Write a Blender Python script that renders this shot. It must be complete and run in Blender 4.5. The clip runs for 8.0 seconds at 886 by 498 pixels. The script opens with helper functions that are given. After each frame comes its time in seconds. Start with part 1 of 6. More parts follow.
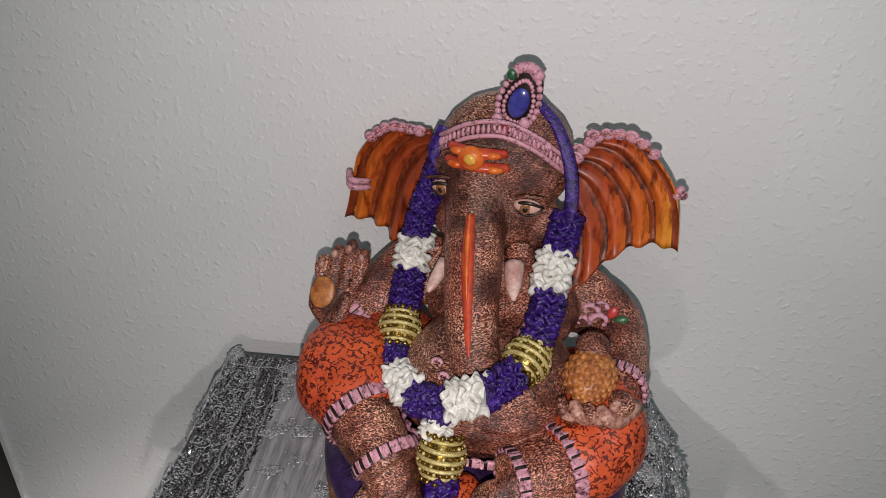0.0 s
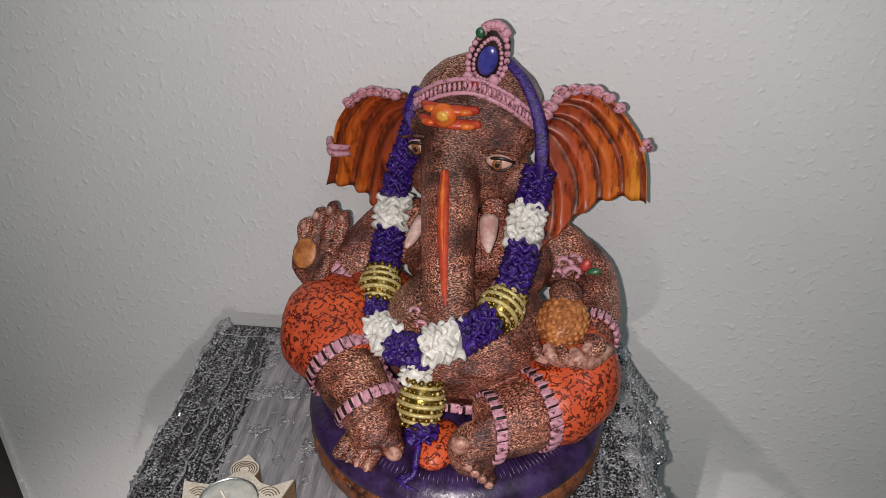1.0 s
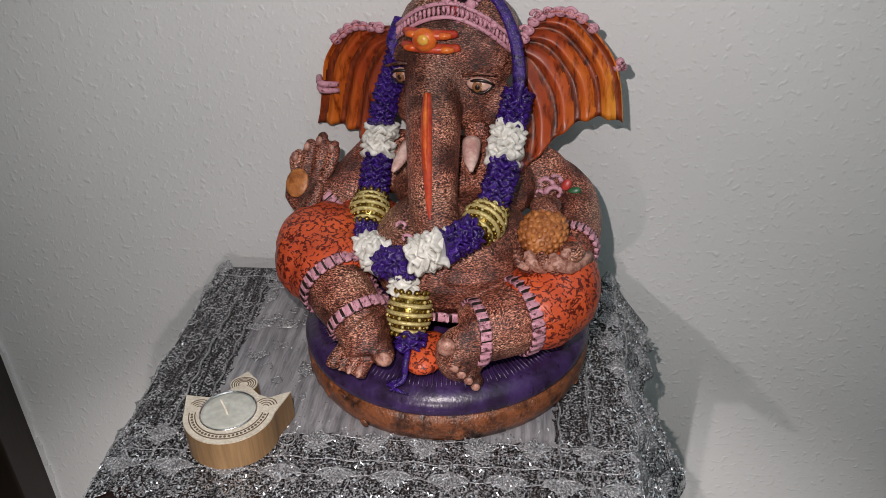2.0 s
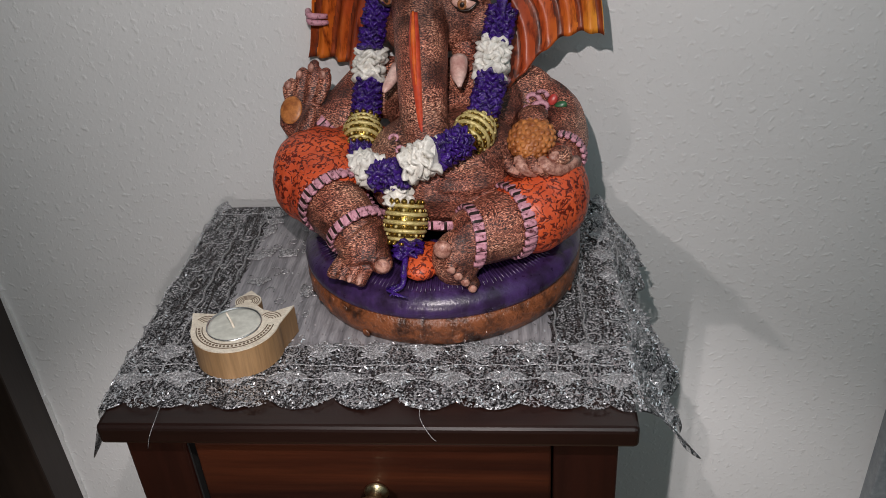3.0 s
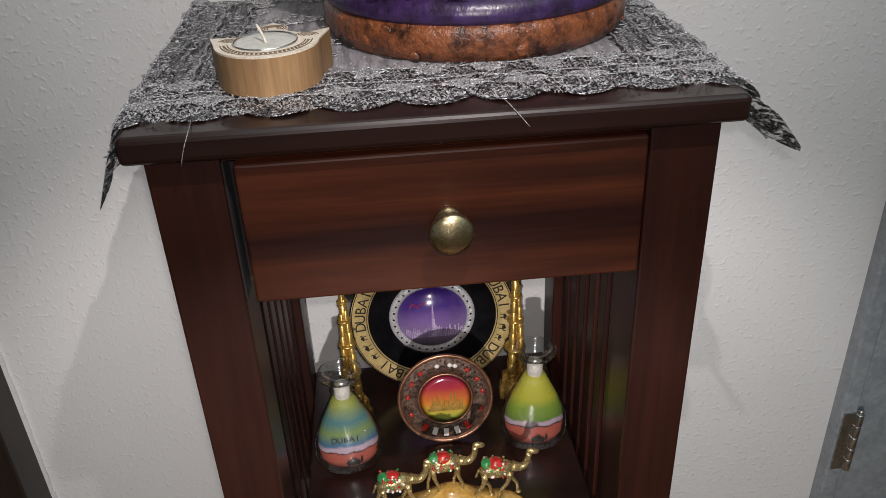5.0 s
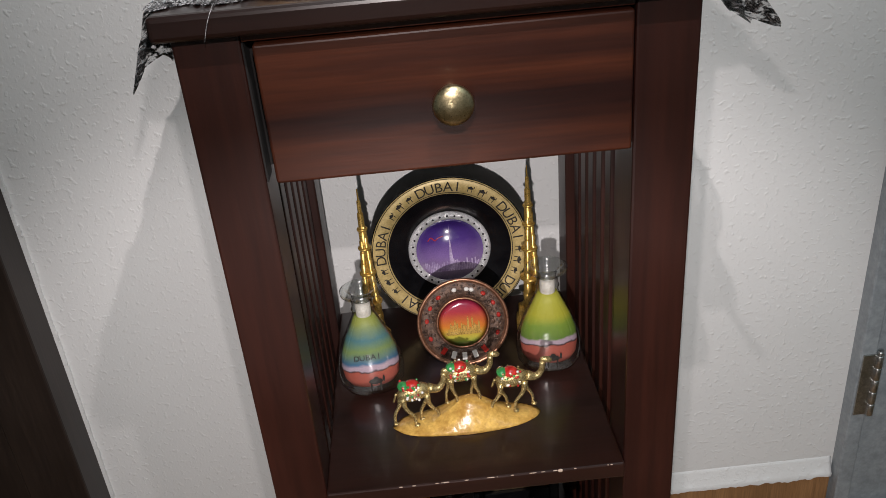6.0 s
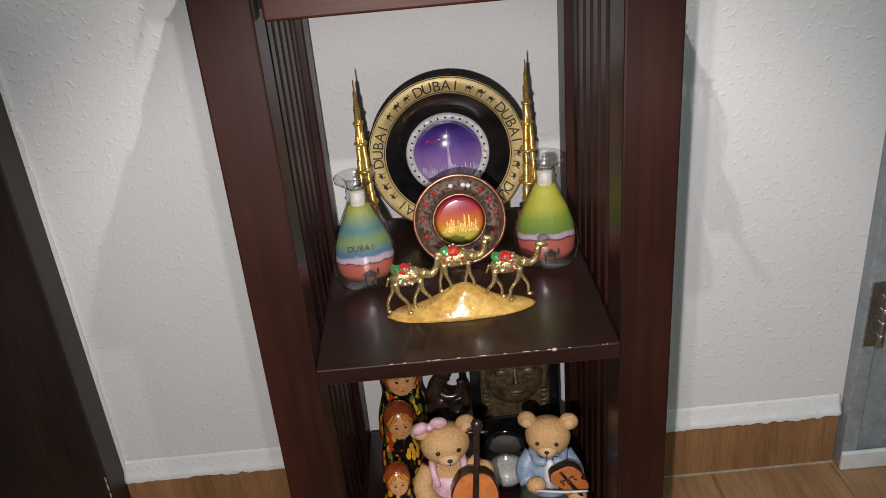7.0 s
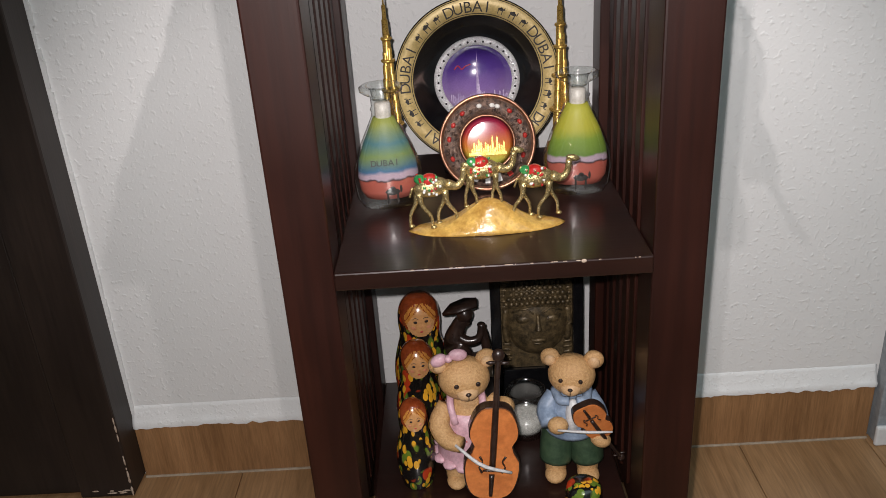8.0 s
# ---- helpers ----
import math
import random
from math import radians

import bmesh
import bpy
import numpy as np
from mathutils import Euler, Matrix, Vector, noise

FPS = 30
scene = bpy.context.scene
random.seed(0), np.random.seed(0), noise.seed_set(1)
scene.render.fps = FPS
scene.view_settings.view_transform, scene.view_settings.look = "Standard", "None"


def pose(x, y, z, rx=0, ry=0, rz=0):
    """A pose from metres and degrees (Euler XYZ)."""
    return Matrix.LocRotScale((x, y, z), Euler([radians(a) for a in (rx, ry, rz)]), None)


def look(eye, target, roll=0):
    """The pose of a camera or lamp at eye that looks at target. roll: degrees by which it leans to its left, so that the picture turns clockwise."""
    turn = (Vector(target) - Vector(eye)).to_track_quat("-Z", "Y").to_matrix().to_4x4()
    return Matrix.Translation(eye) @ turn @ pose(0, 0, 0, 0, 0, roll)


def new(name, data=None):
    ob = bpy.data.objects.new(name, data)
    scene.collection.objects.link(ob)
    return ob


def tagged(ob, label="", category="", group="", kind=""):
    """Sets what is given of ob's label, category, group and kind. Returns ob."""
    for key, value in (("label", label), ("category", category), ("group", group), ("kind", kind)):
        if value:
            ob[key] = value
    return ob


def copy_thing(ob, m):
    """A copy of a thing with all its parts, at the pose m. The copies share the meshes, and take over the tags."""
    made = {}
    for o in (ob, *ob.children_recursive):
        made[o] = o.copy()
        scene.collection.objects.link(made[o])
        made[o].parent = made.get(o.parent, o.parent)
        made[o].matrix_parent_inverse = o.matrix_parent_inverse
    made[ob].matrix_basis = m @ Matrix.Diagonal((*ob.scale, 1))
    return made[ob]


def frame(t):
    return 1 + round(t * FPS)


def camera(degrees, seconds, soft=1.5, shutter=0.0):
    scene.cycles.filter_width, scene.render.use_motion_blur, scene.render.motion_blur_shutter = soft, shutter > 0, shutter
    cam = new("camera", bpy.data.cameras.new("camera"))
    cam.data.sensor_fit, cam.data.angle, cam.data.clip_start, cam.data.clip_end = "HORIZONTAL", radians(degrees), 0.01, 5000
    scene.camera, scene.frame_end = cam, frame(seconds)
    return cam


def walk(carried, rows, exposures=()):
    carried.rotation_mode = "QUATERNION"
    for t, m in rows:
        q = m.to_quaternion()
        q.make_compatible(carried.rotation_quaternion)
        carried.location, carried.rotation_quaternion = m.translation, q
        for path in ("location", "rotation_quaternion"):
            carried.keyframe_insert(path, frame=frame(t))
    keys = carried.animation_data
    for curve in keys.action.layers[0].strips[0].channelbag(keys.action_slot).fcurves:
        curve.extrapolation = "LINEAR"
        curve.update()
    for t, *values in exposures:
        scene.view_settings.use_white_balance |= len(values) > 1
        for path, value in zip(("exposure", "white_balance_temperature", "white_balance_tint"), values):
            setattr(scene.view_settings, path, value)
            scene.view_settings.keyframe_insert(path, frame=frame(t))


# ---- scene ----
cam = camera(56, 8.0, soft=0.6)
PATH = [
    (0, (0.064, -0.617, 1.415), (-0.105, 1.053, 0.328), 1.5),
    (0.5, (0.077, -0.638, 1.403), (-0.093, 1.049, 0.342), 0.9),
    (1, (0.084, -0.657, 1.390), (-0.08, 1.031, 0.332), 0.3),
    (2.5, (0.116, -0.742, 1.326), (-0.083, 0.95, 0.280), -3.0),
    (3, (0.112, -0.765, 1.303), (-0.068, 0.923, 0.245), -4.0),
    (3.5, (0.104, -0.777, 1.267), (-0.038, 0.914, 0.208), -4.7),
    (4, (0.062, -0.785, 1.222), (0.03, 0.912, 0.165), -4.0),
    (4.5, (0.016, -0.793, 1.159), (0.045, 0.915, 0.118), -3.7),
    (5, (-0.034, -0.813, 1.080), (0.087, 0.907, 0.066), -2.6),
    (5.2, (-0.028, -0.817, 1.054), (0.05, 0.916, 0.060), -3.5),
    (6.3, (-0.024, -0.935, 0.974), (0.023, 0.842, 0.057), -5.2),
    (6.5, (-0.02, -0.946, 0.947), (0.024, 0.836, 0.040), -5.1),
    (7, (-0.017, -0.953, 0.880), (-0.007, 0.839, -0.009), -5.2),
    (7.5, (-0.024, -0.954, 0.823), (-0.045, 0.846, -0.047), -4.8),
    (8, (-0.03, -0.968, 0.775), (-0.062, 0.849, -0.061), -3.8),
]
walk(cam, [(t, look(eye, target, roll)) for t, eye, target, roll in PATH], [(0, 0.10), (3.0, 0.02), (4.5, 0.24), (5.2, 0.36), (6.3, 0.52), (8, 0.62)])

# ---- light: the phone's flash as three fixed spots, and an added dim fill behind ----
world = bpy.data.worlds.new("world")
scene.world = world
world.use_nodes = True
world.node_tree.nodes["Background"].inputs[0].default_value = (0.5, 0.55, 0.6, 1)
world.node_tree.nodes["Background"].inputs[1].default_value = 0.05


def lamp(name, kind, energy, colour, m, **values):
    data = bpy.data.lights.new(name, kind)
    data.energy, data.color = energy, colour
    ob = new(name, data)
    ob.matrix_world = m
    for key, value in values.items():
        setattr(data, key, value)
    return ob


FLASH = (1.0, 0.897, 0.88)
lamp("flash_lamp", "SPOT", 11.0, FLASH, look((0.062, -0.650, 1.380), (0.045, -0.05, 1.04)), spot_size=radians(98), spot_blend=0.8, shadow_soft_size=0.004)
lamp("flash_lamp", "SPOT", 6.5, FLASH, look((-0.025, -0.820, 1.10), (0.01, -0.345, 0.74)), spot_size=radians(74), spot_blend=1.0, shadow_soft_size=0.006)
lamp("flash_lamp", "SPOT", 16.0, (1.0, 0.925, 0.915), look((-0.050, -0.970, 0.800), (-0.02, -0.30, 0.305)), spot_size=radians(80), spot_blend=0.5, shadow_soft_size=0.005)
# soft overhead disc added for the room's ambient light, its real source unseen
lamp("ambient_fill", "AREA", 8.5, (0.74, 0.94, 1.0), look((0.6, -1.35, 2.40), (0.6, -1.34, 0.0)), shape="DISK", size=2.2)

# ---- materials ----


def ramp(nt, fac, stops):
    n = nt.nodes.new("ShaderNodeValToRGB")
    while len(n.color_ramp.elements) < len(stops):
        n.color_ramp.elements.new(0.5)
    for e, (p, c) in zip(n.color_ramp.elements, stops):
        e.position, e.color = p, (*c, 1)
    nt.links.new(fac, n.inputs[0])
    return n.outputs[0]


def noise_tex(nt, scale, detail=4.0, rough=0.55, stretch=None, distortion=0.0, kind="noise", way="X"):
    tc = nt.nodes.new("ShaderNodeTexCoord")
    mp = nt.nodes.new("ShaderNodeMapping")
    if stretch:
        mp.inputs["Scale"].default_value = stretch
    nt.links.new(tc.outputs["Object"], mp.inputs[0])
    if kind == "wave":
        n = nt.nodes.new("ShaderNodeTexWave")
        n.bands_direction = way
        n.inputs["Scale"].default_value, n.inputs["Distortion"].default_value = scale, distortion
        n.inputs["Detail"].default_value, n.inputs["Detail Scale"].default_value = detail, 2.0
        nt.links.new(mp.outputs[0], n.inputs["Vector"])
        return n.outputs["Fac"]
    if kind == "voronoi":
        n = nt.nodes.new("ShaderNodeTexVoronoi")
        n.inputs["Scale"].default_value = scale
        nt.links.new(mp.outputs[0], n.inputs["Vector"])
        return n.outputs["Distance"]
    n = nt.nodes.new("ShaderNodeTexNoise")
    n.inputs["Scale"].default_value, n.inputs["Detail"].default_value = scale, detail
    n.inputs["Roughness"].default_value, n.inputs["Distortion"].default_value = rough, distortion
    nt.links.new(mp.outputs[0], n.inputs["Vector"])
    return n.outputs["Fac"]


def mixed(nt, a, b, fac, how="MIX"):
    n = nt.nodes.new("ShaderNodeMix")
    n.data_type, n.blend_type = "RGBA", how
    if isinstance(fac, float):
        n.inputs[0].default_value = fac
    else:
        nt.links.new(fac, n.inputs[0])
    nt.links.new(a, n.inputs[6])
    nt.links.new(b, n.inputs[7])
    return n.outputs[2]


def bumped(nt, height, strength, distance, before=None):
    n = nt.nodes.new("ShaderNodeBump")
    n.inputs["Strength"].default_value, n.inputs["Distance"].default_value = strength, distance
    nt.links.new(height, n.inputs["Height"])
    if before is not None:
        nt.links.new(before, n.inputs["Normal"])
    return n.outputs[0]


def base(name, rough=0.6, metal=0.0, coat=0.0):
    m = bpy.data.materials.new(name)
    m.use_nodes = True
    nt = m.node_tree
    b = nt.nodes["Principled BSDF"]
    b.inputs["Roughness"].default_value, b.inputs["Metallic"].default_value = rough, metal
    b.inputs["Coat Weight"].default_value = coat
    b.inputs["Coat Roughness"].default_value = 0.15
    return m, nt, b


def surface(name, c1, c2, scale=60.0, rough=0.6, metal=0.0, coat=0.0, stretch=None, bump=0.3, depth=0.001, lo=0.35, hi=0.65, fine=4.0, kind="noise", distortion=0.0):
    """Two colours blended by a coarse texture, with a finer one over it for grain, and relief from both."""
    m, nt, b = base(name, rough, metal, coat)
    f = noise_tex(nt, scale, 5.0, 0.6, stretch, distortion, kind)
    g = noise_tex(nt, scale * fine, 3.0, 0.6, stretch)
    col = ramp(nt, f, [(lo, c1), (hi, c2)])
    grain = ramp(nt, g, [(0.3, (0.78, 0.78, 0.78)), (0.7, (1.0, 1.0, 1.0))])
    nt.links.new(mixed(nt, col, grain, 1.0, "MULTIPLY"), b.inputs["Base Color"])
    nrm = bumped(nt, f, bump, depth)
    nt.links.new(bumped(nt, g, bump * 0.6, depth * 0.4, nrm), b.inputs["Normal"])
    r = nt.nodes.new("ShaderNodeMapRange")
    r.inputs[3].default_value, r.inputs[4].default_value = max(0.03, rough - 0.1), min(1.0, rough + 0.12)
    nt.links.new(g, r.inputs[0])
    nt.links.new(r.outputs[0], b.inputs["Roughness"])
    return m


def plaster():
    """Rolled wall paint: fine orange peel with scattered soft lumps."""
    m, nt, b = base("wall_paint", 0.55)
    blot = noise_tex(nt, 2.2, 3.0)
    peel = noise_tex(nt, 270.0, 2.0, 0.5)
    blobs = noise_tex(nt, 150.0, 2.0, 0.4)
    lump = ramp(nt, blobs, [(0.56, (0, 0, 0)), (0.74, (1, 1, 1))])
    nt.links.new(ramp(nt, blot, [(0.3, (0.66, 0.67, 0.665)), (0.7, (0.72, 0.725, 0.72))]), b.inputs["Base Color"])
    n = bumped(nt, lump, 0.42, 0.0012)
    n = bumped(nt, peel, 0.45, 0.0007, n)
    nt.links.new(bumped(nt, noise_tex(nt, 5.0, 2.0), 0.2, 0.008, n), b.inputs["Normal"])
    return m


def wood(name, dark, light, along="Z", scale=14.0, rough=0.35, coat=0.3, lo=0.3, hi=0.75, bump=0.15):
    """Grain along one axis, at two scales."""
    m, nt, b = base(name, rough, 0.0, coat)
    b.inputs["Specular IOR Level"].default_value = 0.35
    st = {"X": (0.06, 1, 1), "Y": (1, 0.06, 1), "Z": (1, 1, 0.06)}[along]
    f = noise_tex(nt, scale, 4.0, 0.6, st, 0.8)
    g = noise_tex(nt, scale * 14, 3.0, 0.6, st)
    p = noise_tex(nt, 6.0, 2.0)
    col = ramp(nt, f, [(lo, dark), (hi, light)])
    fine = ramp(nt, g, [(0.3, (0.7, 0.7, 0.7)), (0.65, (1, 1, 1))])
    patch = ramp(nt, p, [(0.3, (0.75, 0.75, 0.75)), (0.7, (1, 1, 1))])
    col = mixed(nt, mixed(nt, col, fine, 1.0, "MULTIPLY"), patch, 1.0, "MULTIPLY")
    nt.links.new(col, b.inputs["Base Color"])
    nt.links.new(bumped(nt, g, bump, 0.0006), b.inputs["Normal"])
    r = nt.nodes.new("ShaderNodeMapRange")
    r.inputs[3].default_value, r.inputs[4].default_value = rough - 0.08, rough + 0.15
    nt.links.new(p, r.inputs[0])
    nt.links.new(r.outputs[0], b.inputs["Roughness"])
    return m


def glass(name, tint=(0.93, 0.95, 0.94)):
    """Thin clear glass: light passes straight on, and the gloss grows towards the edges."""
    m, nt, b = base(name)
    out = nt.nodes["Material Output"]
    nt.nodes.remove(b)
    clear, gloss, mix, fr = (nt.nodes.new("ShaderNode" + k) for k in ("BsdfTransparent", "BsdfGlossy", "MixShader", "LayerWeight"))
    clear.inputs[0].default_value = (*tint, 1)
    gloss.inputs["Roughness"].default_value = 0.14
    fr.inputs["Blend"].default_value = 0.5
    edge = ramp(nt, fr.outputs["Facing"], [(0.0, (0.07, 0.07, 0.07)), (0.55, (0.20, 0.20, 0.20)), (1.0, (0.9, 0.9, 0.9))])
    nt.links.new(edge, mix.inputs[0])
    nt.links.new(clear.outputs[0], mix.inputs[1])
    nt.links.new(gloss.outputs[0], mix.inputs[2])
    nt.links.new(mix.outputs[0], out.inputs[0])
    return m


PAINT = plaster()
COVE = surface("cove_paint", (0.64, 0.66, 0.665), (0.70, 0.715, 0.715), 5, 0.6, bump=0.12, depth=0.002)
GROUT = surface("floor_joint", (0.30, 0.24, 0.17), (0.40, 0.33, 0.25), 40, 0.7)
CEIL = surface("ceiling_paint", (0.7, 0.7, 0.7), (0.76, 0.76, 0.76), 20, 0.7)
SKIRT = wood("skirting_wood", (0.25, 0.125, 0.050), (0.40, 0.215, 0.095), "Z", 40, 0.5, 0.05)
PLANK = wood("floor_wood", (0.27, 0.145, 0.062), (0.44, 0.26, 0.125), "Y", 22, 0.45, 0.1)
DOORWOOD = wood("door_wood", (0.016, 0.010, 0.008), (0.035, 0.022, 0.016), "Z", 16, 0.45, 0.05)
CHIP = surface("bare_chip", (0.35, 0.25, 0.18), (0.55, 0.45, 0.36), 200, 0.8)
GREY = surface("grey_paint", (0.24, 0.27, 0.29), (0.30, 0.33, 0.35), 30, 0.45, bump=0.1)
STEEL = surface("steel", (0.42, 0.42, 0.40), (0.6, 0.6, 0.58), 90, 0.35, 1.0)
MAHOG = wood("mahogany", (0.012, 0.0026, 0.0018), (0.046, 0.0112, 0.0058), "Z", 12, 0.40, 0.12)
MAHOGX = wood("mahogany_across", (0.020, 0.0042, 0.0024), (0.135, 0.034, 0.0115), "X", 18, 0.40, 0.12, 0.36, 0.80)
MAHOGD = wood("mahogany_dark", (0.012, 0.0048, 0.0038), (0.030, 0.0105, 0.007), "X", 12, 0.32, 0.4)
# near-black colour that stands in for shade round the drawer
BLACK = surface("gap_shade_black", (0.004, 0.003, 0.003), (0.006, 0.005, 0.005), 60, 0.8)
BRASS = surface("brushed_brass", (0.52, 0.42, 0.24), (0.66, 0.55, 0.33), 220, 0.30, 1.0, stretch=(1, 0.15, 1), bump=0.1)

# ---- building blocks ----


def link_mesh(name, bm, mats, smooth=False, kind=""):
    me = bpy.data.meshes.new(name)
    bmesh.ops.recalc_face_normals(bm, faces=bm.faces)
    bm.to_mesh(me)
    bm.free()
    for m in mats if isinstance(mats, (list, tuple)) else [mats]:
        me.materials.append(m)
    if smooth:
        for p in me.polygons:
            p.use_smooth = True
    return new(name, me)


def part(name, bm, material, parent, label="", smooth=False, kind=""):
    ob = link_mesh(name, bm, material, smooth)
    ob.parent = parent
    return tagged(ob, label, kind=kind)


def thing(name, m, label, category, group=""):
    ob = new(name)
    ob.empty_display_size = 0.05
    ob.matrix_world = m
    return tagged(ob, label, category, group)


def setting(name, bm, material, label="", category="", smooth=False):
    return tagged(link_mesh(name, bm, material, smooth), label, category, kind="structure")


def box(bm, x0, x1, y0, y1, z0, z1, bevel=0.0, seg=2, mi=0):
    out = bmesh.ops.create_cube(bm, size=1.0, matrix=Matrix.LocRotScale(((x0 + x1) / 2, (y0 + y1) / 2, (z0 + z1) / 2), None, (x1 - x0, y1 - y0, z1 - z0)))
    vs = out["verts"]
    es = list({e for v in vs for e in v.link_edges})
    fs = list({f for v in vs for f in v.link_faces})
    if bevel > 0:
        r = bmesh.ops.bevel(bm, geom=es, offset=bevel, segments=seg, affect="EDGES", profile=0.5)
        fs = list({f for f in fs if f.is_valid} | set(r["faces"]))
    for f in fs:
        f.material_index = mi
    return fs


def boxed(x0, x1, y0, y1, z0, z1, bevel=0.0, seg=2):
    bm = bmesh.new()
    box(bm, x0, x1, y0, y1, z0, z1, bevel, seg)
    return bm


ROUND = {}


def ball(bm, centre, radii, turn=(0, 0, 0), mi=0, u=16, v=10):
    """An ellipsoid, from a grid that is worked out once for each fineness."""
    if (u, v) not in ROUND:
        pts = [(0, 0, 1)] + [(math.sin(math.pi * j / v) * math.cos(2 * math.pi * i / u), math.sin(math.pi * j / v) * math.sin(2 * math.pi * i / u), math.cos(math.pi * j / v)) for j in range(1, v) for i in range(u)] + [(0, 0, -1)]
        at = lambda j, i: 1 + (j - 1) * u + i % u
        fs = [(0, at(1, i), at(1, i + 1)) for i in range(u)] + [(at(j, i), at(j + 1, i), at(j + 1, i + 1), at(j, i + 1)) for j in range(1, v - 1) for i in range(u)] + [(at(v - 1, i), len(pts) - 1, at(v - 1, i + 1)) for i in range(u)]
        ROUND[u, v] = [Vector(q) for q in pts], fs
    pts, fs = ROUND[u, v]
    m = pose(*centre, *turn) @ Matrix.Diagonal((*radii, 1))
    vs = [bm.verts.new(m @ q) for q in pts]
    for f in fs:
        f = bm.faces.new([vs[k] for k in f])
        f.material_index, f.smooth = mi, True


def spline(pts, n):
    """n points of a Catmull-Rom curve through pts (tuples of any length)."""
    p = [np.array(q, float) for q in pts]
    p = [2 * p[0] - p[1]] + p + [2 * p[-1] - p[-2]]
    out = []
    for i in range(n):
        s = i / (n - 1) * (len(p) - 3)
        k = min(int(s), len(p) - 4)
        u = s - k
        a, b, c, d = p[k:k + 4]
        out.append(0.5 * (2 * b + (c - a) * u + (2 * a - 5 * b + 4 * c - d) * u * u + (3 * b - a - 3 * c + d) * u ** 3))
    return out


def tube(bm, pts, mi=0, n=20, sides=12, flat=1.0, closed=True, up=(0, 0, 1)):
    """A tube through pts of (x, y, z, radius); flat squeezes it along the up side."""
    c = spline(pts, n)
    rings = []
    for i, q in enumerate(c):
        d = Vector([float(v) for v in c[min(i + 1, n - 1)][:3] - c[max(i - 1, 0)][:3]]).normalized()
        a = d.cross(Vector(up))
        a = a.normalized() if a.length > 1e-4 else Vector((1, 0, 0))
        b = a.cross(d)
        r = float(max(q[3], 1e-5))
        rings.append([bm.verts.new(Vector([float(v) for v in q[:3]]) + r * math.cos(t) * a + r * flat * math.sin(t) * b) for t in (2 * math.pi * k / sides for k in range(sides))])
    fs = []
    for g, h in zip(rings, rings[1:]):
        for k in range(sides):
            fs.append(bm.faces.new((g[k], g[(k + 1) % sides], h[(k + 1) % sides], h[k])))
    if closed:
        fs += [bm.faces.new(rings[0][::-1]), bm.faces.new(rings[-1])]
    for f in fs:
        f.material_index, f.smooth = mi, True
    return rings


def lathe(bm, profile, n=32, mi=0, m=None, sy=1.0, power=2.0, close=True):
    """A turned solid from (radius, height) pairs; sy squeezes it in y."""
    m = m or Matrix.Identity(4)
    rings = []
    for r, z in profile:
        ring = []
        for k in range(n):
            t = 2 * math.pi * k / n
            ring.append(bm.verts.new(m @ Vector((r * math.cos(t), r * sy * math.sin(t), z))))
        rings.append(ring)
    fs = []
    for g, h in zip(rings, rings[1:]):
        for k in range(n):
            fs.append(bm.faces.new((g[k], g[(k + 1) % n], h[(k + 1) % n], h[k])))
    if close:
        fs += [bm.faces.new(rings[0][::-1]), bm.faces.new(rings[-1])]
    for f in fs:
        f.material_index, f.smooth = mi, True
    return fs


def prism(bm, outline, z0, z1, mi=0, m=None):
    """An upright prism over a closed outline of (x, y)."""
    m = m or Matrix.Identity(4)
    lo = [bm.verts.new(m @ Vector((x, y, z0))) for x, y in outline]
    hi = [bm.verts.new(m @ Vector((x, y, z1))) for x, y in outline]
    n = len(lo)
    fs = [bm.faces.new(lo[::-1]), bm.faces.new(hi)]
    fs += [bm.faces.new((lo[k], lo[(k + 1) % n], hi[(k + 1) % n], hi[k])) for k in range(n)]
    for f in fs:
        f.material_index = mi
    return fs


# ---- the room ----
X0, X1, Y0, Y1, HIGH = -1.6, 1.6, -2.6, 0.0, 2.45
DL, DR = -0.496, 0.541  # edges of the dark frame and of the grey door frame


def build_room():
    bm = bmesh.new()
    box(bm, DL - 0.02, DR + 0.02, 0.0, 0.15, 0.0, HIGH)
    box(bm, X0, DL - 0.02, 0.0, 0.15, 2.1, HIGH)
    box(bm, X0, DL - 0.95, 0.0, 0.15, 0.0, 2.1)
    box(bm, DR + 0.02, X1, 0.0, 0.15, 2.1, HIGH)
    box(bm, DR + 0.95, X1, 0.0, 0.15, 0.0, 2.1)
    setting("wall_north", bm, PAINT, "off-white painted plaster wall with an uneven rolled texture", "wall")
    setting("wall_south", boxed(X0, X1, Y0 - 0.15, Y0, 0, HIGH), PAINT, "plain off-white painted wall", "wall")
    setting("wall_west", boxed(X0 - 0.15, X0, Y0 - 0.15, 0.15, 0, HIGH), PAINT, "plain off-white painted wall", "wall")
    setting("wall_east", boxed(X1, X1 + 0.15, Y0 - 0.15, 0.15, 0, HIGH), PAINT, "plain off-white painted wall", "wall")
    setting("ceiling", boxed(X0 - 0.15, X1 + 0.15, Y0 - 0.15, 0.15, HIGH, HIGH + 0.1), CEIL, "white painted ceiling", "ceiling")
    return setting("floor", boxed(X0 - 0.15, X1 + 0.15, Y0 - 0.15, 0.15, -0.1, -0.006), GROUT, "brown wood-look plank floor", "floor")


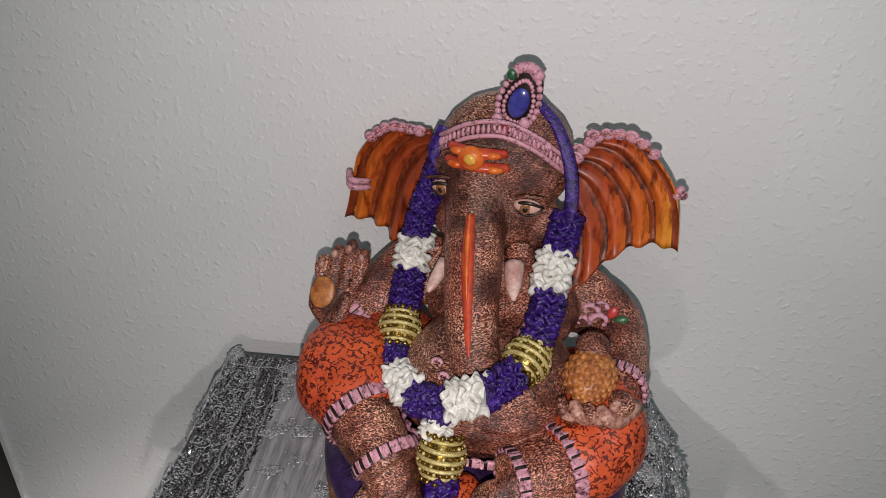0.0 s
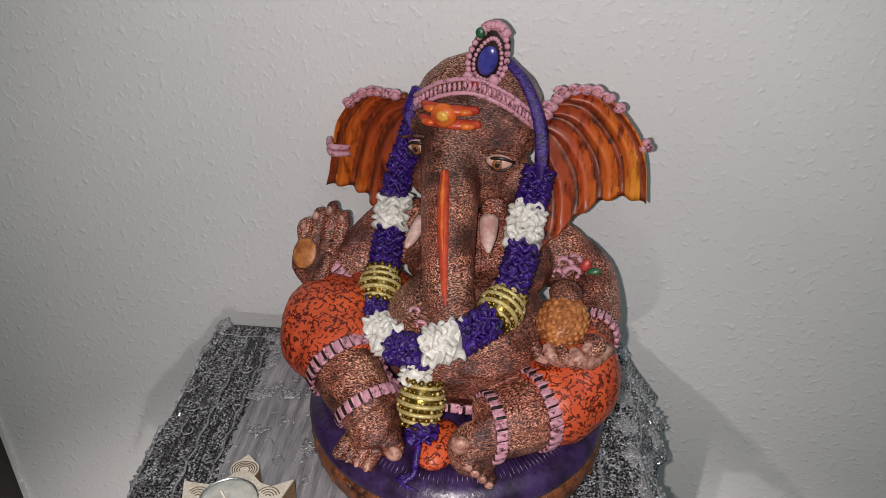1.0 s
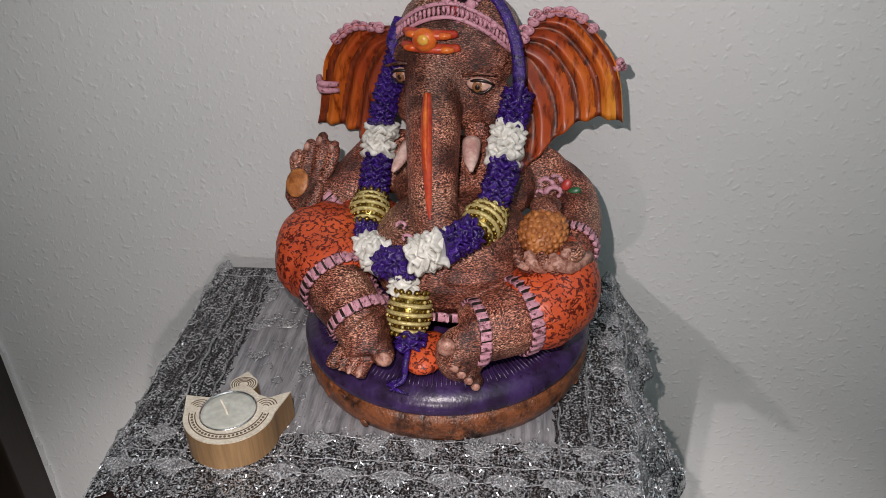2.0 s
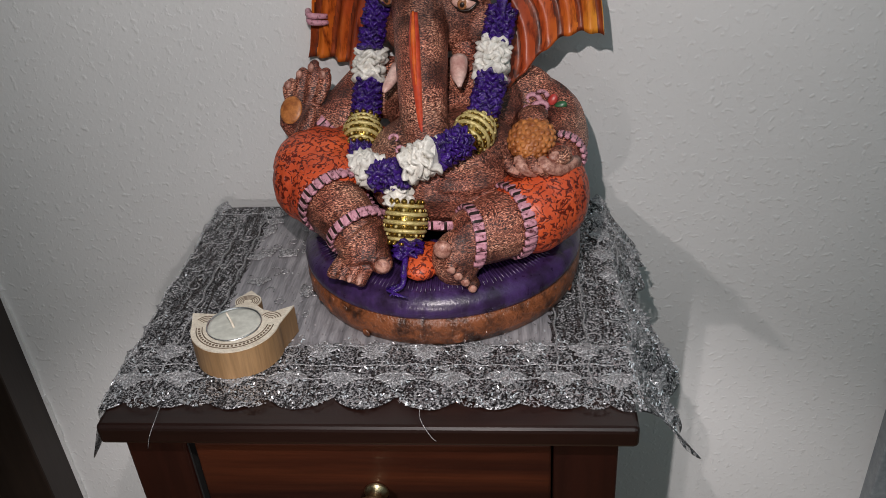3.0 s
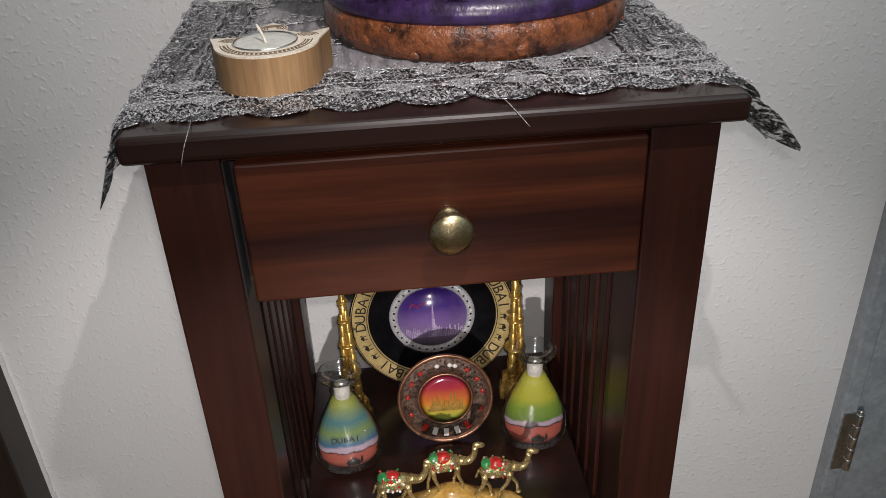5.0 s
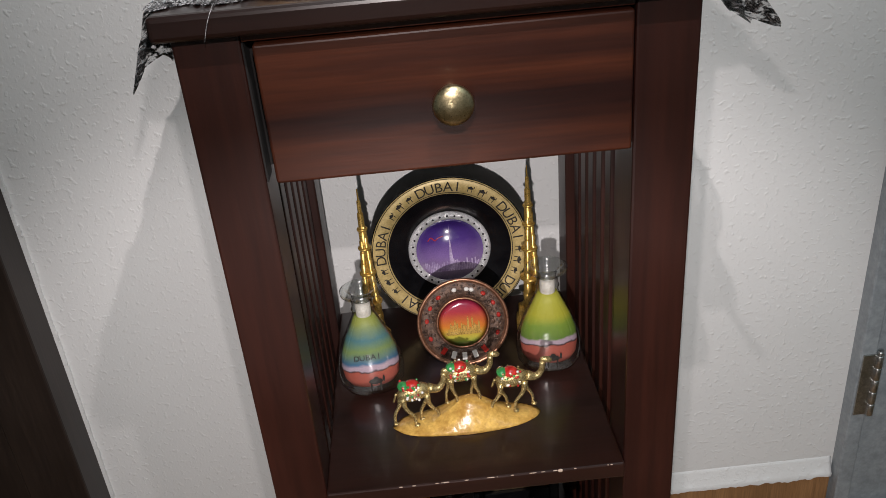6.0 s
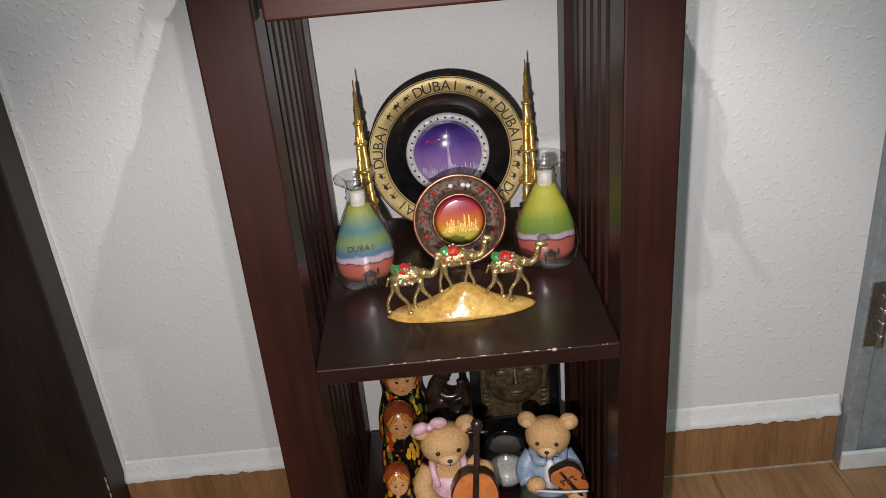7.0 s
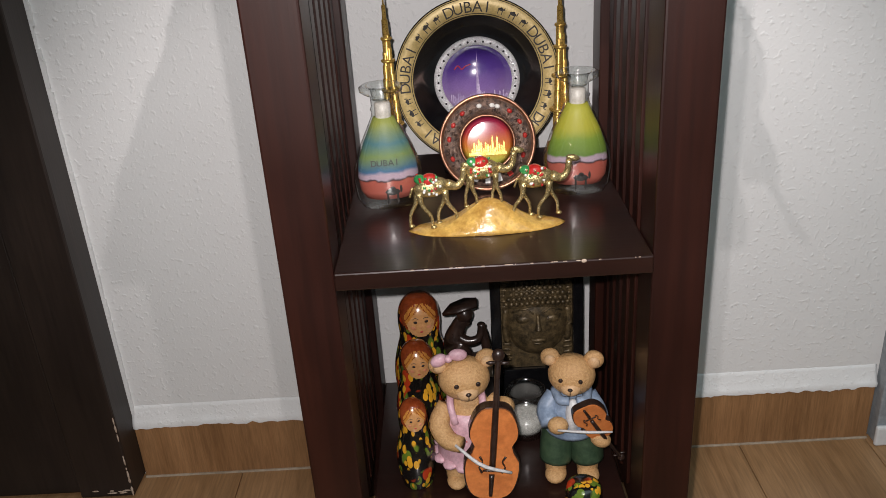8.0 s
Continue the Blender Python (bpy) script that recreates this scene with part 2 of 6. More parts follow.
def lay_planks(floor):
    """Boards laid towards the wall, in staggered rows."""
    meshes = {}
    for n in (0.2, 0.3, 0.6, 0.8, 0.9):
        bm = boxed(-0.0885, 0.0885, 0.0005 - n / 2, n / 2 - 0.0005, -0.006, 0.0, 0.0008, 1)
        ob = link_mesh("plank", bm, PLANK)
        meshes[n] = ob.data
        bpy.data.objects.remove(ob)
    rows = ((0.9, 0.9, 0.8), (0.6, 0.9, 0.9, 0.2), (0.3, 0.9, 0.9, 0.3, 0.2))
    for i in range(18):
        y = Y1
        for n in rows[i % 3]:
            ob = new("plank", meshes[n])
            ob.parent = floor
            ob.matrix_world = pose(X0 + 0.0889 + i * 0.1778, y - n / 2, 0.0)
            y -= n


def build_skirting():
    # wood board flush under a coved strip of plaster with a ragged painted edge
    sk = setting("baseboard", boxed(DL, DR - 0.004, -0.008, 0.0, 0.0, 0.087, 0.0015), SKIRT, "light brown wood skirting board along the wall", "skirting board")
    rng = random.Random(4)
    bm = bmesh.new()
    n = 240
    prev = None
    for i in range(n + 1):
        x = DL + (DR - 0.003 - DL) * i / n
        e = 0.085 + 0.004 * noise.noise((x * 22, 0, 0)) + 0.003 * noise.noise((x * 90, 3, 0)) + rng.uniform(-0.0008, 0.0008)
        col = [bm.verts.new((x, -0.0095, e)), bm.verts.new((x, -0.0098, e + 0.006)), bm.verts.new((x, -0.0080, 0.094)), bm.verts.new((x, -0.0048, 0.102)), bm.verts.new((x, -0.0016, 0.112)), bm.verts.new((x, 0.002, 0.124)), bm.verts.new((x, 0.002, e))]
        if prev:
            for a, b, c, d in zip(prev, prev[1:], col[1:], col):
                bm.faces.new((a, b, c, d)).smooth = True
        else:
            bm.faces.new(col)
        prev = col
    bm.faces.new(prev[::-1])
    setting("trim", bm, PAINT, "white paint-covered plaster cove above the skirting, with a ragged edge", "trim")
    setting("trim", boxed(DL, DR - 0.004, -0.011, -0.0, -0.002, 0.002, 0.0008), GROUT, "pale grout line along the floor", "trim")


def build_dark_frame():
    # dark stained frame standing proud of the wall, with the door leaf beyond it
    d = tagged(new("door_1"), "dark brown stained wooden door in a worn frame", "door", kind="structure")
    part("door_frame", boxed(DL - 0.075, DL, -0.055, 0.06, 0.006, 2.1, 0.0025), DOORWOOD, d)
    part("door_leaf", boxed(DL - 0.93, DL - 0.079, -0.045, -0.006, 0.008, 2.09, 0.002), DOORWOOD, d)
    part("door_frame", boxed(DL - 1.02, DL - 0.934, -0.055, 0.06, 0.006, 2.1, 0.0025), DOORWOOD, d)
    part("threshold", boxed(DL - 0.93, DL - 0.003, -0.075, -0.062, -0.003, 0.004, 0.001), CHIP, d, "pale worn strip at the foot")
    rng = random.Random(8)
    bm = bmesh.new()
    for k in range(16):
        z = 0.012 + rng.random() ** 2 * 0.12
        ball(bm, (DL - 0.002, -0.0548, z), (rng.uniform(0.0008, 0.002), 0.0008, rng.uniform(0.002, 0.008)), u=8, v=6)
    for k in range(7):
        ball(bm, (DL - rng.uniform(0.004, 0.055), -0.0552, 0.012 + rng.random() * 0.006), (rng.uniform(0.002, 0.008), 0.0007, 0.0012), u=8, v=6)
    part("chipped_edge", bm, CHIP, d, "chips of bare pale wood at the foot", kind="stuff")
    bm = bmesh.new()
    for i in range(120):
        z0, z1 = 0.10 + i * 0.0125, 0.10 + (i + 1) * 0.0125
        w = 0.0045 + 0.0035 * noise.noise((0, 0, i * 0.35))
        box(bm, DL - 0.0005, DL + max(w, 0.0012), -0.004, 0.001, z0, z1)
    setting("trim", bm, PAINT, "white paint bead along the dark frame", "trim")


def build_grey_door():
    d = tagged(new("door_2"), "grey painted door in a grey frame with steel hinges", "door", kind="structure")
    part("door_frame", boxed(DR, DR + 0.022, -0.022, 0.06, 0.0, 2.1, 0.002), GREY, d)
    part("door_leaf", boxed(DR + 0.026, DR + 0.86, -0.012, 0.028, 0.01, 2.09, 0.002), GREY, d)
    part("door_frame", boxed(DR + 0.864, DR + 0.95, -0.022, 0.06, 0.0, 2.1, 0.002), GREY, d)
    part("threshold", boxed(DR - 0.003, DR + 0.86, -0.030, -0.0225, 0.0, 0.032, 0.003), COVE, d, "pale worn strip at the door's foot")
    for z in (0.262, 1.8):
        bm = bmesh.new()
        for k in range(5):
            lathe(bm, [(0.0045, 0), (0.0052, 0.001), (0.0052, 0.0185), (0.0045, 0.0195)], 12, m=pose(DR + 0.024, -0.026, z - 0.05 + k * 0.02))
        lathe(bm, [(0.003, 0), (0.0042, 0.003), (0.003, 0.006)], 12, m=pose(DR + 0.024, -0.026, z + 0.05))
        box(bm, DR + 0.003, DR + 0.024, -0.0245, -0.021, z - 0.05, z + 0.05, 0.0005)
        part("hinge", bm, STEEL, d, "worn steel butt hinge")


floor = build_room()
build_skirting()
build_dark_frame()
build_grey_door()

# ---- the small cabinet ----
TOP, SHELF, LOW = 0.897, 0.469, 0.155


def build_cabinet():
    cab = thing("cabinet", pose(0, 0, 0), "tall narrow dark mahogany cabinet with one drawer and open shelves", "cabinet")
    part("top", boxed(-0.191, 0.1925, -0.349, -0.028, TOP - 0.018, TOP, 0.004, 3), MAHOGD, cab)
    for s in (-1, 1):
        for y0, y1 in ((-0.335, -0.288), (-0.076, -0.032)):
            bm = boxed(min(s * 0.135, s * 0.181), max(s * 0.135, s * 0.181), y0, y1, 0.0, TOP - 0.018, 0.002)
            part("leg", bm, MAHOG, cab)
        part("side_rail", boxed(s * 0.160 - 0.010, s * 0.160 + 0.010, -0.288, -0.076, TOP - 0.130, TOP - 0.018), MAHOG, cab)
        part("side_rail", boxed(s * 0.160 - 0.010, s * 0.160 + 0.010, -0.288, -0.076, LOW - 0.05, LOW - 0.012), MAHOG, cab)
        for k in range(6):
            y = -0.266 + k * 0.0335
            part("slat", boxed(s * 0.150 - 0.008, s * 0.150 + 0.008, y - 0.0105, y + 0.0105, LOW - 0.012, TOP - 0.130, 0.0015), MAHOG, cab)
    part("front_rail", boxed(-0.1345, 0.1345, -0.334, -0.316, TOP - 0.0245, TOP - 0.0182, 0.001), MAHOGX, cab)
    # solid black block in place of the shaded hollow behind the drawer
    part("drawer_hollow_shade", boxed(-0.1345, 0.1345, -0.312, -0.05, 0.775, TOP - 0.0185), BLACK, cab)
    # thin black strip added on the leg to imitate the shade beside the drawer
    part("drawer_gap_shade", boxed(-0.1349, -0.1336, -0.333, -0.313, 0.77, TOP - 0.0255), BLACK, cab, "black strip standing in for the shade in the drawer gap")
    drawer = part("drawer", boxed(-0.1275, 0.1335, -0.3375, -0.316, 0.769, TOP - 0.0262, 0.0022, 3), MAHOGX, cab)
    bm = bmesh.new()
    lathe(bm, [(0.0085, 0), (0.0095, 0.0015), (0.0085, 0.003), (0.006, 0.006), (0.0062, 0.010), (0.0105, 0.0145), (0.0140, 0.0175), (0.0146, 0.020), (0.0138, 0.0225), (0.0105, 0.0245), (0.005, 0.0258), (0.0005, 0.0262)], 36, m=pose(0.004, -0.3375, 0.822, 90, 0, 0))
    part("knob", bm, BRASS, drawer, "round brushed brass knob", smooth=True)
    for z in (SHELF, LOW):
        sh = part("shelf", boxed(-0.1345, 0.1345, -0.341, -0.034, z - 0.0165, z, 0.0015), MAHOGD, cab, "dark scuffed shelf board with pale worn front edge")
        rng = random.Random(int(z * 1000))
        bm = bmesh.new()
        for k in range(22):
            x = rng.uniform(-0.08, 0.125)
            w = rng.uniform(0.0006, 0.0035)
            ball(bm, (x, -0.3405, z - 0.0006), (w, rng.uniform(0.0004, 0.0008), 0.0004), u=8, v=5)
        ball(bm, (0.076, -0.3405, z - 0.0012), (0.0025, 0.0012, 0.0018), u=10, v=6)
        part("worn_edge", bm, CHIP, sh, kind="stuff")
    part("back_rail", boxed(-0.1345, 0.1345, -0.050, -0.034, 0.775, 0.800), MAHOGX, cab)
    part("base_board", boxed(-0.1345, 0.1345, -0.325, -0.305, 0.06, LOW - 0.016), MAHOGX, cab)
    return cab


build_cabinet()

# ---- painted clay statue with an elephant's head, seated on a round base ----


def strokes(nt, scale, stretch, warp, amount):
    """Long fine strokes whose direction wanders over the form."""
    tc = nt.nodes.new("ShaderNodeTexCoord")
    nz = nt.nodes.new("ShaderNodeTexNoise")
    nz.inputs["Scale"].default_value, nz.inputs["Detail"].default_value = warp, 1.0
    mx = nt.nodes.new("ShaderNodeVectorMath")
    mx.operation = "MULTIPLY_ADD"
    mx.inputs[1].default_value = (amount, amount, amount)
    mp = nt.nodes.new("ShaderNodeMapping")
    mp.inputs["Scale"].default_value = stretch
    v = nt.nodes.new("ShaderNodeTexNoise")
    v.inputs["Scale"].default_value, v.inputs["Detail"].default_value, v.inputs["Distortion"].default_value = scale, 2.0, 0.5
    nt.links.new(tc.outputs["Object"], nz.inputs["Vector"])
    nt.links.new(nz.outputs["Color"], mx.inputs[0])
    nt.links.new(tc.outputs["Object"], mx.inputs[2])
    nt.links.new(mx.outputs[0], mp.inputs[0])
    nt.links.new(mp.outputs[0], v.inputs["Vector"])
    return v.outputs["Fac"]


def flesh_paint():
    """Dark clay, finely wrinkled, with paler paint dragged over the raised lines."""
    m, nt, b = base("wrinkled_clay", 0.44)
    w = strokes(nt, 1900.0, (0.30, 0.32, 1.0), 22.0, 0.022)
    f = noise_tex(nt, 900.0, 2.0, 0.6)
    g = noise_tex(nt, 30.0, 4.0)
    h = noise_tex(nt, 16.0, 2.0)
    lines = ramp(nt, w, [(0.38, (0.020, 0.007, 0.005)), (0.46, (0.15, 0.050, 0.033)), (0.55, (0.42, 0.180, 0.125)), (0.66, (0.84, 0.53, 0.41))])
    grain = ramp(nt, f, [(0.34, (0.50, 0.44, 0.42)), (0.56, (1.05, 1.05, 1.05))])
    tint = ramp(nt, g, [(0.37, (0.25, 0.165, 0.145)), (0.49, (0.72, 0.58, 0.54)), (0.62, (1.25, 1.2, 1.15))])
    cast = ramp(nt, h, [(0.40, (1.0, 0.80, 0.74)), (0.62, (0.92, 1.0, 0.95))])
    col = mixed(nt, mixed(nt, mixed(nt, lines, grain, 1.0, "MULTIPLY"), tint, 1.0, "MULTIPLY"), cast, 1.0, "MULTIPLY")
    nt.links.new(col, b.inputs["Base Color"])
    edge = ramp(nt, w, [(0.35, (0, 0, 0)), (0.60, (1, 1, 1))])
    n = bumped(nt, edge, 0.5, 0.0004)
    nt.links.new(bumped(nt, f, 0.35, 0.0005, n), b.inputs["Normal"])
    return m


def scrolled_paint():
    """Orange paint with dark curled engraving."""
    m, nt, b = base("orange_scrolled_paint", 0.42)
    v = nt.nodes.new("ShaderNodeTexVoronoi")
    v.feature = "DISTANCE_TO_EDGE"
    v.inputs["Scale"].default_value = 165.0
    tc = nt.nodes.new("ShaderNodeTexCoord")
    nz = nt.nodes.new("ShaderNodeTexNoise")
    nz.inputs["Scale"].default_value = 140.0
    mx = nt.nodes.new("ShaderNodeVectorMath")
    mx.operation = "MULTIPLY_ADD"
    mx.inputs[1].default_value = (0.012, 0.012, 0.012)
    nt.links.new(tc.outputs["Object"], nz.inputs["Vector"])
    nt.links.new(nz.outputs["Color"], mx.inputs[0])
    nt.links.new(tc.outputs["Object"], mx.inputs[2])
    nt.links.new(mx.outputs[0], v.inputs["Vector"])
    line = ramp(nt, v.outputs["Distance"], [(0.07, (0.20, 0.11, 0.09)), (0.15, (1, 1, 1))])
    gap = ramp(nt, noise_tex(nt, 260.0, 2.0), [(0.50, (0, 0, 0)), (0.56, (1, 1, 1))])
    white = nt.nodes.new("ShaderNodeRGB")
    white.outputs[0].default_value = (1, 1, 1, 1)
    line = mixed(nt, line, white.outputs[0], gap)
    col = ramp(nt, noise_tex(nt, 26.0, 4.0), [(0.3, (0.44, 0.055, 0.018)), (0.7, (0.66, 0.105, 0.028))])
    nt.links.new(mixed(nt, col, line, 1.0, "MULTIPLY"), b.inputs["Base Color"])
    nt.links.new(bumped(nt, line, 0.6, 0.0008), b.inputs["Normal"])
    return m


def ear_paint():
    """Painted from dark red at the root through orange to yellow at the rim, streaked along the ribs."""
    m, nt, b = base("ear_paint", 0.40)
    tc = nt.nodes.new("ShaderNodeTexCoord")
    sx = nt.nodes.new("ShaderNodeSeparateXYZ")
    nt.links.new(tc.outputs["Object"], sx.inputs[0])
    off = nt.nodes.new("ShaderNodeMath")
    off.operation = "ADD"
    off.inputs[1].default_value = 0.016
    nt.links.new(sx.outputs[0], off.inputs[0])
    ab = nt.nodes.new("ShaderNodeMath")
    ab.operation = "ABSOLUTE"
    nt.links.new(off.outputs[0], ab.inputs[0])
    mul = nt.nodes.new("ShaderNodeMath")
    mul.operation = "MULTIPLY_ADD"
    mul.inputs[1].default_value = 5.7
    nt.links.new(ab.outputs[0], mul.inputs[0])
    nz = nt.nodes.new("ShaderNodeMath")
    nz.operation = "MULTIPLY"
    nz.inputs[1].default_value = 0.35
    nt.links.new(noise_tex(nt, 45.0, 4.0), nz.inputs[0])
    nt.links.new(nz.outputs[0], mul.inputs[2])
    col = ramp(nt, mul.outputs[0], [(0.46, (0.16, 0.026, 0.014)), (0.66, (0.44, 0.070, 0.016)), (0.86, (0.62, 0.150, 0.018)), (1.0, (0.74, 0.34, 0.03))])
    streak = ramp(nt, noise_tex(nt, 95.0, 4.0, 0.65, (1.6, 1.0, 0.25)), [(0.34, (0.25, 0.13, 0.10)), (0.50, (1, 1, 1))])
    nt.links.new(mixed(nt, col, streak, 1.0, "MULTIPLY"), b.inputs["Base Color"])
    nt.links.new(bumped(nt, noise_tex(nt, 150.0, 3.0, 0.6, (1.6, 1, 0.3)), 0.3, 0.0007), b.inputs["Normal"])
    return m


FLESH, SCROLL, EAR = flesh_paint(), scrolled_paint(), ear_paint()
PINKP = surface("pink_paint", (0.10, 0.026, 0.034), (0.62, 0.30, 0.37), 260, 0.45, lo=0.34, hi=0.48, bump=0.5)
CUSHION = surface("purple_paint", (0.016, 0.007, 0.022), (0.050, 0.023, 0.100), 55, 0.30, stretch=(1, 1, 0.5), bump=0.5, depth=0.0015)
ROCK = surface("brown_relief", (0.030, 0.010, 0.005), (0.22, 0.070, 0.025), 75, 0.34, bump=0.8, depth=0.003, lo=0.34, hi=0.56)
MARK = surface("orange_mark", (0.62, 0.075, 0.012), (0.78, 0.20, 0.03), 50, 0.32, bump=0.15)
YELLOW = surface("yellow_mark", (0.75, 0.34, 0.04), (0.85, 0.50, 0.10), 80, 0.35)
EYEW = surface("eye_paint", (0.62, 0.36, 0.30), (0.72, 0.46, 0.38), 90, 0.3)
EYEB = surface("dark_paint", (0.012, 0.007, 0.006), (0.03, 0.016, 0.012), 90, 0.3)
IRIS = surface("iris_paint", (0.22, 0.08, 0.03), (0.35, 0.15, 0.06), 200, 0.3)
GEMB = surface("blue_gem_paint", (0.030, 0.030, 0.20), (0.075, 0.075, 0.38), 40, 0.22, coat=0.5)
REDP = surface("red_paint", (0.42, 0.035, 0.03), (0.55, 0.06, 0.05), 90, 0.35)
GREENP = surface("green_paint", (0.015, 0.07, 0.03), (0.03, 0.13, 0.05), 90, 0.35)
FRUITP = surface("fruit_paint", (0.24, 0.065, 0.018), (0.58, 0.22, 0.06), 90, 0.42, bump=0.4)
TUSKP = surface("tusk_paint", (0.55, 0.28, 0.24), (0.78, 0.55, 0.48), 70, 0.35, bump=0.1)
NAIL = surface("pale_clay", (0.22, 0.075, 0.052), (0.62, 0.34, 0.26), 220, 0.45)
# dark red of the ear grooves, with their shade put into the colour
EARSHADE = surface("ear_groove_red_shade", (0.035, 0.010, 0.008), (0.30, 0.055, 0.014), 120, 0.42, stretch=(1.4, 1, 0.4), bump=0.4, lo=0.32, hi=0.60)
REDPINK = surface("red_stripe", (0.42, 0.035, 0.02), (0.62, 0.085, 0.03), 60, 0.32, bump=0.15)
STATUE_MATS = [FLESH, SCROLL, EAR, PINKP, CUSHION, ROCK, MARK, YELLOW, EYEW, EYEB, IRIS, GEMB, REDP, GREENP, FRUITP, TUSKP, NAIL, REDPINK, EARSHADE]
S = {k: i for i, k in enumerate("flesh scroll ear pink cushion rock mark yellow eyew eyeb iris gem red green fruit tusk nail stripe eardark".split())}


def fused(build, voxel, smooth, mi, into):
    """Forms grown together into one skin, then added to the mesh."""
    bm = bmesh.new()
    build(bm)
    me = bpy.data.meshes.new("lump")
    bm.to_mesh(me)
    bm.free()
    ob = new("lump", me)
    r = ob.modifiers.new("r", "REMESH")
    r.mode, r.voxel_size = "VOXEL", voxel
    s = ob.modifiers.new("s", "SMOOTH")
    s.factor, s.iterations = 0.5, smooth
    bpy.context.view_layer.update()
    out = bpy.data.meshes.new_from_object(ob.evaluated_get(bpy.context.evaluated_depsgraph_get()))
    n = len(into.faces)
    into.from_mesh(out)
    into.faces.ensure_lookup_table()
    for f in into.faces[n:]:
        f.material_index, f.smooth = mi, True
    bpy.data.objects.remove(ob)
    bpy.data.meshes.remove(out)
    bpy.data.meshes.remove(me)


def ring_band(bm, centre, axis, r, w, mi, lumps=22, flat=1.0, proud=0.0016):
    """A banded cuff: a torus of notched segments round an axis."""
    q = Vector(axis).to_track_quat("Z", "Y").to_matrix().to_4x4()
    m = Matrix.Translation(centre) @ q
    n = lumps * 3
    rings = []
    for k in range(n):
        t = 2 * math.pi * k / n
        h = proud * (-0.5 if k % 3 == 0 else 1.0)
        d = Vector((math.cos(t), math.sin(t) * flat, 0))
        rings.append([bm.verts.new(m @ (d * (r + o * h) + Vector((0, 0, z * w)))) for o, z in ((-1.2, -0.5), (0.6, -0.5), (1.0, -0.3), (1.0, 0.3), (0.6, 0.5), (-1.2, 0.5))])
    for k in range(n):
        g, h = rings[k], rings[(k + 1) % n]
        for j in range(6):
            f = bm.faces.new((g[j], g[(j + 1) % 6], h[(j + 1) % 6], h[j]))
            f.material_index, f.smooth = (S["eyeb"] if k % 3 == 0 and 0 < j < 4 else mi), True


def ear_sheet(bm, inner, outer, ridges, mi, bow=0.0):
    """A cupped, ribbed ear between two arcs of (x, y, z), with thickness."""
    nu, nv = 84, 36
    a, b = spline(inner, nv), spline(outer, nv)
    sheets = []
    for back in (0, 1):
        g = []
        for j in range(nv):
            row = []
            for i in range(nu + 1):
                u, v = i / nu, j / (nv - 1)
                p = a[j] * (1 - u) + b[j] * u
                rib = math.sin(u * math.pi * ridges * 2 + 0.6 * math.sin(v * 5)) * 0.0042 * min(1, 0.3 + v * 2.5) * (1 - 0.3 * u)
                lip = -0.004 * max(0, (u - 0.9) / 0.1) - 0.003 * max(0, (v - 0.93) / 0.07)
                cup = 0.016 * math.sin(math.pi * min(1, u * 0.95)) * (0.5 + 0.5 * v)
                row.append(bm.verts.new((p[0], p[1] + cup + rib + lip + (0.005 if back else 0), p[2] + bow * math.sin(math.pi * u) * v ** 4)))
            g.append(row)
        sheets.append(g)
    fs = []
    for k, g in enumerate(sheets):
        for j in range(nv - 1):
            for i in range(nu):
                q = (g[j][i], g[j][i + 1], g[j + 1][i + 1], g[j + 1][i])
                f = bm.faces.new(q if k == 0 else q[::-1])
                f.smooth = True
                # rib valleys take the darker red, which also stands in for their shade
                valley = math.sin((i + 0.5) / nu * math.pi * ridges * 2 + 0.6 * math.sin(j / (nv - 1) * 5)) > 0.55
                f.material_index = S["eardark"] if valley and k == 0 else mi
    f0, b0 = sheets
    rim = [(0, i) for i in range(nu + 1)] + [(j, nu) for j in range(1, nv)] + [(nv - 1, i) for i in range(nu - 1, -1, -1)] + [(j, 0) for j in range(nv - 2, 0, -1)]
    for (j, i), (l, k) in zip(rim, rim[1:] + rim[:1]):
        fs.append(bm.faces.new((f0[j][i], b0[j][i], b0[l][k], f0[l][k])))
    for f in fs:
        f.material_index, f.smooth = mi, True
    return b


def curl(bm, x, y, z, size, mi, flip=1):
    """A small scroll of paint relief."""
    pts = []
    for k in range(9):
        t = k / 8 * 4.2
        r = size * (1 - 0.085 * k)
        pts.append((x + flip * r * math.cos(t), y, z + r * math.sin(t), size * 0.34 * (1 - 0.06 * k)))
    tube(bm, pts, mi, 16, 8)


TRUNK = [(-0.025, 0.062, 0.257, 0.029), (-0.025, 0.044, 0.232, 0.0250), (-0.021, 0.020, 0.205, 0.0220), (-0.014, -0.004, 0.178, 0.0200), (-0.005, -0.024, 0.154, 0.0180), (0.004, -0.032, 0.138, 0.016)]


def down_trunk(u0, u1, out, radii, n=12):
    """Points along the front of the trunk, out metres proud of it, with the radii given."""
    c = spline(TRUNK, 41)
    rs = spline([(r,) for r in radii], n)
    pts = []
    for k in range(n):
        i = round(40 * (u0 + (u1 - u0) * k / (n - 1)))
        a, b = c[max(i - 1, 0)], c[min(i + 1, 40)]
        d = Vector([float(v) for v in (b - a)[:3]]).normalized()
        nrm = Vector((1, 0, 0)).cross(d).normalized()
        if nrm.y > 0:
            nrm = -nrm
        q = Vector([float(v) for v in c[i][:3]]) + nrm * (float(c[i][3]) + out)
        pts.append((*q, float(rs[k][0])))
    return pts


